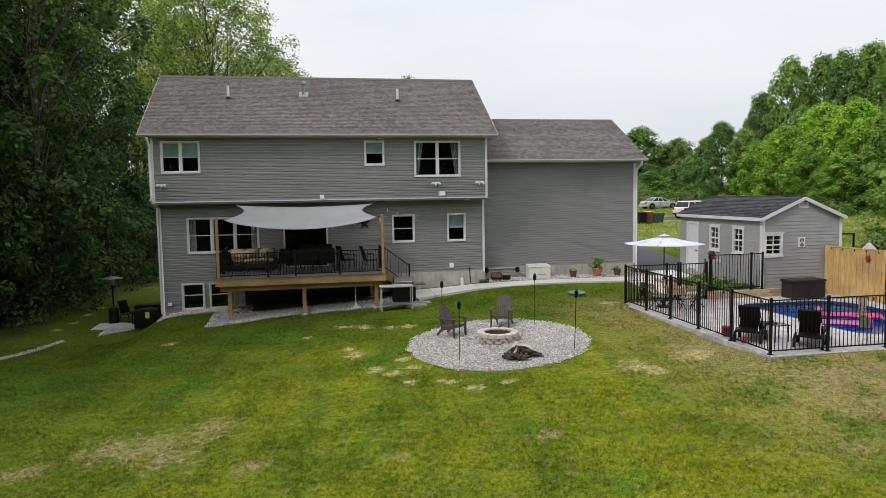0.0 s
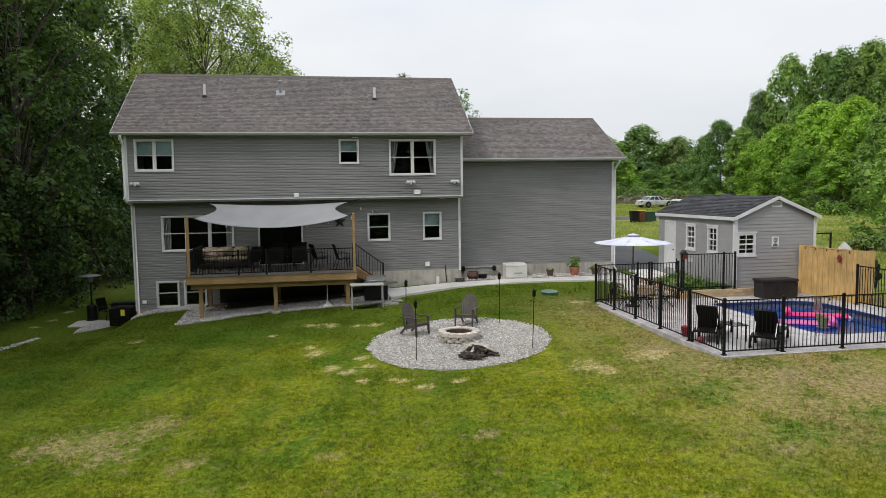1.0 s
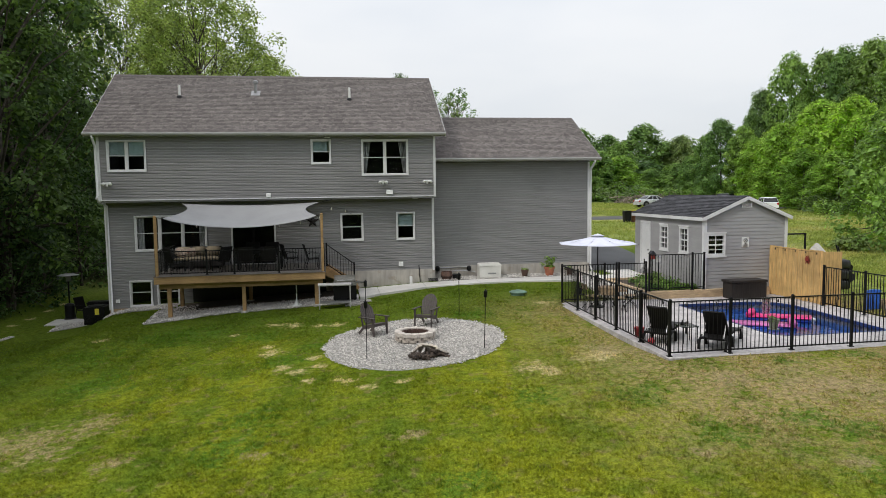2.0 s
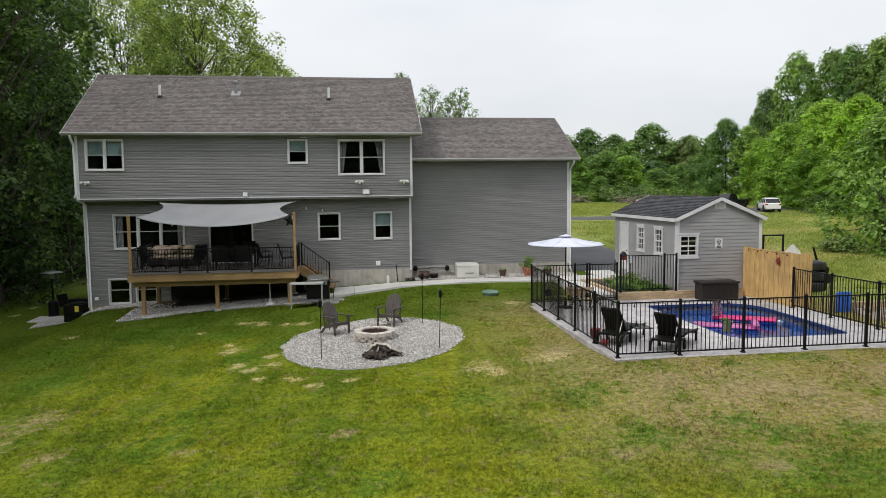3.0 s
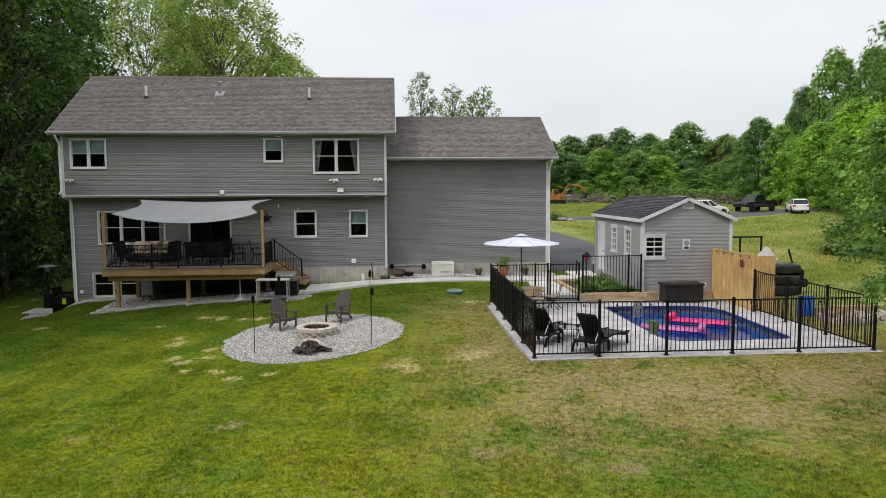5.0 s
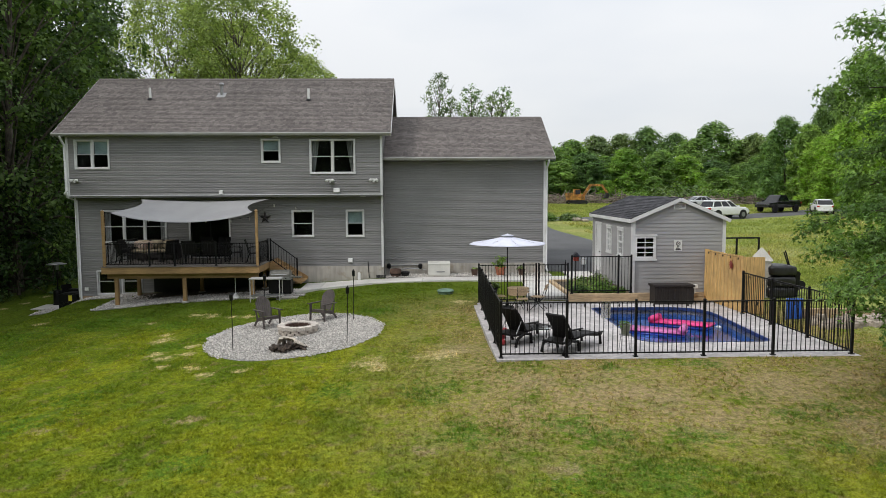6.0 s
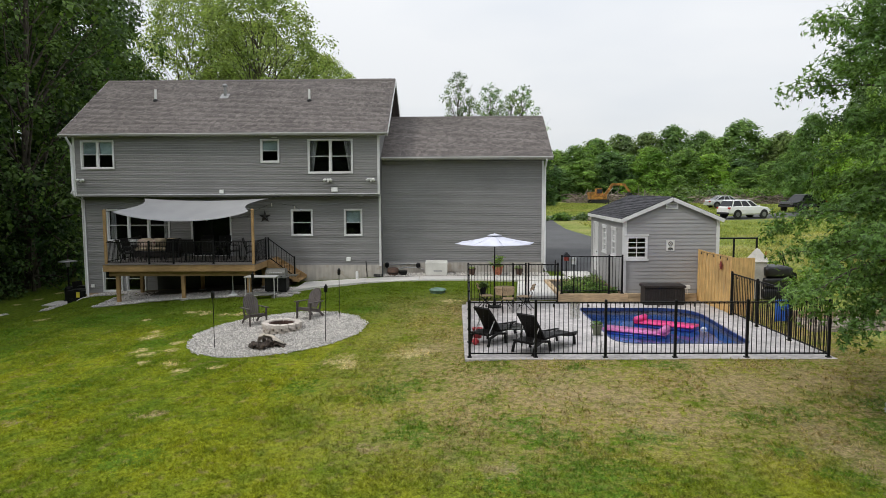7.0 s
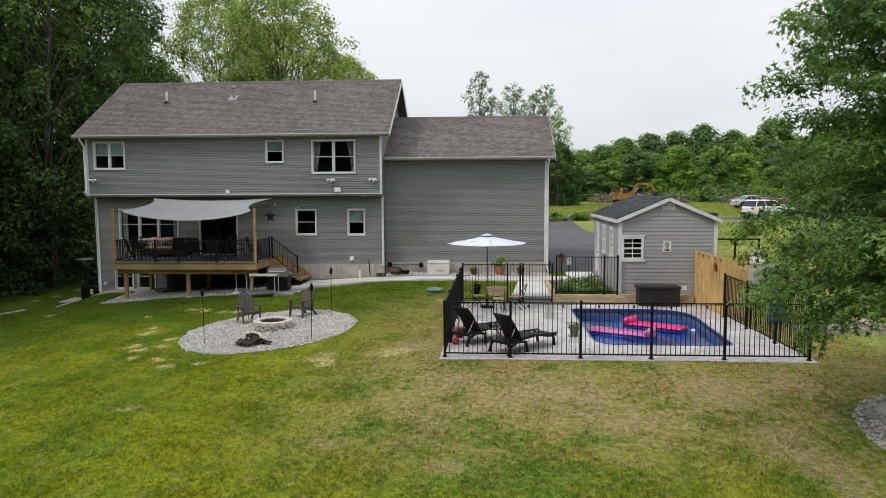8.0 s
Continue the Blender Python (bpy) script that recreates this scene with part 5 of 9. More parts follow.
# ---- shed ----
def build_shed():
    x0, x1, y0, y1, z0, ze = 16.86, 20.34, 24.36, 30.45, 1.12, 3.86
    apex_x, apex_z = (x0 + x1) / 2, 4.60
    shed = thing("shed", "light grey clapboard garden shed with white trim and dark shingle roof", "shed")
    front_holes = [(16.99, 17.68, 2.44, 3.20)]
    side_holes = [(25.55, 26.20, 2.44, 3.40), (27.24, 27.89, 2.44, 3.40), (28.95, 29.75, 1.35, 3.46)]
    bm = bmesh.new()
    wall_cells(bm, x0, x1, z0, ze, front_holes, flat_y(y0, y0 + 0.1))
    v = [bm.verts.new(p) for p in ((x0, y0, ze), (x1, y0, ze), (apex_x, y0, apex_z), (x0, y0 + 0.1, ze), (x1, y0 + 0.1, ze), (apex_x, y0 + 0.1, apex_z))]
    for q in ((0, 1, 2), (5, 4, 3), (0, 2, 5, 3), (1, 4, 5, 2)):
        bm.faces.new([v[i] for i in q])
    wall_f = part("wall", bm, M_SHED, shed, "light grey gable wall")
    bm = bmesh.new()
    wall_cells(bm, y0 + 0.1, y1, z0, ze, side_holes, lambda b, a, d, za, zb: box(b, x0, x0 + 0.1, a, d, za, zb))
    wall_s = part("wall", bm, M_SHED, shed, "light grey long wall")
    bm = bmesh.new()
    box(bm, x1 - 0.1, x1, y0 + 0.1, y1, z0, ze)
    box(bm, x0 + 0.1, x1 - 0.1, y1 - 0.1, y1, z0, ze)
    v = [bm.verts.new(p) for p in ((x0, y1 - 0.1, ze), (x1, y1 - 0.1, ze), (apex_x, y1 - 0.1, apex_z), (x0, y1, ze), (x1, y1, ze), (apex_x, y1, apex_z))]
    for q in ((0, 1, 2), (5, 4, 3), (0, 2, 5, 3), (1, 4, 5, 2)):
        bm.faces.new([v[i] for i in q])
    part("wall", bm, M_SHED, shed, "light grey far walls")
    bm = bmesh.new()
    box(bm, x0 + 0.05, x1 - 0.05, y0 + 0.05, y1 - 0.05, z0 - 0.5, z0)
    part("base", bm, M_TIMBER, shed, "timber skid base")
    # added near-black panel stands in for the dark inside the shed
    bm = bmesh.new()
    box(bm, x0 + 1.6, x0 + 1.7, y0 + 0.3, y1 - 0.3, z0, ze)
    part("shelf", bm, M_DARKINT, shed, "near-black upright panel that keeps the shed windows dark")
    # lap boards on the gable front and the long side
    step = 0.137
    k = 0
    while z0 + k * step < apex_z - 0.15:
        za, zb = z0 + k * step, z0 + (k + 1) * step
        lim = lambda z: (x0, x1) if z <= ze else (x0 + (z - ze) / (apex_z - ze) * (apex_x - x0), x1 - (z - ze) / (apex_z - ze) * (apex_x - x0))
        (a, b), (c, d) = lim(za), lim(zb)
        runs = [(a, b, c, d)]
        for o in front_holes:
            if o[2] < za + step * 0.6 and o[3] > za + step * 0.4:
                runs = [(a, o[0], c, o[0]), (o[1], b, o[1], d)]
        for a, b, c, d in runs:
            if min(b - a, d - c) > 0.02:
                bm = bmesh.new()
                hull8(bm, [(a, y0 - 0.020, za), (b, y0 - 0.020, za), (b, y0, za), (a, y0, za), (c, y0 - 0.005, zb), (d, y0 - 0.005, zb), (d, y0, zb), (c, y0, zb)])
                part("siding_board", bm, M_SHED, wall_f)
        if zb <= ze + 0.05:
            at, spans = y0, []
            for o in side_holes:
                if o[2] < za + step * 0.6 and o[3] > za + step * 0.4:
                    spans.append((at, o[0]))
                    at = o[1]
            spans.append((at, y1))
            for a, b in spans:
                bm = bmesh.new()
                hull8(bm, [(x0 - 0.020, a, za), (x0, a, za), (x0, b, za), (x0 - 0.020, b, za), (x0 - 0.005, a, zb), (x0, a, zb), (x0, b, zb), (x0 - 0.005, b, zb)])
                part("siding_board", bm, M_SHED, wall_s)
        k += 1
    for a, b in ((x0 - 0.03, x0 + 0.09), (x1 - 0.09, x1 + 0.03)):
        bm = bmesh.new()
        box(bm, a, b, y0 - 0.03, y0 + 0.02, z0, ze)
        part("corner_trim", bm, M_TRIM, shed)
    bm = bmesh.new()
    box(bm, x0 - 0.032, x0 - 0.002, y0 + 0.02, y0 + 0.11, z0, ze)
    part("corner_trim", bm, M_TRIM, shed)
    # roof
    ov, t = 0.15, 0.07
    slope = (apex_z - ze) / (apex_x - x0)
    el, er = x0 - ov, x1 + ov
    zl = ze - ov * slope + 0.10
    za = apex_z + 0.10
    ya, yb = y0 - 0.13, y1 + 0.1
    bm = bmesh.new()
    hull8(bm, [(el, ya, zl - t), (apex_x, ya, za - t), (apex_x, yb, za - t), (el, yb, zl - t), (el, ya, zl), (apex_x, ya, za), (apex_x, yb, za), (el, yb, zl)])
    hull8(bm, [(apex_x, ya, za - t), (er, ya, zl - t), (er, yb, zl - t), (apex_x, yb, za - t), (apex_x, ya, za), (er, ya, zl), (er, yb, zl), (apex_x, yb, za)])
    roof_s = part("roof", bm, M_SHED_SHINGLE, shed, "charcoal shingle roof")
    r = np.random.default_rng(8)
    verts, faces = [], []
    length = math.hypot(apex_x - el, za - zl)
    sx, sz = (apex_x - el) / length, (za - zl) / length
    for k in range(int(length / 0.14) + 1):
        s0, s1 = k * 0.14, min(length, (k + 1) * 0.14 + 0.03)
        y = ya - 0.2 * r.random()
        while y < yb:
            w = 0.2 + 0.2 * r.random()
            a, b = max(y, ya), min(y + w - 0.008, yb)
            y += w
            if b - a < 0.02:
                continue
            h = 0.018 + 0.012 * r.random()
            i = len(verts)
            for s, hh in ((s0, h), (s1, 0.006)):
                for u in (a, b):
                    verts.append((el + sx * s - sz * hh, u, zl + sz * s + sx * hh))
            verts += [(el + sx * s0, a, zl + sz * s0), (el + sx * s0, b, zl + sz * s0)]
            faces += [(i, i + 1, i + 3, i + 2), (i + 4, i + 5, i + 1, i)]
    tagged(part("shingles", raw_mesh("shingles", verts, faces, M_SHED_SHINGLE), M_SHED_SHINGLE, roof_s), kind="stuff")
    for xa, xb in ((el, apex_x), (er, apex_x)):
        bm = bmesh.new()
        beam(bm, (xa, ya - 0.012, zl - 0.085), (xb, ya - 0.012, za - 0.085), 0.024, 0.13)
        part("rake_board", bm, M_TRIM, shed)
    bm = bmesh.new()
    box(bm, el - 0.012, el + 0.012, ya, yb, zl - 0.14, zl - 0.005)
    part("fascia", bm, M_TRIM, shed)
    # gable vent, sign, junction box
    bm = bmesh.new()
    wall_cells(bm, apex_x - 0.22, apex_x + 0.22, 4.24, 4.48, [(apex_x - 0.18, apex_x + 0.18, 4.275, 4.445)], flat_y(y0 - 0.045, y0 - 0.012))
    gv = part("gable_vent", bm, M_TRIM, shed, "white louvred gable vent")
    for j in range(5):
        bm = bmesh.new()
        beam(bm, (apex_x - 0.18, y0 - 0.025, 4.29 + 0.035 * j), (apex_x + 0.18, y0 - 0.025, 4.29 + 0.035 * j), 0.03, 0.012, up=(0, 0.6, 1))
        part("slat", bm, M_TRIM, gv)
    # windows
    def small_window(a, b, za, zb, facing, cols, rows):
        bm = bmesh.new()
        c = 0.085

        def put(q, u, v, lo, hi, d0, d1):
            if facing == "front":
                box(q, u, v, y0 - d1, y0 - d0, lo, hi)
            else:
                box(q, x0 - d1, x0 - d0, u, v, lo, hi)
        wall_cells(bm, a - 0.05, b + 0.05, za - 0.05, zb + 0.05, [(a + 0.03, b - 0.03, za + 0.03, zb - 0.03)], lambda q, u, v, lo, hi: put(q, u, v, lo, hi, -0.05, 0.045))
        win = part("window", bm, M_TRIM, shed, "white-cased small-paned window")
        for nm, lo, hi in (("head_board", zb + 0.052, zb + 0.11), ("sill", za - 0.11, za - 0.052)):
            bm = bmesh.new()
            put(bm, a - 0.09, b + 0.09, lo, hi, 0.0, 0.06)
            part(nm, bm, M_TRIM, win)
        for j in range(1, cols):
            u = a + (b - a) * j / cols
            bm = bmesh.new()
            put(bm, u - 0.013, u + 0.013, za + 0.03, zb - 0.03, -0.02, 0.012)
            part("glazing_bar", bm, M_TRIM, win)
        for j in range(1, rows):
            w = za + (zb - za) * j / rows
            bm = bmesh.new()
            h = 0.028 if j == rows // 2 else 0.013
            put(bm, a + 0.03, b - 0.03, w - h, w + h, -0.022, 0.014)
            part("glazing_bar", bm, M_TRIM, win)
        bm = bmesh.new()
        put(bm, a + 0.02, b - 0.02, za + 0.02, zb - 0.02, -0.016, -0.010)
        part("pane", bm, M_GLASS, win).visible_shadow = False
    small_window(16.99, 17.68, 2.44, 3.20, "front", 2, 4)
    small_window(25.55, 26.20, 2.44, 3.40, "side", 2, 4)
    small_window(27.24, 27.89, 2.44, 3.40, "side", 2, 4)
    # door
    bm = bmesh.new()
    wall_cells(bm, 28.85, 29.85, 1.3, 3.56, [(28.95, 29.75, 1.2, 3.46)], lambda q, a, b, lo, hi: box(q, x0 - 0.04, x0 + 0.04, a, b, lo, hi))
    casing = part("door_casing", bm, M_TRIM, shed)
    bm = bmesh.new()
    box(bm, x0 - 0.005, x0 + 0.035, 28.95, 29.75, 1.3, 3.46)
    for a, b, lo, hi in ((29.03, 29.32, 2.3, 3.25), (29.38, 29.67, 2.3, 3.25), (29.03, 29.32, 1.5, 2.1), (29.38, 29.67, 1.5, 2.1)):
        box(bm, x0 - 0.012, x0 - 0.003, a, b, lo, hi)
    door = part("door", bm, M_TRIM, shed, "closed white panelled shed door")
    bm = bmesh.new()
    tube(bm, [(x0, 29.02, 2.25), (x0 - 0.07, 29.02, 2.25)], 0.025, 8)
    part("door_handle", bm, M_BLACK, door)
    return shed


build_shed()

# sign on the shed wall: white board with a dark ring and bars
sign = solo("sign", (lambda b: (box(b, 18.42, 18.72, 24.32, 24.343, 2.70, 3.09), b)[1])(bmesh.new()), M_WHITEPLASTIC, "white pool rules sign fixed to the shed wall", "sign")
bm = bmesh.new()
ring_pts = [(18.57 + 0.075 * math.cos(a * math.tau / 16), 24.316, 2.965 + 0.075 * math.sin(a * math.tau / 16)) for a in range(17)]
tube(bm, ring_pts, 0.010, 6, caps=False)
for s in (-1, 1):
    beam(bm, (18.57 - 0.045, 24.316, 2.965 - s * 0.045), (18.57 + 0.045, 24.316, 2.965 + s * 0.045), 0.006, 0.016)
for z, w in ((2.84, 0.08), (2.79, 0.17), (2.745, 0.19)):
    box(bm, 18.57 - w / 2, 18.57 + w / 2, 24.314, 24.319, z - 0.015, z + 0.015)
part("sign_marks", bm, M_SIGNINK, sign)


# ---- small lights clipped under the pool fence's top rail ----
def fence_lights(points, z, step=0.82):
    run = thing("string_lights", "string of small dark bulbs along the pool fence rail", "string lights", "pool fence lights")
    bm = bmesh.new()
    spots = []
    for (xa, ya), (xb, yb) in zip(points, points[1:]):
        n = max(1, round(math.hypot(xb - xa, yb - ya) / step))
        spots += [(xa + (xb - xa) * (k + 0.5) / n, ya + (yb - ya) * (k + 0.5) / n) for k in range(n)]
    tube(bm, [(x, y - 0.022, z + 0.004 * (-1) ** k) for k, (x, y) in enumerate(spots)], 0.005, 4)
    part("cable", bm, M_BLACK, run)
    for x, y in spots:
        bm = bmesh.new()
        lathe(bm, [(0.010, 0.0), (0.013, -0.025), (0.019, -0.04), (0.021, -0.062), (0.014, -0.082), (0.004, -0.09)], (x, y - 0.024, z), 10)
        part("bulb", bm, BULBGLASS, run, smooth=True)


BULBGLASS = material("dark_clear_bulb", (0.05, 0.048, 0.045), 0.08, amount=0.05, bump=0)
fence_lights(FRONT, PATIO_Z + FENCE_H - 0.05)
fence_lights(LEFT, PATIO_Z + FENCE_H - 0.05)
fence_lights([(19.80, 15.66), (19.74, 17.55), (19.68, 19.47), (19.66, 21.35)], PATIO_Z + FENCE_H - 0.05)
fence_lights([(19.55, 24.2), (19.66, 21.46)], 2.70, 0.5)

# ---- deck ----
DECK_Z = 2.0
DX0, DX1, DY0, DY1 = -3.90, 2.40, 26.72, 30.24
deck = thing("deck", "raised wooden deck on square posts behind the house", "deck")
k, y = 0, DY0
while y < DY1 - 0.05:
    bm = bmesh.new()
    box(bm, DX0 - 0.02, DX1 + 0.02, y - (0.03 if k == 0 else 0), min(y + 0.136, DY1), DECK_Z - 0.028, DECK_Z)
    part("deck_board", bm, M_DECKTOP, deck)
    y += 0.142
    k += 1
for x0, x1, y0, y1 in ((DX0, DX1, DY0, DY0 + 0.045), (DX0, DX0 + 0.045, DY0 + 0.047, DY1), (DX1 - 0.045, DX1, DY0 + 0.047, DY1)):
    bm = bmesh.new()
    box(bm, x0, x1, y0, y1, DECK_Z - 0.30, DECK_Z - 0.03)
    part("rim_joist", bm, M_DECKWOOD, deck, bevel=0.004)
for j in range(1, 15):
    bm = bmesh.new()
    x = DX0 + (DX1 - DX0) * j / 15
    box(bm, x - 0.02, x + 0.02, DY0 + 0.05, DY1, DECK_Z - 0.27, DECK_Z - 0.032)
    part("joist", bm, M_DECKWOOD, deck)
for y in (27.02, 29.2):
    bm = bmesh.new()
    box(bm, DX0 + 0.12, DX1 - 0.10, y - 0.045, y + 0.045, DECK_Z - 0.52, DECK_Z - 0.302)
    part("beam", bm, M_DECKWOOD, deck, bevel=0.004)
for x in (-3.43, -0.70, 2.05):
    for y in (27.02, 29.2):
        g = gz(x, y)
        bm = bmesh.new()
        box(bm, x - 0.07, x + 0.07, y - 0.07, y + 0.07, g + 0.08, DECK_Z - 0.522)
        p = part("post", bm, M_DECKWOOD, deck, bevel=0.006)
        bm = bmesh.new()
        lathe(bm, [(0.16, g - 0.2), (0.16, g + 0.06), (0.14, g + 0.08)], (x, y, 0), 16)
        part("footing", bm, M_CONCRETE, p, "concrete footing")
for x in (-3.79, 2.32):
    bm = bmesh.new()
    box(bm, x - 0.05, x + 0.05, 26.76, 26.86, DECK_Z, 4.22)
    p = part("sail_post", bm, M_DECKWOOD, deck, "tall square timber post", bevel=0.006)
    bm = bmesh.new()
    hull8(bm, [(x - 0.06, 26.75, 4.22), (x + 0.06, 26.75, 4.22), (x + 0.06, 26.87, 4.22), (x - 0.06, 26.87, 4.22), (x - 0.01, 26.80, 4.27), (x + 0.01, 26.80, 4.27), (x + 0.01, 26.82, 4.27), (x - 0.01, 26.82, 4.27)])
    part("post_cap", bm, M_DECKWOOD, p)


def baluster_mesh(h):
    bm = bmesh.new()
    box(bm, -0.008, 0.008, -0.008, 0.008, 0, h)
    return finish(bm, "baluster", M_BLACK)


BALUSTER = baluster_mesh(0.80)


def deck_rail(points, za, zb, label, base, end_posts=True):
    """Black metal railing through points; za, zb: heights of its foot at both ends."""
    rail = thing("railing", label, "railing", "deck railings")
    m = len(points)
    hs = [za + (zb - za) * i / (m - 1) for i in range(m)]
    for i, (x, y) in enumerate(points):
        if end_posts or 0 < i < m - 1:
            bm = bmesh.new()
            box(bm, x - 0.032, x + 0.032, y - 0.032, y + 0.032, hs[i], hs[i] + 0.97)
            box(bm, x - 0.05, x + 0.05, y - 0.05, y + 0.05, hs[i], hs[i] + 0.02)
            part("post", bm, M_BLACK, rail)
    for (xa, ya), (xb, yb), z0, z1 in zip(points, points[1:], hs, hs[1:]):
        for h, w in ((0.09, 0.03), (0.91, 0.045)):
            bm = bmesh.new()
            beam(bm, (xa, ya, z0 + h), (xb, yb, z1 + h), w, 0.035)
            part("rail", bm, M_BLACK, rail)
        k = max(1, round(math.hypot(xb - xa, yb - ya) / 0.108))
        for j in range(1, k):
            f = j / k
            shared("baluster", BALUSTER, rail, pose(xa + (xb - xa) * f, ya + (yb - ya) * f, z0 + (z1 - z0) * f + 0.10))


deck_rail([(-3.74, 26.81), (-2.0, 26.81), (-0.99, 26.81), (0.66, 26.81), (2.26, 26.81)], DECK_Z, DECK_Z, "black metal railing along the deck front", deck, end_posts=False)
deck_rail([(-3.84, 26.90), (-3.84, 28.5), (-3.84, 30.1)], DECK_Z, DECK_Z, "black metal railing on the deck end", deck)
deck_rail([(2.35, 26.92), (2.35, 28.58)], DECK_Z, DECK_Z, "black metal railing beside the deck steps", deck)
deck_rail([(2.46, 28.62), (3.58, 28.62)], DECK_Z, 1.16, "sloping black metal railing on the deck steps", deck)
steps = thing("deck_steps", "wooden steps from the deck to the walkway", "steps")
for j in range(5):
    bm = bmesh.new()
    z = DECK_Z - 0.19 * (j + 1)
    box(bm, DX1 + 0.02 + 0.26 * j, DX1 + 0.32 + 0.26 * j, 28.62, 30.15, z - 0.04, z)
    part("tread", bm, M_DECKWOOD, steps, bevel=0.004)
    bm = bmesh.new()
    box(bm, DX1 + 0.025 + 0.26 * j, DX1 + 0.045 + 0.26 * j, 28.62, 30.15, z + 0.001, z + 0.148)
    part("riser", bm, M_DECKWOOD, steps)
for y in (28.56, 30.17):
    bm = bmesh.new()
    hull8(bm, [(DX1 + 0.01, y, 1.60), (3.75, y, 0.98), (3.75, y + 0.04, 0.98), (DX1 + 0.01, y + 0.04, 1.60), (DX1 + 0.01, y, 1.98), (3.78, y, 1.12), (3.78, y + 0.04, 1.12), (DX1 + 0.01, y + 0.04, 1.98)])
    part("stringer", bm, M_DECKWOOD, steps)

# ---- shade sail ----
def sail():
    fl, fr, bl, br = Vector((-3.55, 26.98, 4.16)), Vector((2.12, 26.98, 4.16)), Vector((-3.36, 29.60, 4.66)), Vector((2.24, 29.62, 4.64))
    ob = thing("shade_sail", "pale grey fabric shade sail stretched over the deck", "shade sail")
    bm = bmesh.new()
    nu, nv = 28, 14
    g = []
    for j in range(nv + 1):
        v = j / nv
        row = []
        for i in range(nu + 1):
            u = i / nu
            p = fl.lerp(fr, u).lerp(bl.lerp(br, u), v)
            bow_u, bow_v = math.sin(math.pi * u), math.sin(math.pi * v)
            p.x += 0.50 * bow_v * (1 - 2 * u) * (0.35 + 0.65 * abs(1 - 2 * u))
            p.y += 0.10 * bow_u * (1 - v) ** 2 - 0.12 * bow_u * v ** 2
            p.z -= 0.42 * bow_u ** 0.7 * (1 - v) + 0.10 * bow_u * v + 0.05 * bow_u * bow_v
            row.append(bm.verts.new(p))
        g.append(row)
    for j in range(nv):
        for i in range(nu):
            bm.faces.new((g[j][i], g[j][i + 1], g[j + 1][i + 1], g[j + 1][i]))
    cloth = part("cloth", bm, M_SAIL, ob, smooth=True)
    mod = cloth.modifiers.new("thickness", "SOLIDIFY")
    mod.thickness = 0.006
    for a, b in ((fl, (-3.76, 26.86, 4.19)), (fr, (2.29, 26.86, 4.19)), (bl, (-3.45, UP_Y - 0.0, 4.73)), (br, (2.75, UP_Y - 0.0, 4.74))):
        bm = bmesh.new()
        tube(bm, [a, b], 0.012, 6)
        part("cord", bm, M_BLACK, ob)


sail()
# string of bulbs under the eave of the overhang
lights = thing("string_lights", "string of small clear bulbs hung across the deck", "string lights")
pts = [(-3.7, 26.9, 4.15), (-2.6, 28.4, 3.86), (-1.7, 29.6, 3.80), (-0.6, 29.7, 3.76), (0.5, 29.7, 3.74), (1.4, 29.4, 3.85), (2.25, 26.95, 4.12), (2.7, 28.4, 4.45), (3.3, 30.1, 4.3), (3.6, 30.2, 4.05)]
bm = bmesh.new()
tube(bm, pts, 0.006, 5)
part("cable", bm, M_BLACK, lights)
for x, y, z in pts[1:-1]:
    bm = bmesh.new()
    lathe(bm, [(0.012, 0.0), (0.016, -0.05), (0.03, -0.09), (0.022, -0.13), (0.004, -0.145)], (x, y, z), 10)
    part("bulb", bm, M_BULB, lights, smooth=True)
bm = bmesh.new()
v = []
for layer, (off, rad) in enumerate(((0.0, 1.0),)):
    ring = [bm.verts.new((1.89 + (0.30 if k % 2 == 0 else 0.115) * math.sin(k * math.tau / 10), LOW_Y - 0.04, 3.80 + (0.30 if k % 2 == 0 else 0.115) * math.cos(k * math.tau / 10))) for k in range(10)]
    tip = bm.verts.new((1.89, LOW_Y - 0.13, 3.80))
    for k in range(10):
        bm.faces.new((ring[k], ring[(k + 1) % 10], tip))
    bm.faces.new(ring[::-1])
solo("wall_star", bm, M_STAR, "dark tin five-pointed star hung on the house wall", "wall decoration")


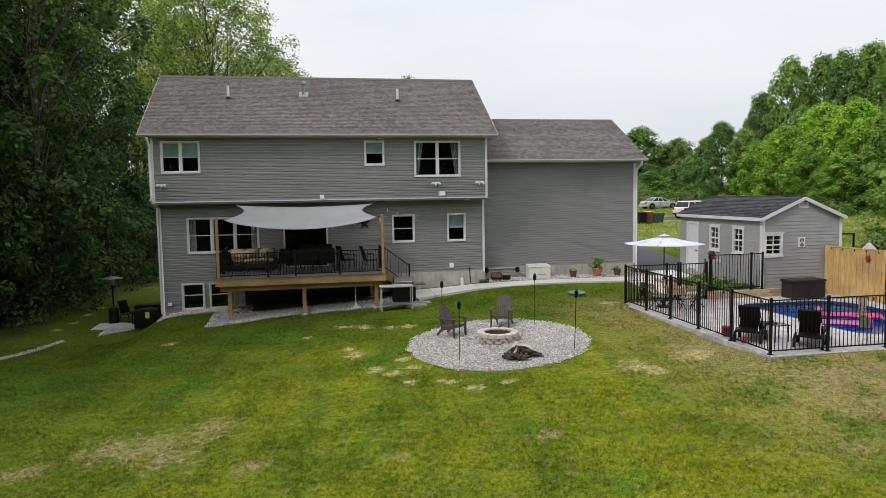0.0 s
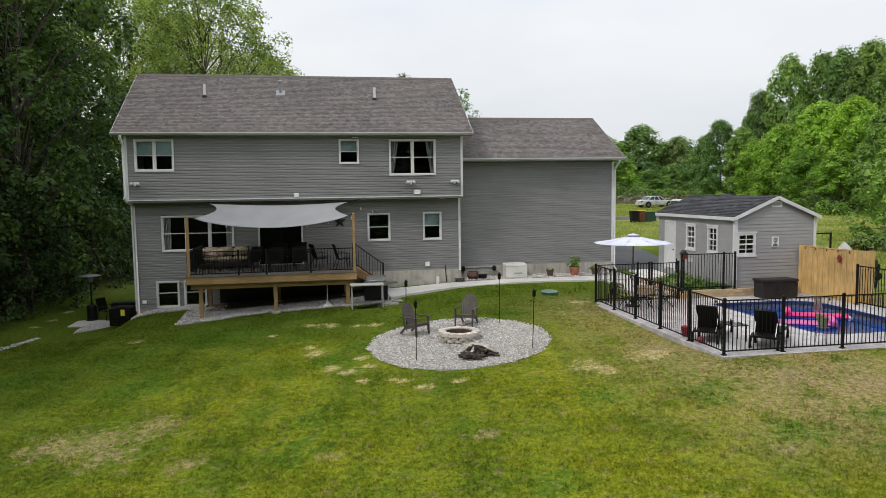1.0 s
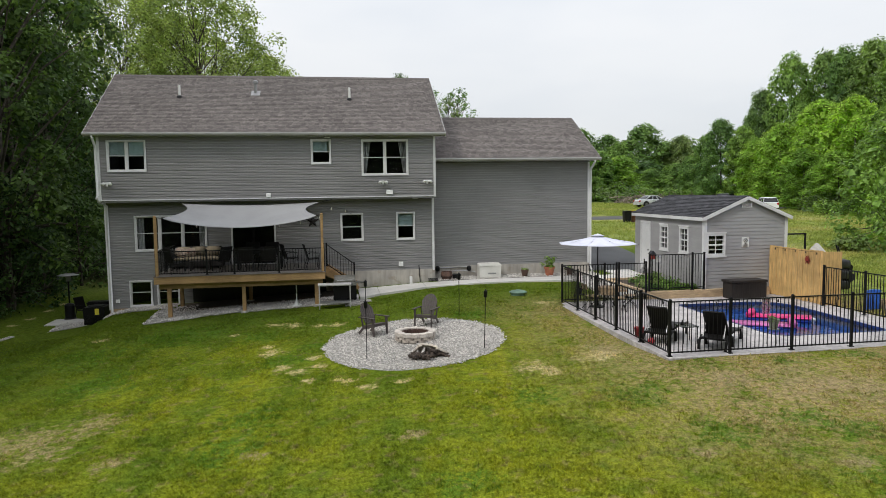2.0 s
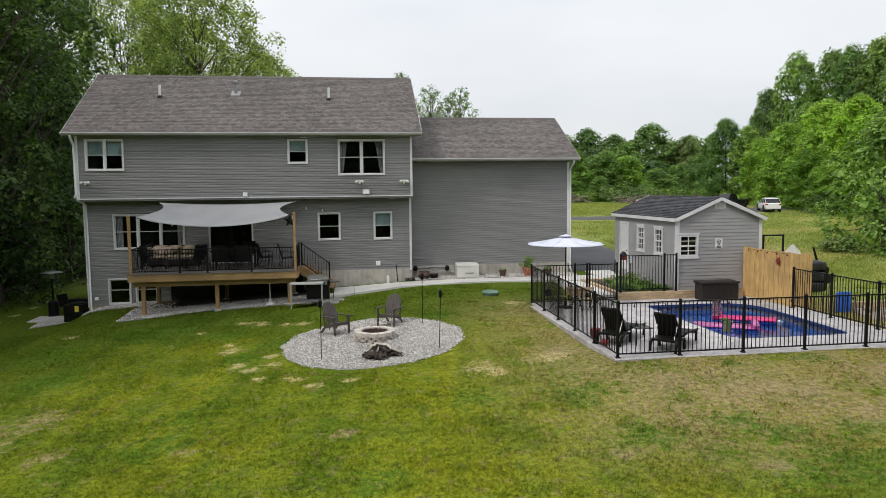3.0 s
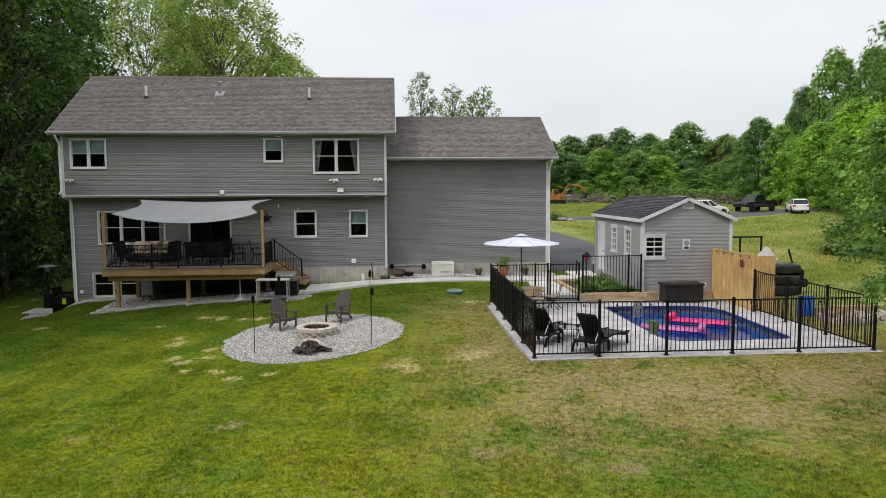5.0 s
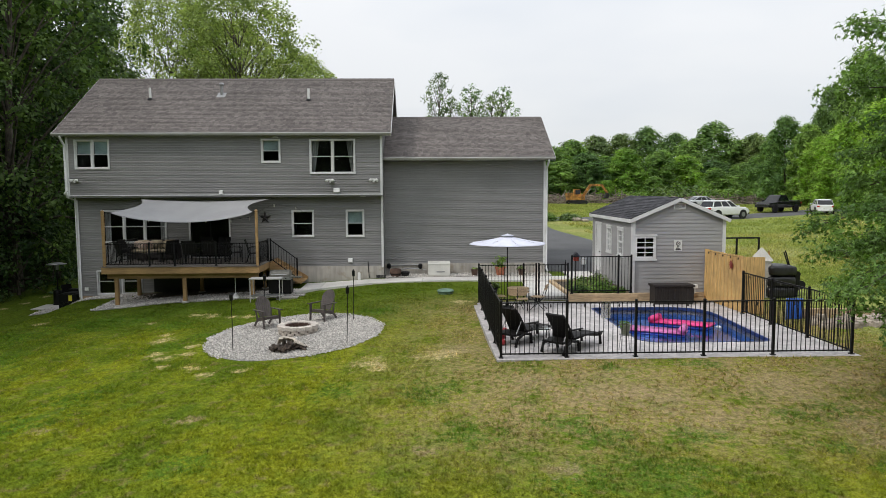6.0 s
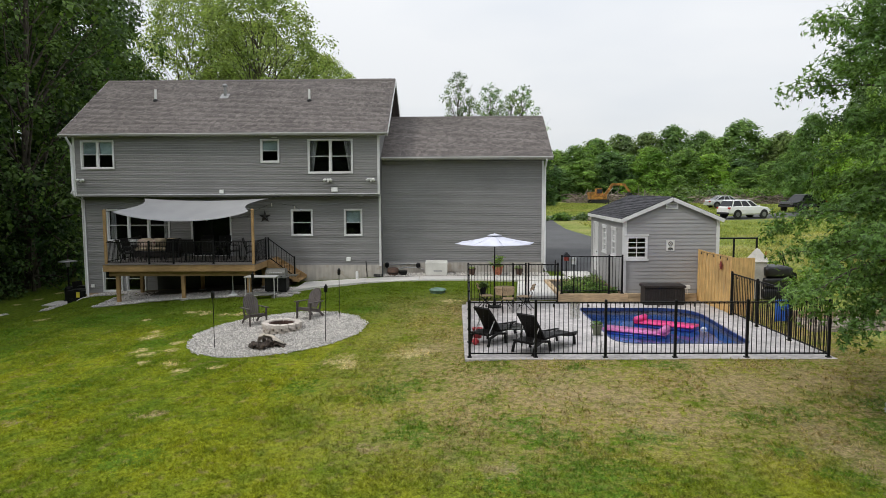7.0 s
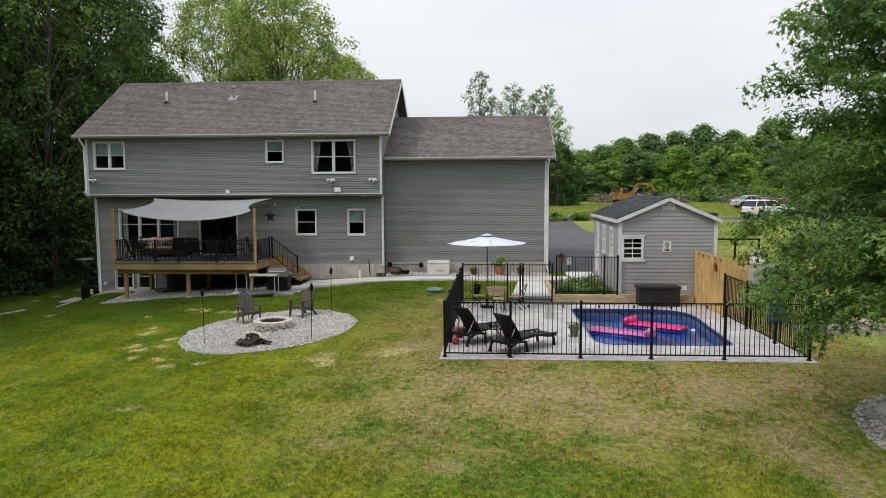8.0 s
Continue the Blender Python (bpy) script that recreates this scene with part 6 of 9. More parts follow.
# ---- deck furniture ----
def sling_chair(at):
    """Black metal patio chair with sling seat and back, facing -y in its own frame."""
    ch = thing("patio_chair", "black metal sling patio chair on the deck", "chair", "chairs round the deck table", at=at)
    for s in (-1, 1):
        bm = bmesh.new()
        tube(bm, [(s * 0.27, -0.26, 0.0), (s * 0.27, -0.24, 0.42), (s * 0.28, -0.26, 0.62), (s * 0.28, 0.10, 0.65), (s * 0.27, 0.22, 0.60)], 0.014, 6)
        part("arm", bm, M_BLACK, ch)
        bm = bmesh.new()
        tube(bm, [(s * 0.26, 0.30, 0.0), (s * 0.26, 0.16, 0.40), (s * 0.26, 0.34, 0.98)], 0.014, 6)
        part("leg", bm, M_BLACK, ch)
    bm = bmesh.new()
    hull8(bm, [(-0.26, -0.26, 0.40), (0.26, -0.26, 0.40), (0.26, 0.18, 0.37), (-0.26, 0.18, 0.37), (-0.26, -0.26, 0.425), (0.26, -0.26, 0.425), (0.26, 0.18, 0.395), (-0.26, 0.18, 0.395)])
    part("seat", bm, M_BLACKWICKER, ch)
    bm = bmesh.new()
    hull8(bm, [(-0.26, 0.16, 0.42), (0.26, 0.16, 0.42), (0.26, 0.19, 0.42), (-0.26, 0.19, 0.42), (-0.26, 0.32, 0.98), (0.26, 0.32, 0.98), (0.26, 0.35, 0.98), (-0.26, 0.35, 0.98)])
    part("backrest", bm, M_BLACKWICKER, ch)
    return ch


CHAIR = sling_chair(pose(-0.62, 27.65, DECK_Z, 0, 0, 180))
for x, y, turn in ((0.23, 27.65, 180), (0.98, 28.45, 110), (1.88, 28.0, 100), (-0.6, 29.4, 0), (0.2, 29.4, 0)):
    copy_thing(CHAIR, pose(x, y, DECK_Z, 0, 0, turn))
table = thing("patio_table", "dark rectangular patio dining table on the deck", "table")
bm = bmesh.new()
box(bm, -1.1, 0.72, 28.1, 29.0, DECK_Z + 0.70, DECK_Z + 0.725)
part("tabletop", bm, M_TABLEGLASS, table, "smoked glass top", bevel=0.006)
for y in (28.1, 29.0):
    bm = bmesh.new()
    box(bm, -1.13, 0.75, y - 0.03, y + 0.0, DECK_Z + 0.67, DECK_Z + 0.73)
    part("apron", bm, M_BLACK, table)
for x in (-1.02, 0.64):
    for y in (28.16, 28.94):
        bm = bmesh.new()
        box(bm, x - 0.025, x + 0.025, y - 0.025, y + 0.025, DECK_Z, DECK_Z + 0.70)
        part("leg", bm, M_BLACK, table)


def sofa():
    so = thing("outdoor_sofa", "dark wicker outdoor sofa with tan cushions on the deck", "sofa")
    bm = bmesh.new()
    box(bm, -3.72, -1.90, 29.15, 29.95, DECK_Z + 0.08, DECK_Z + 0.34)
    part("base", bm, M_BROWNWICKER, so, bevel=0.02)
    bm = bmesh.new()
    hull8(bm, [(-3.72, 29.78, DECK_Z + 0.34), (-1.90, 29.78, DECK_Z + 0.34), (-1.90, 29.95, DECK_Z + 0.34), (-3.72, 29.95, DECK_Z + 0.34),
               (-3.72, 29.86, DECK_Z + 0.80), (-1.90, 29.86, DECK_Z + 0.86), (-1.90, 29.98, DECK_Z + 0.86), (-3.72, 29.98, DECK_Z + 0.86)])
    part("back_frame", bm, M_BROWNWICKER, so)
    for k in range(3):
        x = -3.69 + 0.59 * k
        bm = bmesh.new()
        box(bm, x, x + 0.58, 29.12, 29.78, DECK_Z + 0.34, DECK_Z + 0.48)
        part("seat_cushion", bm, M_CUSHION, so, "tan seat cushion", bevel=0.04, smooth=True)
        bm = bmesh.new()
        hull8(bm, [(x, 29.62, DECK_Z + 0.48), (x + 0.58, 29.62, DECK_Z + 0.48), (x + 0.58, 29.78, DECK_Z + 0.48), (x, 29.78, DECK_Z + 0.48),
                   (x, 29.72, DECK_Z + 0.86), (x + 0.58, 29.72, DECK_Z + 0.86), (x + 0.58, 29.86, DECK_Z + 0.86), (x, 29.86, DECK_Z + 0.86)])
        part("back_cushion", bm, M_CUSHION, so, "tan back cushion", bevel=0.05, smooth=True)
    for s, x in ((0, -3.825), (1, -1.895)):
        bm = bmesh.new()
        box(bm, x, x + 0.10, 29.12, 29.95, DECK_Z + 0.04, DECK_Z + 0.62)
        part("armrest", bm, M_BROWNWICKER, so, bevel=0.02)
    for x in (-3.67, -1.95):
        for y in (29.2, 29.9):
            bm = bmesh.new()
            box(bm, x - 0.03, x + 0.03, y - 0.03, y + 0.03, DECK_Z, DECK_Z + 0.08)
            part("leg", bm, M_BLACK, so)


sofa()


for x, y, turn in ((-3.42, 28.25, 80), (-3.3, 27.5, 130), (-1.62, 28.0, 225)):
    tagged(copy_thing(CHAIR, pose(x, y, DECK_Z, 0, 0, turn)), group="deck lounge chairs")
for x, y, z, t in ((-3.5, 29.50, 2.62, 20), (-3.05, 29.47, 2.60, -12), (-3.28, 29.35, 2.58, 4)):
    bm = bmesh.new()
    box(bm, -0.2, 0.2, -0.06, 0.06, -0.17, 0.17)
    ob = solo("pillow", bm, M_REDCLOTH, "red and cream patterned throw pillow on the deck seating", "pillow", "pillows", smooth=True, bevel=0.055)
    ob.matrix_basis = pose(x, y, z + 0.05, -18, 0, t)
coffee = thing("coffee_table", "low dark wicker table between the deck seats", "table")
bm = bmesh.new()
box(bm, -2.95, -2.15, 28.35, 28.85, DECK_Z + 0.34, DECK_Z + 0.38)
part("tabletop", bm, M_BROWNWICKER, coffee, bevel=0.008)
for x in (-2.9, -2.2):
    for y in (28.4, 28.8):
        bm = bmesh.new()
        box(bm, x - 0.03, x + 0.03, y - 0.03, y + 0.03, DECK_Z, DECK_Z + 0.34)
        part("leg", bm, M_BROWNWICKER, coffee)

# ---- grill, work table and stand beside the deck ----
bench = thing("work_table", "stainless steel work table with a low shelf beside the deck", "table")
tz = gz(2.75, 26.3) + 0.92
bm = bmesh.new()
box(bm, 2.12, 3.38, 26.05, 26.65, tz - 0.04, tz)
part("tabletop", bm, M_GUTTER, bench, bevel=0.006)
bm = bmesh.new()
box(bm, 2.18, 3.32, 26.1, 26.6, tz - 0.72, tz - 0.69)
part("shelf", bm, M_GREYMETAL, bench)
for x in (2.17, 3.33):
    for y in (26.09, 26.61):
        bm = bmesh.new()
        tube(bm, [(x, y, tz - 0.95), (x, y, tz - 0.04)], 0.02, 8)
        part("leg", bm, M_GUTTER, bench)
grill = thing("gas_grill", "black gas grill with rounded lid and steel trim", "grill")
gx, gy2 = 3.15, 27.25
gzz = gz(gx, gy2) + 0.03
bm = bmesh.new()
box(bm, gx - 0.45, gx + 0.45, gy2 - 0.27, gy2 + 0.27, gzz + 0.10, gzz + 0.66)
part("cabinet", bm, M_BLACK, grill, bevel=0.01)
bm = bmesh.new()
prof = [(math.cos(a * math.pi / 8) * 0.30, math.sin(a * math.pi / 8) * 0.30) for a in range(9)]
sweep(bm, prof, [[(x, gy2 + a, gzz + 0.79 + b * 0.85) for a, b in prof] for x in (gx - 0.40, gx + 0.40)])
lid = part("lid", bm, M_GRILL, grill, "domed grey lid")
bm = bmesh.new()
tube(bm, [(gx - 0.3, gy2 - 0.34, gzz + 0.88), (gx + 0.3, gy2 - 0.34, gzz + 0.88)], 0.014, 8)
part("handle", bm, M_STEEL, lid)
bm = bmesh.new()
box(bm, gx - 0.46, gx + 0.46, gy2 - 0.33, gy2 + 0.28, gzz + 0.66, gzz + 0.785)
part("control_panel", bm, M_GREYMETAL, grill, "steel control panel", bevel=0.008)
for k in range(4):
    bm = bmesh.new()
    tube(bm, [(gx - 0.27 + 0.18 * k, gy2 - 0.33, gzz + 0.72), (gx - 0.27 + 0.18 * k, gy2 - 0.37, gzz + 0.72)], 0.026, 10)
    part("knob", bm, M_BLACK, grill)
bm = bmesh.new()
box(bm, gx + 0.47, gx + 0.85, gy2 - 0.24, gy2 + 0.24, gzz + 0.72, gzz + 0.76)
part("side_shelf", bm, M_GRILL, grill, bevel=0.006)
for x in (gx - 0.38, gx + 0.38):
    bm = bmesh.new()
    tube(bm, [(x - 0.03, gy2, gzz + 0.06), (x + 0.03, gy2, gzz + 0.06)], 0.07, 12)
    part("wheel", bm, M_TYRE, grill)
stand = thing("umbrella_stand", "white umbrella stand with a thin pole under the deck", "umbrella stand")
ux, uy = 1.26, 27.33
uz = gz(ux, uy) + 0.03
bm = bmesh.new()
lathe(bm, [(0.22, uz), (0.22, uz + 0.03), (0.08, uz + 0.10), (0.03, uz + 0.22)], (ux, uy, 0), 18)
part("base", bm, M_WHITEPLASTIC, stand, smooth=True)
bm = bmesh.new()
tube(bm, [(ux, uy, uz + 0.2), (ux, uy, uz + 0.85)], 0.02, 8)
part("pole", bm, M_WHITEPLASTIC, stand)

# ---- fire pit ----
def wedge_block(r0, r1, half, h, mat, bulge=0.0, bevel=0.014):
    """One block of a ring; its outer face bows out by bulge."""
    ring = [(r0 * math.cos(a), r0 * math.sin(a)) for a in (half, -half)]
    for k in range(5):
        a = half * (k / 2 - 1)
        r = r1 + bulge * math.cos(a / half * math.pi / 2)
        ring.append((r * math.cos(a), r * math.sin(a)))
    bm = bmesh.new()
    slab(bm, ring, 0, h)
    return finish(bm, "block", mat, bevel=bevel)


pit = thing("fire_pit", "round fire pit of stacked tan and grey stone blocks", "fire pit")
pz = gz(*PIT) + 0.02
n = 14
B1 = wedge_block(0.42, 0.590, math.pi / n * 0.88, 0.074, M_STONE, 0.018, 0.008)
B2 = wedge_block(0.415, 0.600, math.pi / n * 0.985, 0.115, M_CAPSTONE, 0.036, 0.012)
LINING = wedge_block(0.37, 0.413, math.pi / n * 0.97, 0.235, M_CHAR)
for course in range(2):
    for k in range(n):
        shared("block", B1, pit, pose(*PIT, pz + 0.076 * course, 0, 0, (k + 0.5 * (course % 2)) * 360 / n))
for k in range(n):
    shared("cap_block", B2, pit, pose(*PIT, pz + 0.153, 0, 0, (k + 0.25) * 360 / n))
    shared("fire_brick", LINING, pit, pose(*PIT, pz, 0, 0, (k + 0.25) * 360 / n))
bm = bmesh.new()
lathe(bm, [(0.40, pz - 0.02), (0.40, pz + 0.03), (0.2, pz + 0.05)], (*PIT, 0), 20)
part("ash", bm, M_SOIL, pit, "dark ash bed")

r1 = random.Random(11)
wood = thing("firewood_pile", "small heap of charred logs and split boards on the gravel", "firewood")
wz = gz(5.2, 18.1) + 0.03
for k in range(64):
    a, d = r1.random() * math.tau, 0.34 * math.sqrt(r1.random())
    z = wz + 0.04 + 0.20 * (1 - d / 0.36) * r1.random()
    c = Vector((5.2 + 1.45 * d * math.cos(a), 18.08 + 0.8 * d * math.sin(a), z))
    dirv = Vector((r1.uniform(-1, 1), r1.uniform(-1, 1), r1.uniform(-0.45, 0.45))).normalized() * r1.uniform(0.06, 0.17)
    bm = bmesh.new()
    w = r1.uniform(0.02, 0.042)
    tube(bm, [c - dirv, c + dirv * 0.2 + Vector((0, 0, 0.012)), c + dirv], [w, w * 1.15, w * 0.8], 6)
    part("log", bm, M_LOG, wood)
for x, y, t, tilt, w in ((4.90, 18.40, 30, 38, 0.07), (5.02, 18.44, 14, 48, 0.08), (5.20, 18.42, -6, 44, 0.075), (5.38, 18.38, -24, 40, 0.085), (5.52, 18.28, -38, 34, 0.07), (5.62, 18.08, -65, 28, 0.06)):
    bm = bmesh.new()
    hull8(bm, [(-w, -0.20, -0.03), (w, -0.20, -0.03), (w * 0.8, 0.16, -0.02), (-w * 0.5, 0.16, -0.02), (-w * 0.7, -0.20, 0.03), (w * 0.5, -0.20, 0.02), (w * 0.3, 0.15, 0.015), (-w * 0.3, 0.15, 0.02)])
    ob = part("split_board", bm, M_LOGPALE, wood, "pale split board", bevel=0.006)
    ob.matrix_basis = pose(x, y, wz + 0.16, -tilt, 0, t)
    ob.scale = (1.0, 1.25, 1.2)


# ---- adirondack chairs ----
def adirondack(at):
    ch = thing("adirondack_chair", "weathered brown resin adirondack chair on the gravel", "chair", "chairs round the fire pit", at=at)
    slats, rows = 7, 8

    def edge(fr, f):
        top = 0.70 + 0.31 * math.sqrt(max(0.0, 1 - (0.985 * fr) ** 2))
        z = 0.34 + (top - 0.34) * f
        half = 0.215 + 0.085 * math.sin(min(1.0, (z - 0.34) / 0.46) * math.pi / 2)
        return fr * half, 0.20 + 0.45 * (z - 0.34) - 0.05 * fr * fr, z

    for k in range(slats):
        fa, fb = (2 * k / slats - 1) + 0.022, (2 * (k + 1) / slats - 1) - 0.022
        bm = bmesh.new()
        ring = []
        for j in range(rows + 1):
            (xa, ya, za), (xm, ym, zm), (xb, yb, zb) = edge(fa, j / rows), edge((fa + fb) / 2, j / rows), edge(fb, j / rows)
            ring.append([(xa, ya, za), (xm, ym - 0.008, zm), (xb, yb, zb), (xb, yb + 0.022, zb), (xa, ya + 0.022, za)])
        sweep(bm, ring[0], ring)
        part("back_slat", bm, M_RESIN, ch)
    for k in range(5):
        y = -0.30 + 0.115 * k
        z = 0.40 - 0.022 * k
        bm = bmesh.new()
        box(bm, -0.27, 0.27, y, y + 0.105, z - 0.022, z)
        part("seat_slat", bm, M_RESIN, ch, bevel=0.006)
    bm = bmesh.new()
    box(bm, -0.28, 0.28, -0.325, -0.302, 0.31, 0.40)
    part("seat_front", bm, M_RESIN, ch, bevel=0.006)
    for s in (-1, 1):
        bm = bmesh.new()
        hull8(bm, [(s * 0.36 - 0.06, -0.42, 0.585), (s * 0.36 + 0.06, -0.42, 0.585), (s * 0.36 + 0.04, 0.40, 0.565), (s * 0.36 - 0.04, 0.40, 0.565),
                   (s * 0.36 - 0.06, -0.42, 0.615), (s * 0.36 + 0.06, -0.42, 0.615), (s * 0.36 + 0.04, 0.40, 0.595), (s * 0.36 - 0.04, 0.40, 0.595)])
        part("armrest", bm, M_RESIN, ch, bevel=0.01)
        bm = bmesh.new()
        hull8(bm, [(s * 0.33 - 0.02, -0.38, 0), (s * 0.33 + 0.02, -0.38, 0), (s * 0.33 + 0.02, -0.30, 0), (s * 0.33 - 0.02, -0.30, 0),
                   (s * 0.33 - 0.02, -0.36, 0.585), (s * 0.33 + 0.02, -0.36, 0.585), (s * 0.33 + 0.02, -0.24, 0.585), (s * 0.33 - 0.02, -0.24, 0.585)])
        part("front_leg", bm, M_RESIN, ch, bevel=0.006)
        bm = bmesh.new()
        beam(bm, (s * 0.29, -0.30, 0.35), (s * 0.29, 0.20, 0.24), 0.03, 0.10)
        beam(bm, (s * 0.29, 0.16, 0.30), (s * 0.29, 0.47, 0.02), 0.032, 0.08)
        part("back_leg", bm, M_RESIN, ch)
        bm = bmesh.new()
        beam(bm, (s * 0.31, 0.30, 0.57), (s * 0.29, 0.24, 0.24), 0.028, 0.06)
        part("arm_bracket", bm, M_RESIN, ch)
    bm = bmesh.new()
    box(bm, -0.30, 0.30, 0.33, 0.36, 0.60, 0.66)
    part("back_brace", bm, M_RESIN, ch)
    return ch


ADIR = adirondack(pose(5.66, 21.78, gz(5.66, 21.78) + 0.04, 0, 0, -30))
ADIR.scale = (0.88, 0.88, 0.96)
copy_thing(ADIR, pose(3.92, 21.32, gz(3.92, 21.32) + 0.04, 0, 0, 40))


# ---- garden torches ----
def torch(at, h):
    t = thing("garden_torch", "slim black garden torch staked in the ground", "garden torch", "torches round the fire pit", at=at)
    bm = bmesh.new()
    tube(bm, [(0, 0, -0.1), (0.006, 0, h * 0.5), (0, 0, h - 0.2)], 0.011, 8)
    part("pole", bm, M_BLACK, t)
    bm = bmesh.new()
    lathe(bm, [(0.02, h - 0.22), (0.05, h - 0.19), (0.052, h - 0.05), (0.058, h - 0.04), (0.03, h - 0.02), (0.022, h), (0.018, h + 0.02)], (0, 0, 0), 14)
    part("lamp_body", bm, M_BLACK, t, smooth=True)
    return t


T0 = torch(pose(3.55, 18.5, gz(3.55, 18.5)), 1.68)
for x, y, turn, tilt in ((6.83, 18.42, 40, 1.5), (6.70, 21.58, 10, -1), (3.70, 21.9, 90, 0.5)):
    copy_thing(T0, pose(x, y, gz(x, y), tilt, 0.8, turn))

# ---- septic riser lid in the lawn ----
lid_t = thing("septic_lid", "green plastic riser lid set in the lawn", "riser lid")
lz = gz(9.9, 26.0)
bm = bmesh.new()
lathe(bm, [(0.29, lz - 0.1), (0.29, lz + 0.07), (0.27, lz + 0.09)], (9.9, 26.0, 0), 28)
part("riser", bm, M_GREEN_LID, lid_t)
bm = bmesh.new()
lathe(bm, [(0.35, lz + 0.091), (0.35, lz + 0.12), (0.29, lz + 0.16), (0.10, lz + 0.20)], (9.9, 26.0, 0), 28)
part("cover", bm, M_GREEN_LID, lid_t, "pale green domed cover", smooth=True)

# ---- generator ----
gen = thing("generator", "cream standby generator on a pad beside the garage wall", "generator")
gw, gd, gh = (9.24, 10.24), (30.06, 30.58), gz(9.7, 30.3) + 0.02
bm = bmesh.new()
box(bm, gw[0] - 0.08, gw[1] + 0.08, gd[0] - 0.06, gd[1] + 0.06, gh - 0.1, gh + 0.05)
part("pad", bm, M_CONCRETE, gen, "concrete pad")
bm = bmesh.new()
box(bm, gw[0], gw[1], gd[0], gd[1], gh + 0.05, gh + 0.56)
part("body", bm, M_GENERATOR, gen, bevel=0.015)
bm = bmesh.new()
hull8(bm, [(gw[0] - 0.02, gd[0] - 0.02, gh + 0.56), (gw[1] + 0.02, gd[0] - 0.02, gh + 0.56), (gw[1] + 0.02, gd[1] + 0.02, gh + 0.56), (gw[0] - 0.02, gd[1] + 0.02, gh + 0.56),
           (gw[0], gd[0], gh + 0.62), (gw[1], gd[0], gh + 0.62), (gw[1], gd[1], gh + 0.68), (gw[0], gd[1], gh + 0.68)])
part("lid", bm, M_GENERATOR, gen, bevel=0.012)
bm = bmesh.new()
box(bm, 9.62, 10.0, gd[0] - 0.006, gd[0], gh + 0.20, gh + 0.26)
part("badge", bm, M_GREYMETAL, gen, "grey name badge")


# ---- pots along the garage ----
def pot(x, y, r, h, mat, label, plant_n, leaf_mat, plant_h, z=None):
    p = thing("plant_pot", label, "plant pot", "pots along the garage wall")
    z = gz(x, y) + 0.04 if z is None else z
    bm = bmesh.new()
    lathe(bm, [(r * 0.68, z), (r * 0.95, z + h * 0.82), (r * 1.06, z + h * 0.83), (r * 1.06, z + h), (r * 0.93, z + h), (r * 0.9, z + h * 0.86)], (x, y, 0), 20)
    part("pot", bm, mat, p, smooth=False)
    bm = bmesh.new()
    lathe(bm, [(r * 0.9, z + h * 0.80), (r * 0.9, z + h * 0.88)], (x, y, 0), 16)
    part("soil", bm, M_SOIL, p)
    if plant_n:
        rr = np.random.default_rng(int(x * 100))
        c = [(x + rr.normal(scale=r * 0.55), y + rr.normal(scale=r * 0.55), z + h + plant_h * rr.random()) for _ in range(plant_n)]
        part("plant", leaf_cloud("plant", c, [0.10] * plant_n, 14, 0.09, leaf_mat, rr), leaf_mat, p)
        bm = bmesh.new()
        for q in c[::2]:
            tube(bm, [(x, y, z + h * 0.85), q], 0.005, 4)
        part("stem", bm, M_BARK, p)
    return p


pot(11.37, 30.18, 0.17, 0.30, M_BROWNPOT, "dark brown plant pot with sparse shoots", 4, L_PALE, 0.06)
pot(12.55, 30.20, 0.24, 0.40, M_TERRACOTTA, "large terracotta pot with a leafy shrub", 26, L_SHRUB, 0.55)
pot(13.52, 30.15, 0.17, 0.30, M_BROWNPOT, "dark brown plant pot with a low plant", 7, L_PALE, 0.08)
basket = thing("basket", "brown barrel planter beside the downspout", "planter")
bz = gz(7.75, 30.25) + 0.05
bm = bmesh.new()
lathe(bm, [(0.20, bz), (0.27, bz + 0.17), (0.24, bz + 0.34), (0.20, bz + 0.34), (0.2, bz + 0.3)], (7.75, 30.2, 0), 18)
part("barrel", bm, M_BROWNPOT, basket, "brown staved barrel")
bm = bmesh.new()
lathe(bm, [(0.265, bz + 0.10), (0.275, bz + 0.13)], (7.75, 30.2, 0), 18)
part("hoop", bm, M_BLACK, basket)
tub = thing("bucket", "dark blue-grey bucket by the garage wall", "bucket")
bm = bmesh.new()
lathe(bm, [(0.16, bz), (0.21, bz + 0.2), (0.23, bz + 0.2), (0.19, bz + 0.19)], (8.2, 30.2, 0), 16)
part("body", bm, M_BLACK, tub)
hose = thing("garden_hose", "coiled dark garden hose against the foundation", "hose")
bm = bmesh.new()
tube(bm, [(7.1 + 0.22 * math.cos(k * 0.5), 29.98 + 0.16 * math.sin(k * 0.5), gz(7.1, 30) + 0.03 + 0.004 * k) for k in range(38)], 0.014, 6)
part("coil", bm, M_TYRE, hose)
bm = bmesh.new()
box(bm, 6.05, 6.17, 29.95, 30.07, gz(6, 30), gz(6, 30) + 0.36)
vent_post = solo("vent_stub", bm, M_WHITEPLASTIC, "short white plastic vent pipe by the foundation", "vent pipe", bevel=0.02)


# ---- side corner: air conditioner, patio heater, table ----
ac_z = -0.68
pad = solo("equipment_pad", (lambda b: (box(b, -9.95, -8.0, 32.3, 34.2, ac_z - 0.15, ac_z + 0.05), b)[1])(bmesh.new()), M_WALKWAY, "pale concrete pad beside the house corner", "concrete pad")
ac = thing("air_conditioner", "black outdoor air conditioner with yellow energy label", "air conditioner")
bm = bmesh.new()
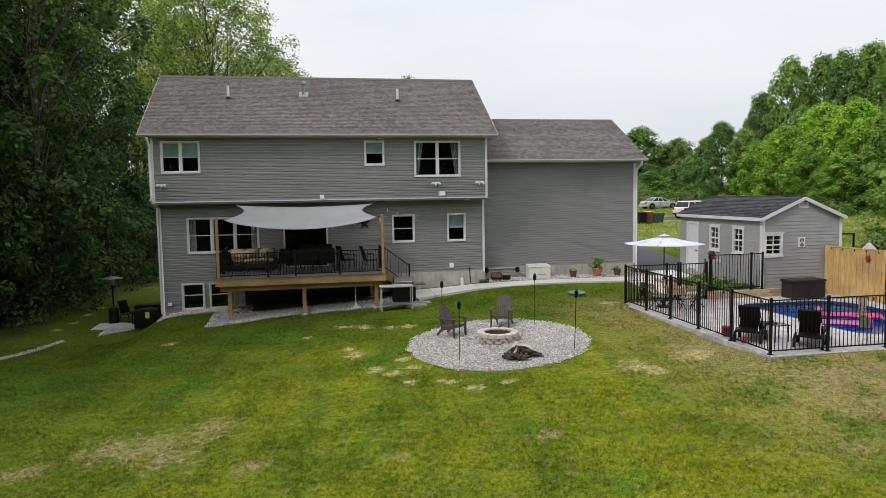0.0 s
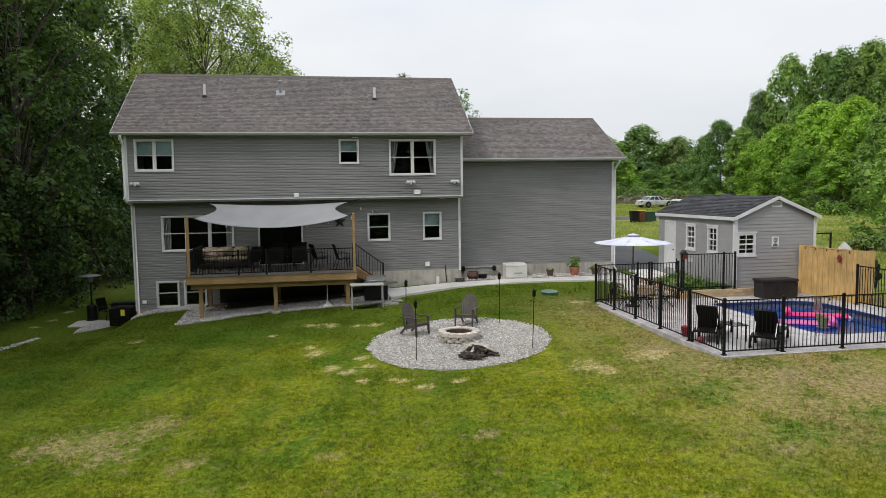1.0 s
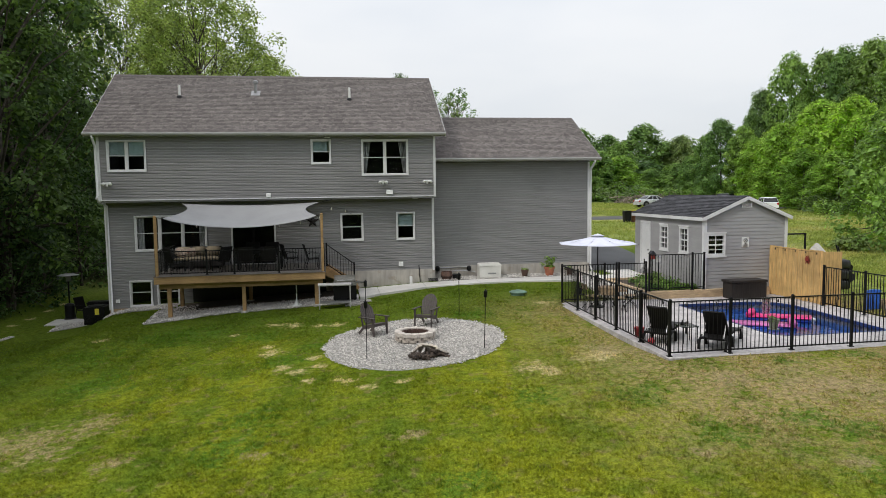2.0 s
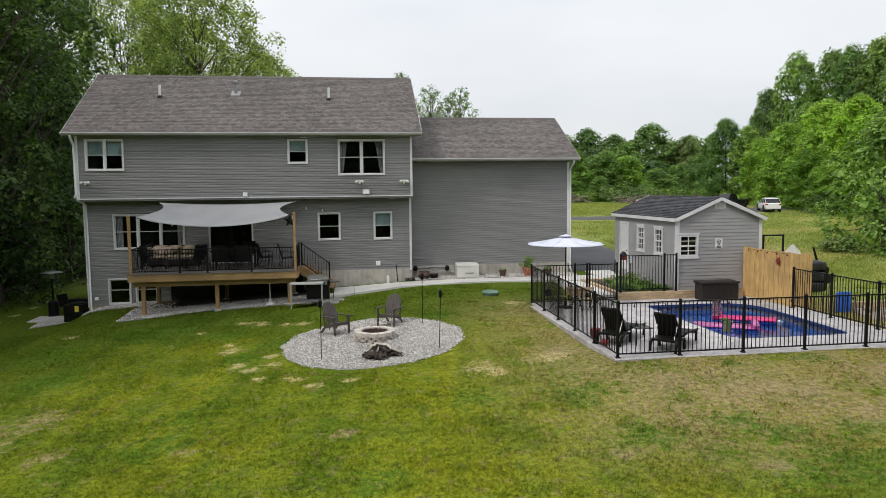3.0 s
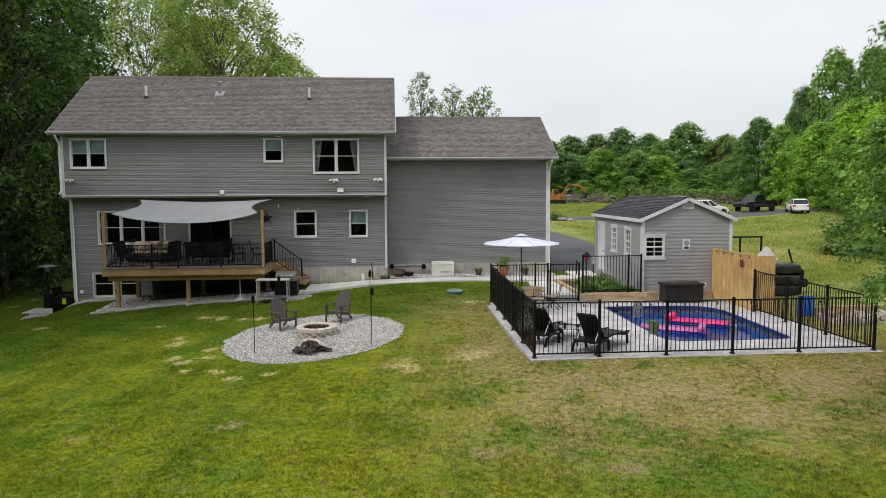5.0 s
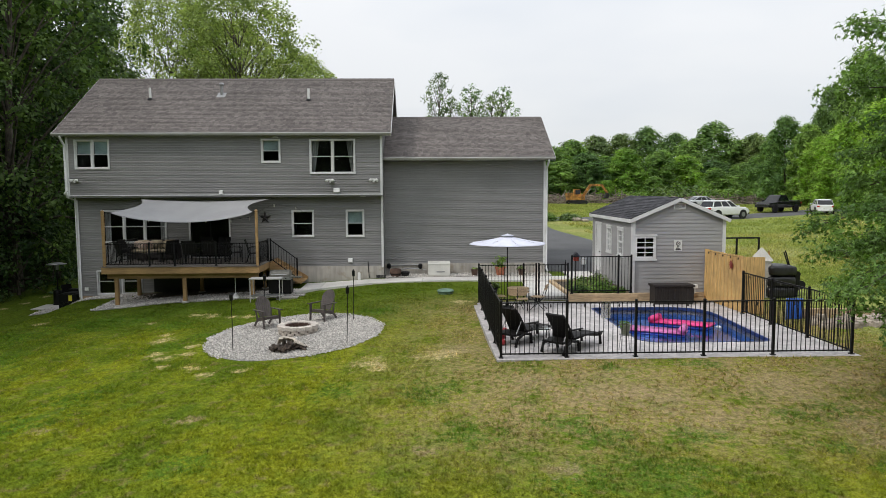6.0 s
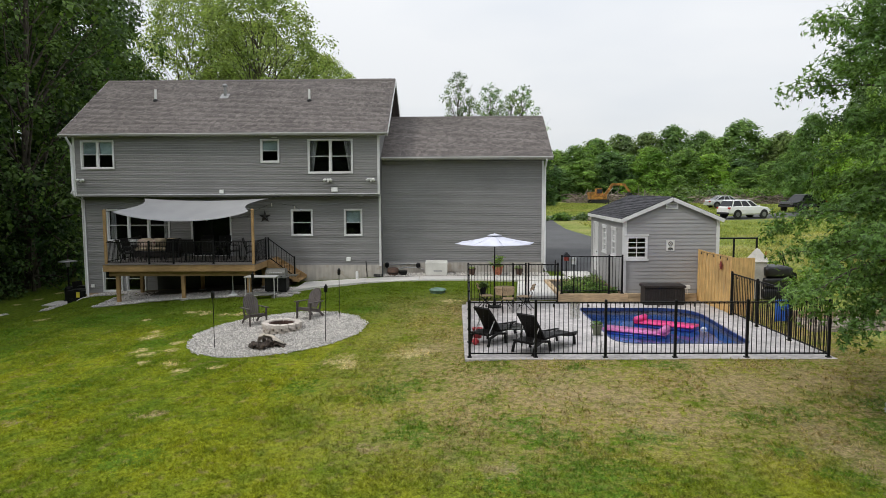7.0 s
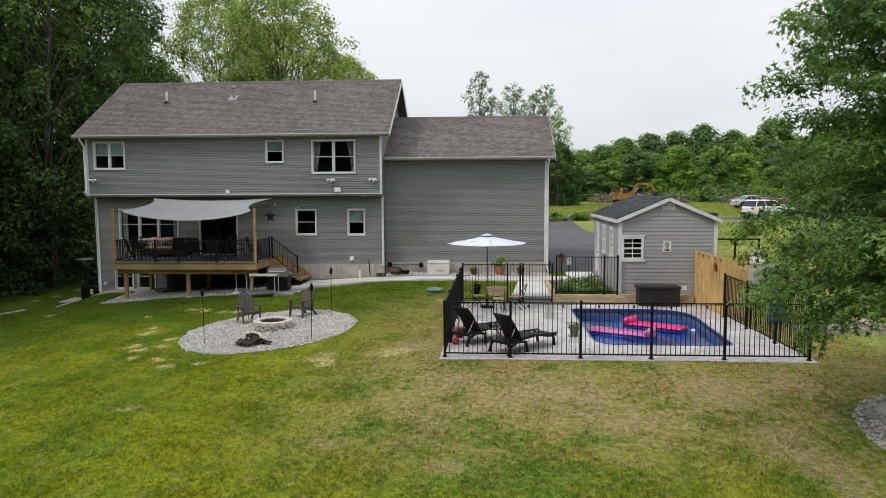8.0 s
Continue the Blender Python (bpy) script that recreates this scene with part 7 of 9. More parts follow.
box(bm, -7.78, -6.92, 30.75, 31.5, gz(-7.35, 31.1) + 0.0, gz(-7.35, 31.1) + 0.74)
part("cabinet", bm, M_BLACK, ac, bevel=0.02)
bm = bmesh.new()
az = gz(-7.35, 31.1) + 0.741
lathe(bm, [(0.33, 0), (0.33, 0.03), (0.05, 0.05)], (-7.35, 31.12, az), 20)
part("fan_grille", bm, M_BLACK, ac)
bm = bmesh.new()
box(bm, -7.32, -7.16, 30.742, 30.749, az - 0.32, az - 0.06)
part("energy_label", bm, M_YELLOW, ac, "yellow energy label")
for k in range(9):
    bm = bmesh.new()
    box(bm, -7.76, -6.94, 30.735, 30.749, az - 0.68 + 0.04 * k, az - 0.665 + 0.04 * k)
    part("louvre", bm, M_BLACK, ac)
heater = thing("patio_heater", "tall black patio heater with a pale disc reflector", "patio heater")
hx, hy, hz = -9.36, 33.75, ac_z + 0.05
bm = bmesh.new()
lathe(bm, [(0.26, hz), (0.26, hz + 0.04), (0.22, hz + 0.06), (0.22, hz + 0.62), (0.18, hz + 0.70), (0.06, hz + 0.74)], (hx, hy, 0), 20)
part("tank_housing", bm, M_BLACK, heater)
bm = bmesh.new()
tube(bm, [(hx, hy, hz + 0.7), (hx, hy, hz + 1.75)], 0.035, 10)
part("pole", bm, M_BLACK, heater)
bm = bmesh.new()
lathe(bm, [(0.09, hz + 1.75), (0.11, hz + 1.98), (0.05, hz + 2.0)], (hx, hy, 0), 16)
part("burner", bm, M_GREYMETAL, heater)
bm = bmesh.new()
lathe(bm, [(0.46, hz + 2.02), (0.47, hz + 2.035), (0.25, hz + 2.09), (0.05, hz + 2.13)], (hx, hy, 0), 28)
part("reflector", bm, M_GREYMETAL, heater, "pale disc reflector", smooth=True)
side_table = thing("outdoor_table", "low black outdoor table on the side pad", "table")
bm = bmesh.new()
box(bm, -8.45, -7.3, 33.0, 33.6, hz + 0.50, hz + 0.54)
part("tabletop", bm, M_BLACK, side_table)
bm = bmesh.new()
box(bm, -8.42, -7.33, 33.03, 33.57, hz + 0.42, hz + 0.498)
part("apron", bm, M_BLACK, side_table)
for x in (-8.4, -7.35):
    for y in (33.05, 33.55):
        bm = bmesh.new()
        box(bm, x - 0.025, x + 0.025, y - 0.025, y + 0.025, hz - 0.05, hz + 0.42)
        part("leg", bm, M_BLACK, side_table)
copy_thing(CHAIR, pose(-8.75, 33.75, hz, 0, 0, 60))
# plain box where the second, rear air conditioner stands
low_unit = solo("storage_bin", (lambda b: (box(b, -8.1, -7.0, 32.2, 32.7, gz(-7.5, 32.4), gz(-7.5, 32.4) + 0.80), b)[1])(bmesh.new()), M_BLACK, "plain black box for the rear air conditioner beside the house corner", "storage bin", bevel=0.03)

# ---- poolside things ----
def lounger(at, label):
    """Wicker chaise: head towards -y in its own frame, back raised."""
    lo = thing("sun_lounger", label, "sun lounger", "sun loungers by the pool", at=at)
    bm = bmesh.new()
    prof = []
    n = 12
    for k in range(n + 1):
        f = k / n
        y = -0.30 + 1.36 * f
        z = 0.36 + 0.05 * math.sin(f * math.pi * 1.7) - 0.02 * f
        prof.append((y, z))
    rings = [[(-0.30, y, z - 0.05), (0.30, y, z - 0.05), (0.30, y, z), (-0.30, y, z)] for y, z in prof]
    sweep(bm, rings[0], rings)
    part("seat", bm, M_BLACKWICKER, lo)
    bm = bmesh.new()
    rings = []
    for k in range(9):
        f = k / 8
        y, z = -0.30 - 0.46 * f, 0.36 + 0.66 * f + 0.04 * math.sin(f * math.pi)
        w = 0.29 - 0.02 * f
        rings.append([(-w, y, z), (w, y, z), (w, y - 0.04, z - 0.03), (-w, y - 0.04, z - 0.03)])
    sweep(bm, rings[0], rings)
    part("backrest", bm, M_BLACKWICKER, lo)
    bm = bmesh.new()
    box(bm, -0.32, 0.32, -0.88, -0.28, 0.28, 0.33)
    part("head_frame", bm, M_BLACKWICKER, lo, bevel=0.012)
    for s in (-1, 1):
        bm = bmesh.new()
        beam(bm, (s * 0.26, -0.75, 0.32), (s * 0.26, -0.52, 0.66), 0.02, 0.02)
        part("back_strut", bm, M_GREYMETAL, lo)
        bm = bmesh.new()
        tube(bm, [(s * 0.33, -0.86, 0.0), (s * 0.34, -0.78, 0.22), (s * 0.34, -0.5, 0.31), (s * 0.34, -0.2, 0.27), (s * 0.33, -0.14, 0.0)], [0.045, 0.04, 0.035, 0.04, 0.045], 8)
        part("head_leg", bm, M_BLACKWICKER, lo, smooth=True)
        bm = bmesh.new()
        tube(bm, [(s * 0.29, 0.98, 0.0), (s * 0.30, 0.95, 0.2), (s * 0.30, 0.86, 0.32)], [0.04, 0.035, 0.03], 8)
        part("foot_leg", bm, M_BLACKWICKER, lo, smooth=True)
        bm = bmesh.new()
        tube(bm, [(s * 0.31, -0.3, 0.35), (s * 0.31, 0.2, 0.37), (s * 0.31, 0.6, 0.35), (s * 0.31, 1.04, 0.33)], 0.028, 8)
        part("side_rail", bm, M_BLACKWICKER, lo, smooth=True)
    return lo


LOUNGE = lounger(pose(12.92, 16.62, PATIO_Z, 0, 0, -45), "black wicker sun lounger with raised back on the patio")
copy_thing(LOUNGE, pose(11.85, 17.62, PATIO_Z, 0, 0, -45))
st = thing("side_table", "small black glass-topped side table between the loungers", "table")
for x in (11.98, 12.38):
    for y in (16.86, 17.26):
        bm = bmesh.new()
        tube(bm, [(x, y, PATIO_Z), (x, y, PATIO_Z + 0.45)], 0.014, 8)
        part("leg", bm, M_BLACK, st)
bm = bmesh.new()
box(bm, 11.94, 12.42, 16.82, 17.30, PATIO_Z + 0.45, PATIO_Z + 0.475)
part("tabletop", bm, M_TABLEGLASS, st, "smoked glass top", bevel=0.006)
bm = bmesh.new()
lathe(bm, [(0.03, 0), (0.035, 0.05), (0.02, 0.09), (0.012, 0.13)], (12.1, 17.15, PATIO_Z + 0.476), 12)
solo("bottle", bm, M_BLACK, "small dark bottle standing on the side table", "bottle", smooth=True)
bk = thing("bucket", "red plastic bucket on the patio", "bucket")
bm = bmesh.new()
lathe(bm, [(0.11, PATIO_Z), (0.15, PATIO_Z + 0.27), (0.16, PATIO_Z + 0.28), (0.14, PATIO_Z + 0.27), (0.12, PATIO_Z + 0.1)], (11.23, 17.95, 0), 18)
part("body", bm, M_RED, bk, smooth=True)
bm = bmesh.new()
bmesh.ops.create_uvsphere(bm, u_segments=20, v_segments=12, radius=0.09, matrix=Matrix.Translation((11.15, 17.05, PATIO_Z + 0.09)))
ball = solo("ball", bm, M_RED, "red playground ball on the patio", "ball", smooth=True)
bm = bmesh.new()
tube(bm, [(11.15 + 0.091 * math.cos(k * math.tau / 24), 17.05 + 0.045 * math.sin(k * math.tau / 24), PATIO_Z + 0.09 + 0.079 * math.sin(k * math.tau / 24)) for k in range(25)], 0.003, 4)
part("seam", bm, M_SIGNINK, ball)

# potted plant on a wire stand
stand2 = thing("plant_stand", "thin wire plant stand on the patio", "plant stand")
for k in range(3):
    a = k * math.tau / 3 + 0.4
    bm = bmesh.new()
    tube(bm, [(14.25 + 0.16 * math.cos(a), 16.3 + 0.16 * math.sin(a), PATIO_Z), (14.25 + 0.11 * math.cos(a), 16.3 + 0.11 * math.sin(a), PATIO_Z + 0.42)], 0.008, 6)
    part("leg", bm, M_GREYMETAL, stand2)
bm = bmesh.new()
lathe(bm, [(0.15, PATIO_Z + 0.42), (0.15, PATIO_Z + 0.435)], (14.25, 16.3, 0), 16)
part("ring", bm, M_GREYMETAL, stand2)
tagged(pot(14.25, 16.3, 0.14, 0.26, M_PINKPOT, "sage glazed pot with a small plant on the wire stand", 2, L_SHRUB, 0.03, z=PATIO_Z + 0.436), group="poolside pots")

# umbrella
umb = thing("patio_umbrella", "open pale lilac patio umbrella on a black pole", "umbrella")
ux, uy = 12.0, 23.0
bm = bmesh.new()
tube(bm, [(ux, uy, PATIO_Z + 0.04), (ux, uy, 3.40)], 0.02, 10)
part("pole", bm, M_BLACK, umb)
bm = bmesh.new()
lathe(bm, [(0.25, PATIO_Z), (0.25, PATIO_Z + 0.04), (0.06, PATIO_Z + 0.08), (0.035, PATIO_Z + 0.3)], (ux, uy, 0), 20)
part("base", bm, M_BLACK, umb, "black cast base")
R, apex, rim = 1.42, 3.40, 3.12
for k in range(8):
    a0, a1 = (k + 0.2) * math.tau / 8, (k + 1.2) * math.tau / 8
    bm = bmesh.new()
    rows = []
    for j in range(7):
        f = 0.06 + 0.94 * j / 6
        row = []
        for i in range(5):
            g = i / 4
            p = Vector((math.cos(a0), math.sin(a0), 0)).lerp(Vector((math.cos(a1), math.sin(a1), 0)), g)
            sag = 0.012 * math.sin(g * math.pi) * f + 0.02 * math.sin(f * math.pi)
            row.append(bm.verts.new((ux + R * f * p.x, uy + R * f * p.y, apex - (apex - rim) * f - sag)))
        rows.append(row)
    for j in range(6):
        for i in range(4):
            bm.faces.new((rows[j][i], rows[j][i + 1], rows[j + 1][i + 1], rows[j + 1][i]))
    panel = part("canopy_panel", bm, M_UMBRELLA, umb, smooth=True)
    m2 = panel.modifiers.new("thickness", "SOLIDIFY")
    m2.thickness = 0.004
    bm = bmesh.new()
    tube(bm, [(ux, uy, apex - 0.03), (ux + R * math.cos(a0), uy + R * math.sin(a0), rim - 0.012)], 0.007, 5)
    part("rib", bm, M_BLACK, umb)
bm = bmesh.new()
lathe(bm, [(0.26, 3.385), (0.12, 3.43), (0.03, 3.45), (0.02, 3.47)], (ux, uy, 0), 16)
part("vent_cap", bm, M_UMBRELLA, umb, smooth=True)

# bistro set
bt = thing("bistro_table", "round tan wicker bistro table under the umbrella", "table")
bm = bmesh.new()
lathe(bm, [(0.36, PATIO_Z + 0.69), (0.37, PATIO_Z + 0.72), (0.36, PATIO_Z + 0.735)], (12.35, 22.85, 0), 24)
part("tabletop", bm, M_TANWICKER, bt)
bm = bmesh.new()
lathe(bm, [(0.33, PATIO_Z + 0.48), (0.35, PATIO_Z + 0.689)], (12.35, 22.85, 0), 24)
part("skirt", bm, M_TANWICKER, bt)
for k in range(4):
    a = k * math.tau / 4 + 0.5
    bm = bmesh.new()
    tube(bm, [(12.35 + 0.34 * math.cos(a), 22.85 + 0.34 * math.sin(a), PATIO_Z), (12.35 - 0.2 * math.cos(a), 22.85 - 0.2 * math.sin(a), PATIO_Z + 0.60)], 0.012, 6)
    part("leg", bm, M_BLACK, bt)


def folding_chair(at):
    ch = thing("folding_chair", "black-framed folding chair with tan wooden slats", "chair", "bistro chairs", at=at)
    for s in (-1, 1):
        bm = bmesh.new()
        tube(bm, [(s * 0.19, -0.24, 0.0), (s * 0.19, 0.16, 0.46), (s * 0.19, 0.30, 0.88)], 0.012, 6)
        part("back_frame", bm, M_BLACK, ch)
        bm = bmesh.new()
        tube(bm, [(s * 0.17, 0.26, 0.0), (s * 0.17, -0.22, 0.45)], 0.012, 6)
        part("front_frame", bm, M_BLACK, ch)
    for k in range(4):
        bm = bmesh.new()
        box(bm, -0.2, 0.2, -0.24 + 0.105 * k, -0.145 + 0.105 * k, 0.445, 0.462)
        part("seat_slat", bm, M_TANWICKER, ch)
    for k in range(2):
        bm = bmesh.new()
        y, z = 0.245 + 0.035 * k, 0.70 + 0.11 * k
        box(bm, -0.2, 0.2, y, y + 0.014, z, z + 0.08)
        part("back_slat", bm, M_TANWICKER, ch)
    return ch


FOLD = folding_chair(pose(11.66, 22.75, PATIO_Z, 0, 0, 100))
copy_thing(FOLD, pose(13.05, 22.55, PATIO_Z, 0, 0, -115))
copy_thing(FOLD, pose(12.40, 22.05, PATIO_Z, 0, 0, 178))
tagged(pot(11.62, 23.85, 0.14, 0.26, M_BLACK, "dark pot with a trailing plant by the fence", 14, L_PALE, 0.2, z=PATIO_Z + 0.35), group="poolside pots")
stool = thing("plant_stool", "small black stool under the trailing plant", "stool")
bm = bmesh.new()
box(bm, 11.48, 11.76, 23.71, 23.99, PATIO_Z + 0.32, PATIO_Z + 0.349)
part("seat", bm, M_BLACK, stool)
for x in (11.50, 11.74):
    for y in (23.73, 23.97):
        bm = bmesh.new()
        tube(bm, [(x, y, PATIO_Z), (x, y, PATIO_Z + 0.32)], 0.012, 6)
        part("leg", bm, M_BLACK, stool)

# storage box
sb = thing("deck_box", "dark brown wicker storage box beside the shed", "storage box")
bm = bmesh.new()
box(bm, 17.38, 18.78, 23.26, 23.88, PATIO_Z + 0.01, PATIO_Z + 0.62)
part("body", bm, M_BROWNWICKER, sb, bevel=0.012)
bm = bmesh.new()
box(bm, 17.33, 18.83, 23.22, 23.92, PATIO_Z + 0.622, PATIO_Z + 0.71)
part("lid", bm, M_BROWNWICKER, sb, bevel=0.018)
for k in range(15):
    x = 17.42 + 0.094 * k
    bm = bmesh.new()
    box(bm, x, x + 0.05, 23.243, 23.259, PATIO_Z + 0.04, PATIO_Z + 0.60)
    part("slat", bm, M_BROWNWICKER, sb)
jb = solo("outlet_box", (lambda b: (box(b, 19.05, 19.22, 23.95, 24.08, 1.32, 1.46), b)[1])(bmesh.new()), M_WHITEPLASTIC, "small white outlet box above the planter timber", "outlet box", bevel=0.012)
bm = bmesh.new()
tube(bm, [(19.13, 24.02, 1.12), (19.13, 24.02, 1.33)], 0.02, 8)
part("conduit", bm, M_WHITEPLASTIC, jb)

# raised planting bed
bed = thing("planter_bed", "raised planting bed edged with pale landscape timbers", "planter")
for z0, z1 in ((PATIO_Z - 0.05, 0.985), (0.988, 1.125)):
    for x0, x1, y0, y1 in ((14.42, 17.00, 24.08, 24.32), (17.004, 19.50, 24.08, 24.32), (14.42, 14.60, 24.324, 26.4), (14.42, 14.60, 26.404, 28.3), (14.604, 16.80, 28.12, 28.3)):
        bm = bmesh.new()
        box(bm, x0, x1, y0, y1, z0, z1)
        part("timber", bm, M_TIMBER, bed, bevel=0.008)
bm = bmesh.new()
box(bm, 14.60, 16.82, 24.32, 28.12, 0.7, 1.06)
part("soil", bm, M_SOIL, bed, "dark soil")
r2 = np.random.default_rng(31)


def shrub(name, x, y, z, r, h, n, leaf, mat, label, group, per=22):
    s = thing(name, label, "shrub", group)
    c = []
    for _ in range(n):
        a, d = r2.random() * math.tau, math.sqrt(r2.random())
        c.append((x + r * d * math.cos(a), y + r * d * math.sin(a), z + h * (0.15 + 0.8 * r2.random() * (1 - 0.45 * d))))
    bm = bmesh.new()
    for q in c[:: max(1, n // 12)]:
        tube(bm, [(x, y, z - 0.03), ((x + q[0]) / 2, (y + q[1]) / 2, z + (q[2] - z) * 0.6), q], [0.02 * h + 0.004, 0.012 * h + 0.003, 0.003], 4, caps=False)
    part("stems", bm, M_BARK, s)
    part("leaves", leaf_cloud("leaves", c, [r * 0.38] * n, per, leaf, mat, r2), mat, s)
    return s


for x, y, r, h, m in ((14.95, 24.75, 0.32, 0.45, L_SHRUB), (15.45, 24.7, 0.34, 0.38, L_SHRUB), (15.95, 24.75, 0.36, 0.42, L_SHRUB), (16.4, 24.7, 0.3, 0.36, L_SHRUB),
                      (15.2, 25.6, 0.4, 0.6, L_PALE), (16.1, 25.7, 0.45, 0.7, L_SHRUB), (15.3, 26.8, 0.4, 0.6, L_SHRUB), (16.2, 27.2, 0.4, 0.75, L_PALE)):
    shrub("shrub", x, y, 1.06, r, h * 0.66, 20, 0.10, m, "low leafy plant in the raised bed", "bed plants")
bird = thing("birdhouse", "small dark red birdhouse on a post by the fence", "birdhouse")
bm = bmesh.new()
tube(bm, [(14.75, 24.42, 1.05), (14.75, 24.42, 2.34)], 0.02, 8)
part("post", bm, M_BLACK, bird)
bm = bmesh.new()
box(bm, 14.66, 14.84, 24.34, 24.50, 2.34, 2.54)
part("box", bm, M_REDMETAL, bird)
bm = bmesh.new()
hull8(bm, [(14.62, 24.31, 2.52), (14.88, 24.31, 2.52), (14.88, 24.53, 2.52), (14.62, 24.53, 2.52), (14.74, 24.31, 2.66), (14.76, 24.31, 2.66), (14.76, 24.53, 2.66), (14.74, 24.53, 2.66)])
part("roof", bm, M_SHED_SHINGLE, bird)
lan = thing("lantern", "white garden lantern on a thin stake", "lantern")
bm = bmesh.new()
tube(bm, [(15.03, 24.42, 1.05), (15.03, 24.42, 2.2)], 0.014, 8)
part("stake", bm, M_BLACK, lan)
bm = bmesh.new()
box(bm, 14.95, 15.11, 24.34, 24.50, 2.2, 2.42)
part("case", bm, M_WHITEPLASTIC, lan, bevel=0.015)
bm = bmesh.new()
hull8(bm, [(14.93, 24.32, 2.42), (15.13, 24.32, 2.42), (15.13, 24.52, 2.42), (14.93, 24.52, 2.42), (15.02, 24.41, 2.5), (15.04, 24.41, 2.5), (15.04, 24.43, 2.5), (15.02, 24.43, 2.5)])
part("roof", bm, M_GREYMETAL, lan)
# sun ornament on the cedar screen
orn = thing("sun_ornament", "rust red metal sun hung on the cedar screen", "wall decoration")
oy, oz, ox = 22.15, 2.40, 19.61
bm = bmesh.new()
tube(bm, [(ox + 0.02, oy, oz), (ox - 0.02, oy, oz)], [0.085, 0.07], 16)
part("face", bm, M_REDMETAL, orn)
for k in range(12):
    a = k * math.tau / 12
    L = 0.19 if k % 2 == 0 else 0.15
    bm = bmesh.new()
    c, s = math.cos(a), math.sin(a)
    hull8(bm, [(ox - 0.005, oy + c * 0.08 - s * 0.025, oz + s * 0.08 + c * 0.025), (ox - 0.005, oy + c * 0.08 + s * 0.025, oz + s * 0.08 - c * 0.025), (ox - 0.005, oy + c * L, oz + s * L), (ox - 0.005, oy + c * L * 0.99, oz + s * L * 0.99),
               (ox + 0.008, oy + c * 0.08 - s * 0.025, oz + s * 0.08 + c * 0.025), (ox + 0.008, oy + c * 0.08 + s * 0.025, oz + s * 0.08 - c * 0.025), (ox + 0.008, oy + c * L, oz + s * L), (ox + 0.008, oy + c * L * 0.99, oz + s * L * 0.99)])
    part("ray", bm, M_REDMETAL, orn)
# plate on the front fence
plate = solo("fence_sign", (lambda b: (box(b, 13.44, 13.68, 15.625, 15.638, PATIO_Z + 0.98, PATIO_Z + 1.40), b)[1])(bmesh.new()), M_PLATE, "frosted translucent plate hung on the pool fence", "sign", bevel=0.006)


# ---- pool floats ----
def pool_float(at, top, label, length):
    fl = thing("pool_float", label, "pool float", "floats in the pool", at=at)
    bm = bmesh.new()
    box(bm, -length / 2, length / 2, -0.34, 0.34, 0.06, 0.13)
    part("mat", bm, top, fl, bevel=0.03, smooth=True)
    bm = bmesh.new()
    box(bm, -length / 2 + 0.02, length / 2 - 0.02, -0.33, 0.33, -0.05, 0.058)
    part("underside", bm, M_BLUEVINYL, fl, "royal blue underside", bevel=0.03, smooth=True)
    bm = bmesh.new()
    tube(bm, [(length / 2 - 0.12, -0.32, 0.19), (length / 2 - 0.12, 0.32, 0.19)], 0.11, 14)
    part("headrest", bm, top, fl, smooth=True)
    return fl


pool_float(pose(16.06, 19.45, 0.63, 0, 0, -28), M_MAUVE, "mauve pink foam float with blue underside in the pool", 1.95)
pool_float(pose(17.25, 20.33, 0.66, 0, 2, 140), M_PINK, "hot pink foam float in the pool", 1.95)
skim = solo("thermometer_float", (lambda b: (lathe(b, [(0.02, 0.58), (0.09, 0.60), (0.09, 0.66), (0.02, 0.70)], (18.35, 20.1, 0), 14), b)[1])(bmesh.new()), M_WHITEPLASTIC, "small white float in the pool", "pool float", smooth=True)

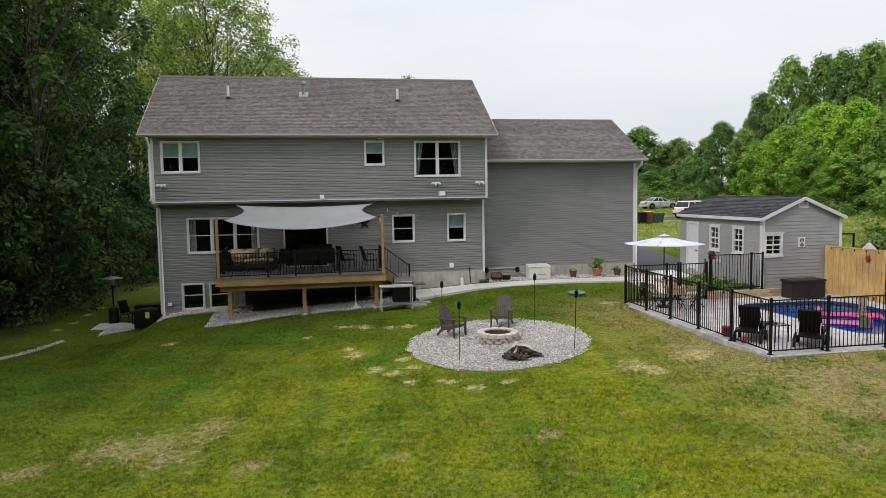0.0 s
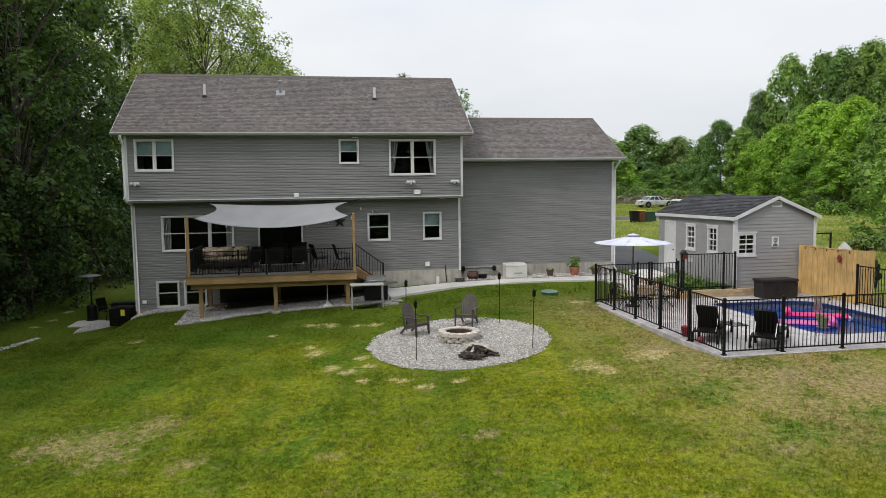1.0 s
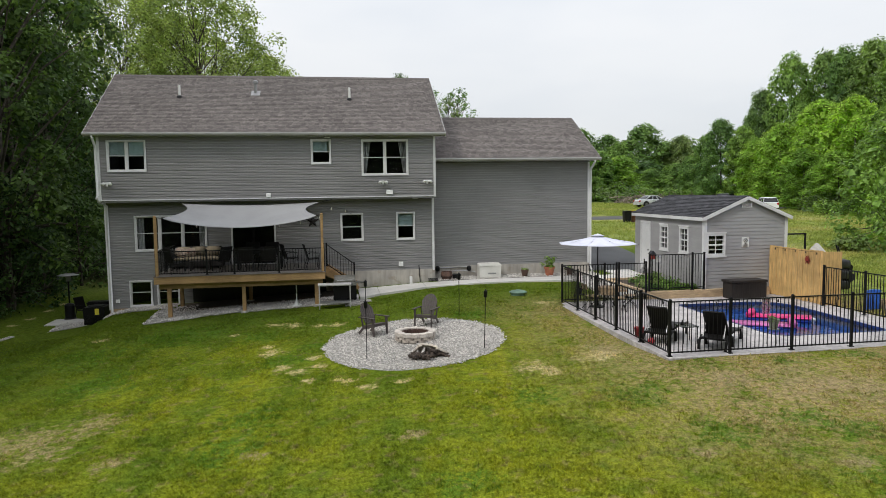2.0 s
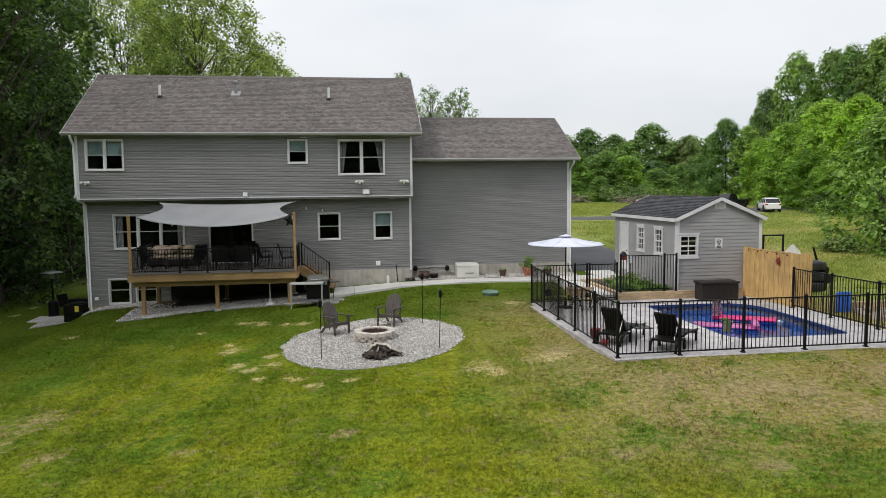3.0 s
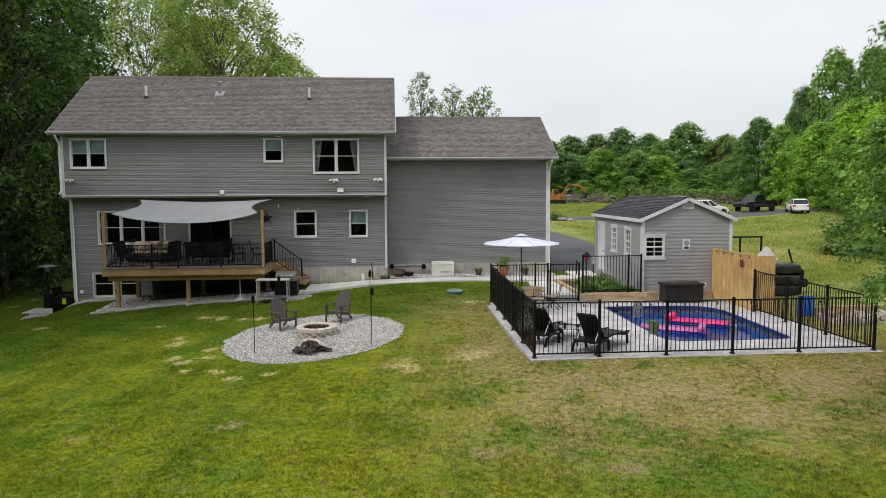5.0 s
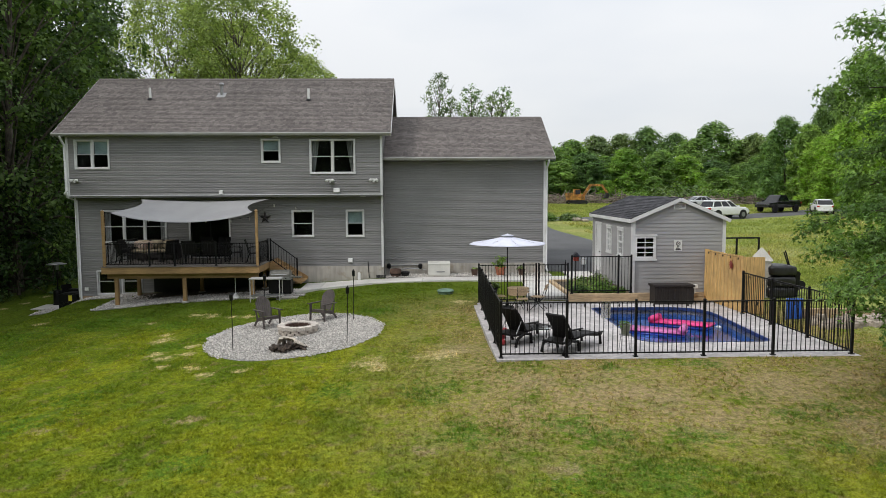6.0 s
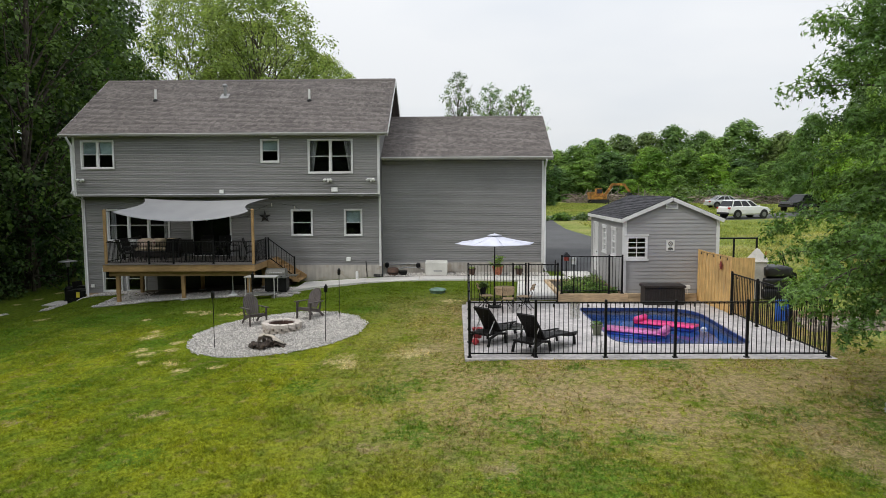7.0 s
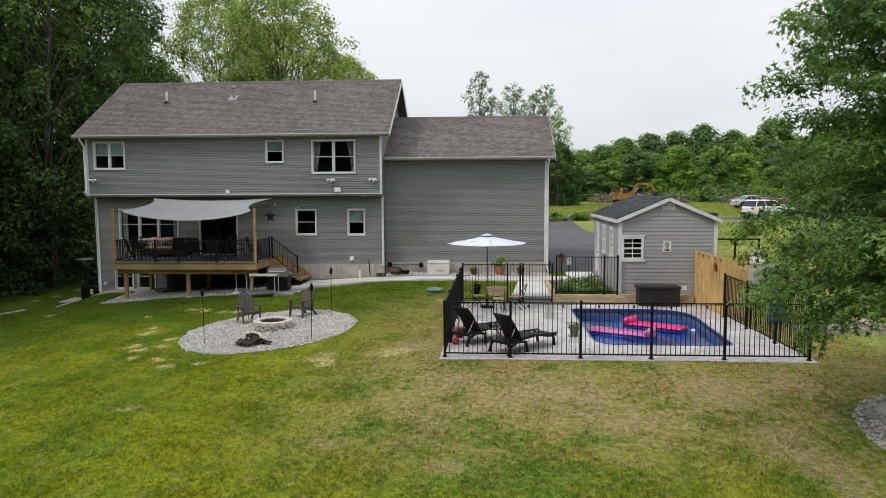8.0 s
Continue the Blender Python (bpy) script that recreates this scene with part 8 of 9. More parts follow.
# ---- trees ----
def lobed_leaves(name, centres, radii, outward, per, leaf, mat, r, core=0, kind="quad", droop=0.2, loose=0.3, core_leaf=0.75):
    """Leaves on the outer shells of many small lobes, tilted to the lobe's own surface, so that each lobe has a lit top and a dark underside."""
    c, s, o = np.asarray(centres), np.asarray(radii), np.asarray(outward)

    def scatter(count, lo, hi, size, tilt):
        n = len(c) * count
        cc, ss, oo = np.repeat(c, count, 0), np.repeat(s, count), np.repeat(o, count, 0)
        d = r.normal(size=(n, 3)) + 0.55 * oo + np.array([0, 0, 0.35])
        d /= np.linalg.norm(d, axis=1, keepdims=True)
        p = cc + d * (ss * (lo + (hi - lo) * r.random(n) ** 0.8))[:, None] * np.array([1, 1, 0.78])
        up = d * 0.75 + np.array([0, 0, 0.55]) + r.normal(scale=tilt, size=(n, 3))
        up /= np.linalg.norm(up, axis=1, keepdims=True)
        t = r.normal(size=(n, 3)) + d * 0.5 - np.array([0, 0, droop])
        t -= up * (t * up).sum(1, keepdims=True)
        t /= np.linalg.norm(t, axis=1, keepdims=True)
        return p, up, t, np.cross(up, t), size * (0.6 + 0.8 * r.random(n))

    sets = [scatter(per, 1.0 - loose, 1.12, leaf, 0.42)]
    if core:
        sets.append(scatter(core, 0.35, 0.62, float(s.mean()) * core_leaf, 0.3))
    p, up, t, b, L = (np.concatenate(q) for q in zip(*sets))
    n = len(p)
    if kind == "oak":
        form = np.array([(0, 0.09, 0), (0, -0.09, 0), (1.0, 0, -0.14), (0.10, 0, 0), (0.50, 0.44, -0.06), (0.46, 0.02, 0), (0.10, 0.0, 0), (0.50, -0.44, -0.06), (0.46, -0.02, 0)])
        tri = np.array([(0, 1, 2), (3, 5, 4), (6, 7, 8)])
    elif kind == "tri":
        form, tri = np.array([(0, 0.34, 0), (0, -0.34, 0), (1.0, 0, -0.1)]), np.array([(0, 1, 2)])
    else:
        form, tri = np.array([(0, 0, 0), (0.45, 0.36, -0.04), (1.0, 0, -0.16), (0.5, -0.36, -0.04)]), np.array([(0, 1, 2), (0, 2, 3)])
    v = p[:, None] + L[:, None, None] * (form[None, :, 0:1] * t[:, None] + form[None, :, 1:2] * b[:, None] + form[None, :, 2:3] * up[:, None])
    f = (tri[None] + (np.arange(n) * len(form))[:, None, None]).reshape(-1, 3)
    return raw_mesh(name, v.reshape(-1, 3).tolist(), f.tolist(), mat)


def make_tree(name, seed, h, spread, base, lobes, lobe, per, leaf, mat, label, category="tree", group="", widest=0.75, core=0, kind="quad",
              limbs=1, trunk_r=None, lean=0.0, ragged=0.25, stems=1, loose=0.3, bare=0, core_leaf=0.75, blunt=0.72):
    """A tapered trunk with limbs that reach into a crown of many leafy lobes. base: height of the crown's foot as a share of h; widest below 1 makes it
    broad low down; limbs: every how-manyth lobe has a limb of its own; bare: leafless twigs that stand out of the top."""
    r = np.random.default_rng(seed)
    tree = thing(name, label, category, group)
    bm = bmesh.new()
    tr = trunk_r or h * 0.014
    axis = []
    wob = r.normal(scale=0.010 * h, size=(9, 2)).cumsum(0) * 0.6
    for k in range(9):
        f = k / 8
        axis.append(Vector((wob[k, 0] * f + lean * h * f, wob[k, 1] * f, h * 0.93 * f - 0.3)))
    for q in range(stems):
        off = Vector((math.cos(q * 2.4), math.sin(q * 2.4), 0)) * (0.0 if stems == 1 else 0.16 * spread)
        tube(bm, [p + off * (0.3 + k / 5) for k, p in enumerate(axis)], [tr * (1 - 0.9 * k / 8) * (1.35 if k == 0 else 1) / stems ** 0.4 for k in range(9)], 8)
    at_height = lambda z: axis[min(7, max(0, int(z / (h * 0.93) * 8)))].lerp(axis[min(8, max(1, int(z / (h * 0.93) * 8) + 1))], 0.5)
    centres, radii, outward = [], [], []
    for i in range(lobes):
        f = 0.12 + 0.88 * ((i + 0.2 + 0.6 * r.random()) / lobes) ** 0.9
        a = i * 2.399963 + r.normal(scale=0.25)
        prof = max(0.0, math.sin(math.pi * f ** widest)) ** blunt
        reach = spread * prof * (1 - ragged + ragged * 1.3 * r.random()) * (0.45 if i % 6 == 5 else 0.86)
        z = h * (base + (1 - base) * (f - 0.12) / 0.88) - 0.6 * spread * lobe
        c = Vector((math.cos(a) * reach, math.sin(a) * reach, z))
        mid = at_height(z)
        c += Vector((mid.x, mid.y, 0))
        centres.append(tuple(c))
        radii.append(spread * lobe * (0.65 + 0.7 * r.random()))
        outward.append((math.cos(a) * prof, math.sin(a) * prof, 0.9 * f - 0.25))
        if i % limbs == 0:
            foot = at_height(max(0.12 * h, z - 0.85 * reach - 0.08 * h))
            lr = tr * (1 - 0.8 * z / h) * 0.42 + 0.012
            bend = foot.lerp(c, 0.5) + Vector((r.normal(scale=0.06) * reach, r.normal(scale=0.06) * reach, 0.08 * reach))
            tube(bm, [foot, bend, c], [lr, lr * 0.62, lr * 0.16], 4, caps=False)
    for i in range(bare):
        a, z = r.random() * math.tau, h * (0.8 + 0.25 * r.random())
        foot = at_height(z * 0.8)
        tip = foot + Vector((math.cos(a) * spread * 0.9, math.sin(a) * spread * 0.9, z * (0.10 + 0.12 * r.random())))
        tube(bm, [foot, foot.lerp(tip, 0.5) + Vector((0.1, 0, 0.1)), tip], [0.035, 0.022, 0.008], 3, caps=False)
    part("trunk", bm, M_BARK, tree, "grey-brown trunk and limbs", smooth=True)
    part("crown", lobed_leaves("crown", centres, radii, outward, per, leaf, mat, r, core, kind, loose=loose, core_leaf=core_leaf), mat, tree)
    return tree


def plant(src, x, y, turn, size, width=None):
    """A copy of a tree; size is its height's scale, width that of its girth."""
    ob = copy_thing(src, pose(x, y, gz(x, y), 0, 0, turn))
    ob.scale = (width or size, width or size, size)
    return ob


def row_of(src, places, r, lo=0.85, hi=1.2):
    for x, y in places:
        plant(src[r.randrange(len(src))], x, y, r.random() * 360, lo + (hi - lo) * r.random())


def stand(src, places, r, h, spread):
    """Trees at given places with a given height and girth in metres; the first ones are the models themselves."""
    for k, (x, y, tall, wide) in enumerate(places):
        ob = src[k] if k < len(src) else plant(src[k % len(src)], x, y, 0, 1)
        ob.matrix_basis = pose(x, y, gz(x, y), 0, 0, r.random() * 360)
        ob.scale = (wide / 2 / spread,) * 2 + (tall / h,)


r0 = random.Random(21)
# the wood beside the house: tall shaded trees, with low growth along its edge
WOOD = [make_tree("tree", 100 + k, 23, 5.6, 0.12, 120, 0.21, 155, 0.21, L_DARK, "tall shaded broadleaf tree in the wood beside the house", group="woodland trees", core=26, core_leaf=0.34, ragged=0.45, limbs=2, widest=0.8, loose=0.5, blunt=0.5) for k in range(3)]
for k, (ob, at) in enumerate(zip(WOOD, ((-13.6, 37.5), (-15.8, 44.0), (-16.2, 51.5)))):
    ob.matrix_basis = pose(*at, gz(*at), 0, 0, 70 * k)
row_of(WOOD, [(-17.4, 32.5), (-21, 36.5), (-22.5, 42), (-24, 50), (-21, 58), (-19.5, 26.5), (-25.5, 31)], r0, 0.9, 1.15)
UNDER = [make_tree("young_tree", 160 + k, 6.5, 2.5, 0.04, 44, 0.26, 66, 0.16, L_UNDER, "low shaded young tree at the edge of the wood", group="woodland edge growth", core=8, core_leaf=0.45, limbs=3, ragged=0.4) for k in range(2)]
for k, (ob, at) in enumerate(zip(UNDER, ((-12.9, 36.5), (-14.2, 33.5)))):
    ob.matrix_basis = pose(*at, gz(*at), 0, 0, 110 * k)
row_of(UNDER, [(-12.6, 39.5), (-11.9, 43), (-15.4, 31.0), (-17.0, 29.0), (-18.2, 26.4), (-13.3, 41.5), (-11.2, 46), (-15.8, 36.0), (-17.6, 31.0), (-19.6, 24.0), (-10.0, 49), (-12, 50.5)], r0, 0.6, 1.1)
row_of(UNDER, [(-19, 40), (-20, 45), (-17.5, 37), (-22, 49), (-16.5, 43), (-19.5, 33.5), (-14.5, 48.5), (-25, 37), (-24, 44), (-27, 33)], r0, 1.2, 1.7)
LIGHT = [make_tree("tree", 120 + k, 24, 8.2, 0.14, 280, 0.145, 150, 0.235, L_BRIGHT, "tall spring-green tree with an airy dome behind the house", group="trees behind the house", ragged=0.32, stems=3, widest=1.15, loose=0.75, trunk_r=0.26, blunt=0.42, limbs=2) for k in range(2)]
stand(LIGHT, [(-9.4, 70.8, 24.8, 17.4), (-17.5, 73.0, 25.5, 14.0), (-5.5, 80.0, 18.5, 12.0), (-14.0, 84.0, 24.0, 14.0)], r0, 24, 8.2)
# thin-crowned trees behind the garage
THIN = [make_tree("tree", 130 + k, 15, 2.4, 0.34, 64, 0.24, 46, 0.20, (L_FAR, L_PALE)[k], "thin-crowned tree with bare lower limbs behind the garage", group="thin trees", ragged=0.6, widest=1.0, loose=0.85, bare=5, blunt=0.4, lean=0.03) for k in range(2)]
stand(THIN, [(19.1, 88.3, 15.4, 5.6), (10.7, 82.3, 16.3, 4.4), (15.0, 86.0, 15.2, 5.4), (13.0, 84.0, 13.4, 4.6), (20.6, 86.5, 11.5, 4.6), (17.2, 87.0, 14.2, 4.8)], r0, 15, 2.4)
# far edge of the meadow: full crowns down to the ground
FAR_LABEL = "full broadleaf tree of the far treeline and the added unseen tree screen"
far_kind = lambda seed, mat, widest, lobe=0.30, per=106: make_tree("tree", seed, 12, 3.6, 0.0, 74, lobe, per, 0.34, mat, FAR_LABEL, group="far treeline", core=12, kind="tri", limbs=100, widest=widest, ragged=0.42, blunt=0.6, loose=0.45)
stand([far_kind(140, L_FARDARK, 0.95), far_kind(141, L_FARDARK, 0.85, 0.33)],
      [(63.3, 128.6, 14.4, 11.4), (52.2, 132.6, 14.0, 8.4), (56.5, 130, 12.6, 7.4), (36.1, 114, 8.3, 8.0), (59.6, 118, 6.9, 8.6), (27.6, 112, 5.4, 7.0), (72.0, 128, 12.0, 9.0), (17.0, 116, 6.5, 8.0), (21.4, 88.5, 8.0, 5.6)], r0, 12, 3.6)
stand([far_kind(142, L_FAR, 0.8), far_kind(143, L_FAR, 0.95)],
      [(36.5, 126, 11.0, 8.6), (32.1, 122, 9.6, 8.4), (28.3, 120, 8.7, 8.2), (25.4, 124, 8.4, 9.0), (21.3, 124, 7.4, 9.0), (58.2, 126, 10.8, 7.2), (31.6, 113, 6.8, 7.6), (40.1, 117, 7.8, 6.6),
       (62.7, 114, 6.4, 7.2), (60.8, 104, 7.2, 5.8), (66.0, 112, 7.6, 7.0), (23.5, 114, 6.2, 7.6)], r0, 12, 3.6)
stand([far_kind(144, L_PALE, 0.9)], [(47.4, 134, 12.8, 8.6), (42.3, 133, 12.4, 8.4), (69.3, 124, 12.0, 6.6), (67.0, 127, 11.0, 6.0), (37.5, 132, 11.4, 7.5)], r0, 12, 3.6)
stand([far_kind(145, L_FARBRIGHT, 0.62), far_kind(146, L_FAR, 0.6)],
      [(42.8, 113, 8.9, 8.2), (48.5, 114, 8.5, 8.0), (53.0, 114, 7.8, 8.4), (45.7, 108, 4.1, 5.0), (52.5, 106, 3.4, 3.6), (57.0, 110, 5.4, 6.0), (38.6, 109.5, 3.6, 4.4), (64.5, 107, 5.5, 6.0)], r0, 12, 3.6)
# the rise beyond the meadow: tall darker trees behind, bright ones before them
HILL_LABEL = "broad leafy tree on the rise beyond the meadow"
hill_kind = lambda seed, mat, widest, lobe=0.25: make_tree("tree", seed, 14, 4.2, 0.0, 104, lobe, 138, 0.255, mat, HILL_LABEL, group="hillside trees", core=12, kind="tri", limbs=100, widest=widest, ragged=0.40, blunt=0.55, loose=0.45)
stand([hill_kind(190, L_FARMID, 0.95), hill_kind(191, L_FAR, 1.0)],
      [(64.2, 92, 16.2, 6.6), (66.1, 88, 20.4, 8.4), (72.5, 90, 21.3, 8.8), (71.2, 84, 20.7, 8.2), (72.3, 80, 21.2, 9.0), (72.6, 75, 20.7, 8.8), (72.0, 69, 20.4, 9.6), (68.9, 62, 19.2, 9.4), (67.5, 97, 13.5, 7.5), (78, 86, 22, 10)], r0, 14, 4.2)
stand([hill_kind(192, L_FARBRIGHT, 0.8), hill_kind(193, L_FARBRIGHT, 0.7, 0.22)],
      [(58.5, 79, 10.4, 7.4), (60.6, 75, 12.8, 9.4), (61.3, 70, 12.7, 8.2), (59.4, 60, 11.2, 7.8), (56.6, 72, 7.0, 6.0), (56.4, 66, 6.6, 6.6), (58.6, 84, 8.6, 6.0)], r0, 14, 4.2)
stand([hill_kind(194, L_FAR, 0.58, 0.23)], [(58.1, 91.6, 11.9, 7.4), (59.2, 88, 10.6, 6.4), (60.7, 100, 10.3, 6.4), (59.1, 63, 10.8, 7.0), (63.5, 82, 13.0, 7.0)], r0, 14, 4.2)
# the tree at the meadow's near edge
MEADOW = make_tree("tree", 151, 7.2, 3.0, 0.03, 70, 0.22, 90, 0.20, L_FAR, "round-crowned tree in the rough meadow beyond the pool", core=6, limbs=3, ragged=0.35)
MEADOW.matrix_basis = pose(33.5, 33.5, gz(33.5, 33.5), 0, 0, 0)
for x, y, turn, size in ((38.5, 35.5, 140, 1.15), (36.0, 30.0, 200, 0.75), (43, 42, 60, 1.2)):
    plant(MEADOW, x, y, turn, size)
# the oak beside the pool: level limbs in layers, the lowest ones drooping
OPEN = math.radians(165)  # the side that faces the open lawn, where the crown is fuller


def oak_tree(at, seed):
    r = np.random.default_rng(seed)
    tree = thing("oak_tree", "leafy pin oak with drooping lower branches beside the pool", "tree", at=at)
    reach_at = lambda z: float(np.interp(z, [0.8, 1.3, 2.3, 3.15, 3.7, 4.1, 4.7, 5.4, 6.0, 6.6, 7.1, 7.5, 8.5, 10.5, 12.2], [2.0, 3.6, 4.6, 5.5, 5.4, 4.2, 3.8, 3.9, 4.4, 5.2, 5.2, 4.3, 3.4, 1.9, 0.5]))
    bm = bmesh.new()
    tube(bm, [(0, 0, -0.2), (0.03, 0.02, 0.6), (0.0, 0.05, 3.0), (-0.05, 0.0, 6.0), (0.05, 0.03, 9.0), (0.0, 0.0, 12.0)], [0.26, 0.19, 0.16, 0.12, 0.07, 0.02], 10)
    tips, sizes = [], []
    for i in range(104):
        z0 = 2.1 + 9.6 * (i + r.random()) / 104
        a = i * 2.399 + r.normal(scale=0.2)
        a -= 0.55 * math.sin(a - OPEN)
        drop = float(np.interp(z0, [2.0, 4.5, 6.5], [-0.24, -0.20, 0.12]))
        reach = reach_at(z0 + 4.0 * (0.15 + drop)) * (0.62 + 0.26 * r.random())
        d = Vector((math.cos(a), math.sin(a), 0))
        side = Vector((-d.y, d.x, 0))
        pt = lambda f: Vector((0, 0, z0)) + d * reach * f + side * 0.10 * reach * math.sin(f * 3 + i) + Vector((0, 0, reach * (0.16 * math.sin(f * 1.9) + drop * f ** 1.8)))
        lr = 0.016 + 0.010 * reach
        tube(bm, [pt(f / 5) for f in range(6)], [lr * (1 - 0.17 * f) for f in range(6)], 5, caps=False)
        for j in range(13):
            f = 0.22 + 0.78 * (j + r.random()) / 13
            p0 = pt(f)
            s = 1 if j % 2 else -1
            out = (side * s * (0.9 - 0.55 * f) + d * (0.35 + 0.4 * r.random()) + Vector((0, 0, r.normal(scale=0.20) + 0.5 * drop))).normalized() * (0.35 + 0.75 * r.random()) * (1.15 - 0.5 * f)
            p1 = p0 + out
            tube(bm, [p0, p0.lerp(p1, 0.5) + Vector((0, 0, 0.03)), p1], [0.010, 0.007, 0.003], 3, caps=False)
            tips += [tuple(p1), tuple(p0.lerp(p1, 0.55))]
            sizes += [0.22 + 0.14 * r.random(), 0.18 + 0.12 * r.random()]
    part("trunk", bm, M_BARK, tree, "grey-brown trunk and limbs", smooth=True)
    out = np.array(tips) * np.array([1, 1, 0])
    out /= np.linalg.norm(out, axis=1, keepdims=True) + 1e-6
    part("crown", lobed_leaves("crown", tips, np.array(sizes) * 1.15, out, 54, 0.135, L_OAK, r, kind="oak", droop=0.6, loose=0.75), L_OAK, tree)
    return tree


oak_tree(pose(21.3, 11.6, gz(21.3, 11.6), 0, 0, 25), 177)
# unseen trees added behind the camera and deep in the wood to block light
SCREEN_TREES = [far_kind(147, L_UNDER, 0.8, 0.34, 60), far_kind(148, L_UNDER, 0.9, 0.34, 60)]
# the row behind the camera keeps the window reflections dark
stand(SCREEN_TREES, [(-34 + 4.6 * i, -19 - 6 * (i % 2) + r0.uniform(-1, 1), 17 + 4 * r0.random(), 10.5) for i in range(17)]
      + [(-29, 27, 19, 10), (-29.5, 36, 21, 11), (-31, 44, 20, 11), (-29, 52, 20, 11), (-27, 60, 20, 11), (-24, 67, 19, 11), (-35, 32, 20, 11), (-36, 48, 22, 12), (-26, 22, 17, 9), (-24, 14, 16, 9)], r0, 12, 3.6)
# unseen tree added to shade the left lawn
row_of(WOOD, [(-17.5, 18.0)], r0, 0.95, 1.1)

# ---- meadow shrubs, brushwood, vehicles ----
for x, y, r, h, m in ((33.0, 31.0, 1.3, 1.3, L_SHRUB), (35.5, 29.5, 1.4, 1.2, L_SHRUB), (31.2, 34.0, 1.0, 1.0, L_PALE), (55, 66, 2.4, 2.4, L_PALE), (58, 69, 2.2, 2.0, L_SHRUB), (53, 63, 1.6, 1.5, L_SHRUB),
                      (18.3, 62.5, 0.8, 0.9, L_SHRUB), (20.5, 63.2, 0.9, 0.8, L_SHRUB), (22.8, 63.5, 0.9, 0.7, L_PALE), (17.0, 61.3, 0.7, 0.9, L_PALE), (46, 100, 3.2, 3.4, L_PALE), (50, 99, 2.6, 2.6, L_SHRUB), (53, 98, 2.8, 2.4, L_SHRUB), (41, 103, 2.2, 2.2, L_SHRUB)):
    shrub("shrub", x, y, gz(x, y), r, h, 30, 0.11 + 0.09 * r, m, "rough leafy shrub in the meadow", "meadow shrubs", per=30)


def brush(name, x0, x1, y, h, n, label):
    r = np.random.default_rng(int(x0))
    bm = bmesh.new()
    for _ in range(n):
        x, yy = r.uniform(x0, x1), y + r.normal(scale=1.0)
        g = gz(x, yy)
        z = g + h * r.random() ** 1.6
        d = Vector((r.normal(), r.normal() * 0.6, r.normal() * 0.35)).normalized() * r.uniform(0.5, 1.6)
        c = Vector((x, yy, z))
        tube(bm, [c - d, c + Vector((0, 0, 0.12)), c + d], [0.06, 0.05, 0.02], 4, caps=False)
    return solo(name, bm, M_BRUSHWOOD, label, "brushwood", kind="stuff")


brush("brush_pile", 27, 41, 102.0, 1.3, 300, "long grey heap of cut brushwood at the meadow edge")
brush("brush_pile", 44, 58, 95.0, 1.0, 260, "low grey heap of cut brushwood before the trees")
for x, y, s in ((23.3, 62.8, 0.5), (58.5, 62, 0.5), (24, 62.3, 0.35)):
    bm = bmesh.new()
    bmesh.ops.create_icosphere(bm, subdivisions=3, radius=s)
    for v in bm.verts:
        v.co *= 1 + 0.25 * noise.noise(v.co * 1.7 + Vector((x, y, 0)))
        v.co.z *= 0.55
        v.co += Vector((x, y, gz(x, y) + 0.2 * s))
    solo("boulder", bm, M_ROCK, "pale tan boulder beside the lane", "boulder", "boulders", smooth=True)


def loft(bm, rings):
    """A closed skin over rings of equal length, capped at both ends."""
    rows = [[bm.verts.new(p) for p in ring] for ring in rings]
    n = len(rows[0])
    for r0, r1 in zip(rows, rows[1:]):
        for k in range(n):
            bm.faces.new((r0[k], r0[(k + 1) % n], r1[(k + 1) % n], r1[k]))
    bm.faces.new(rows[0][::-1])
    bm.faces.new(rows[-1])


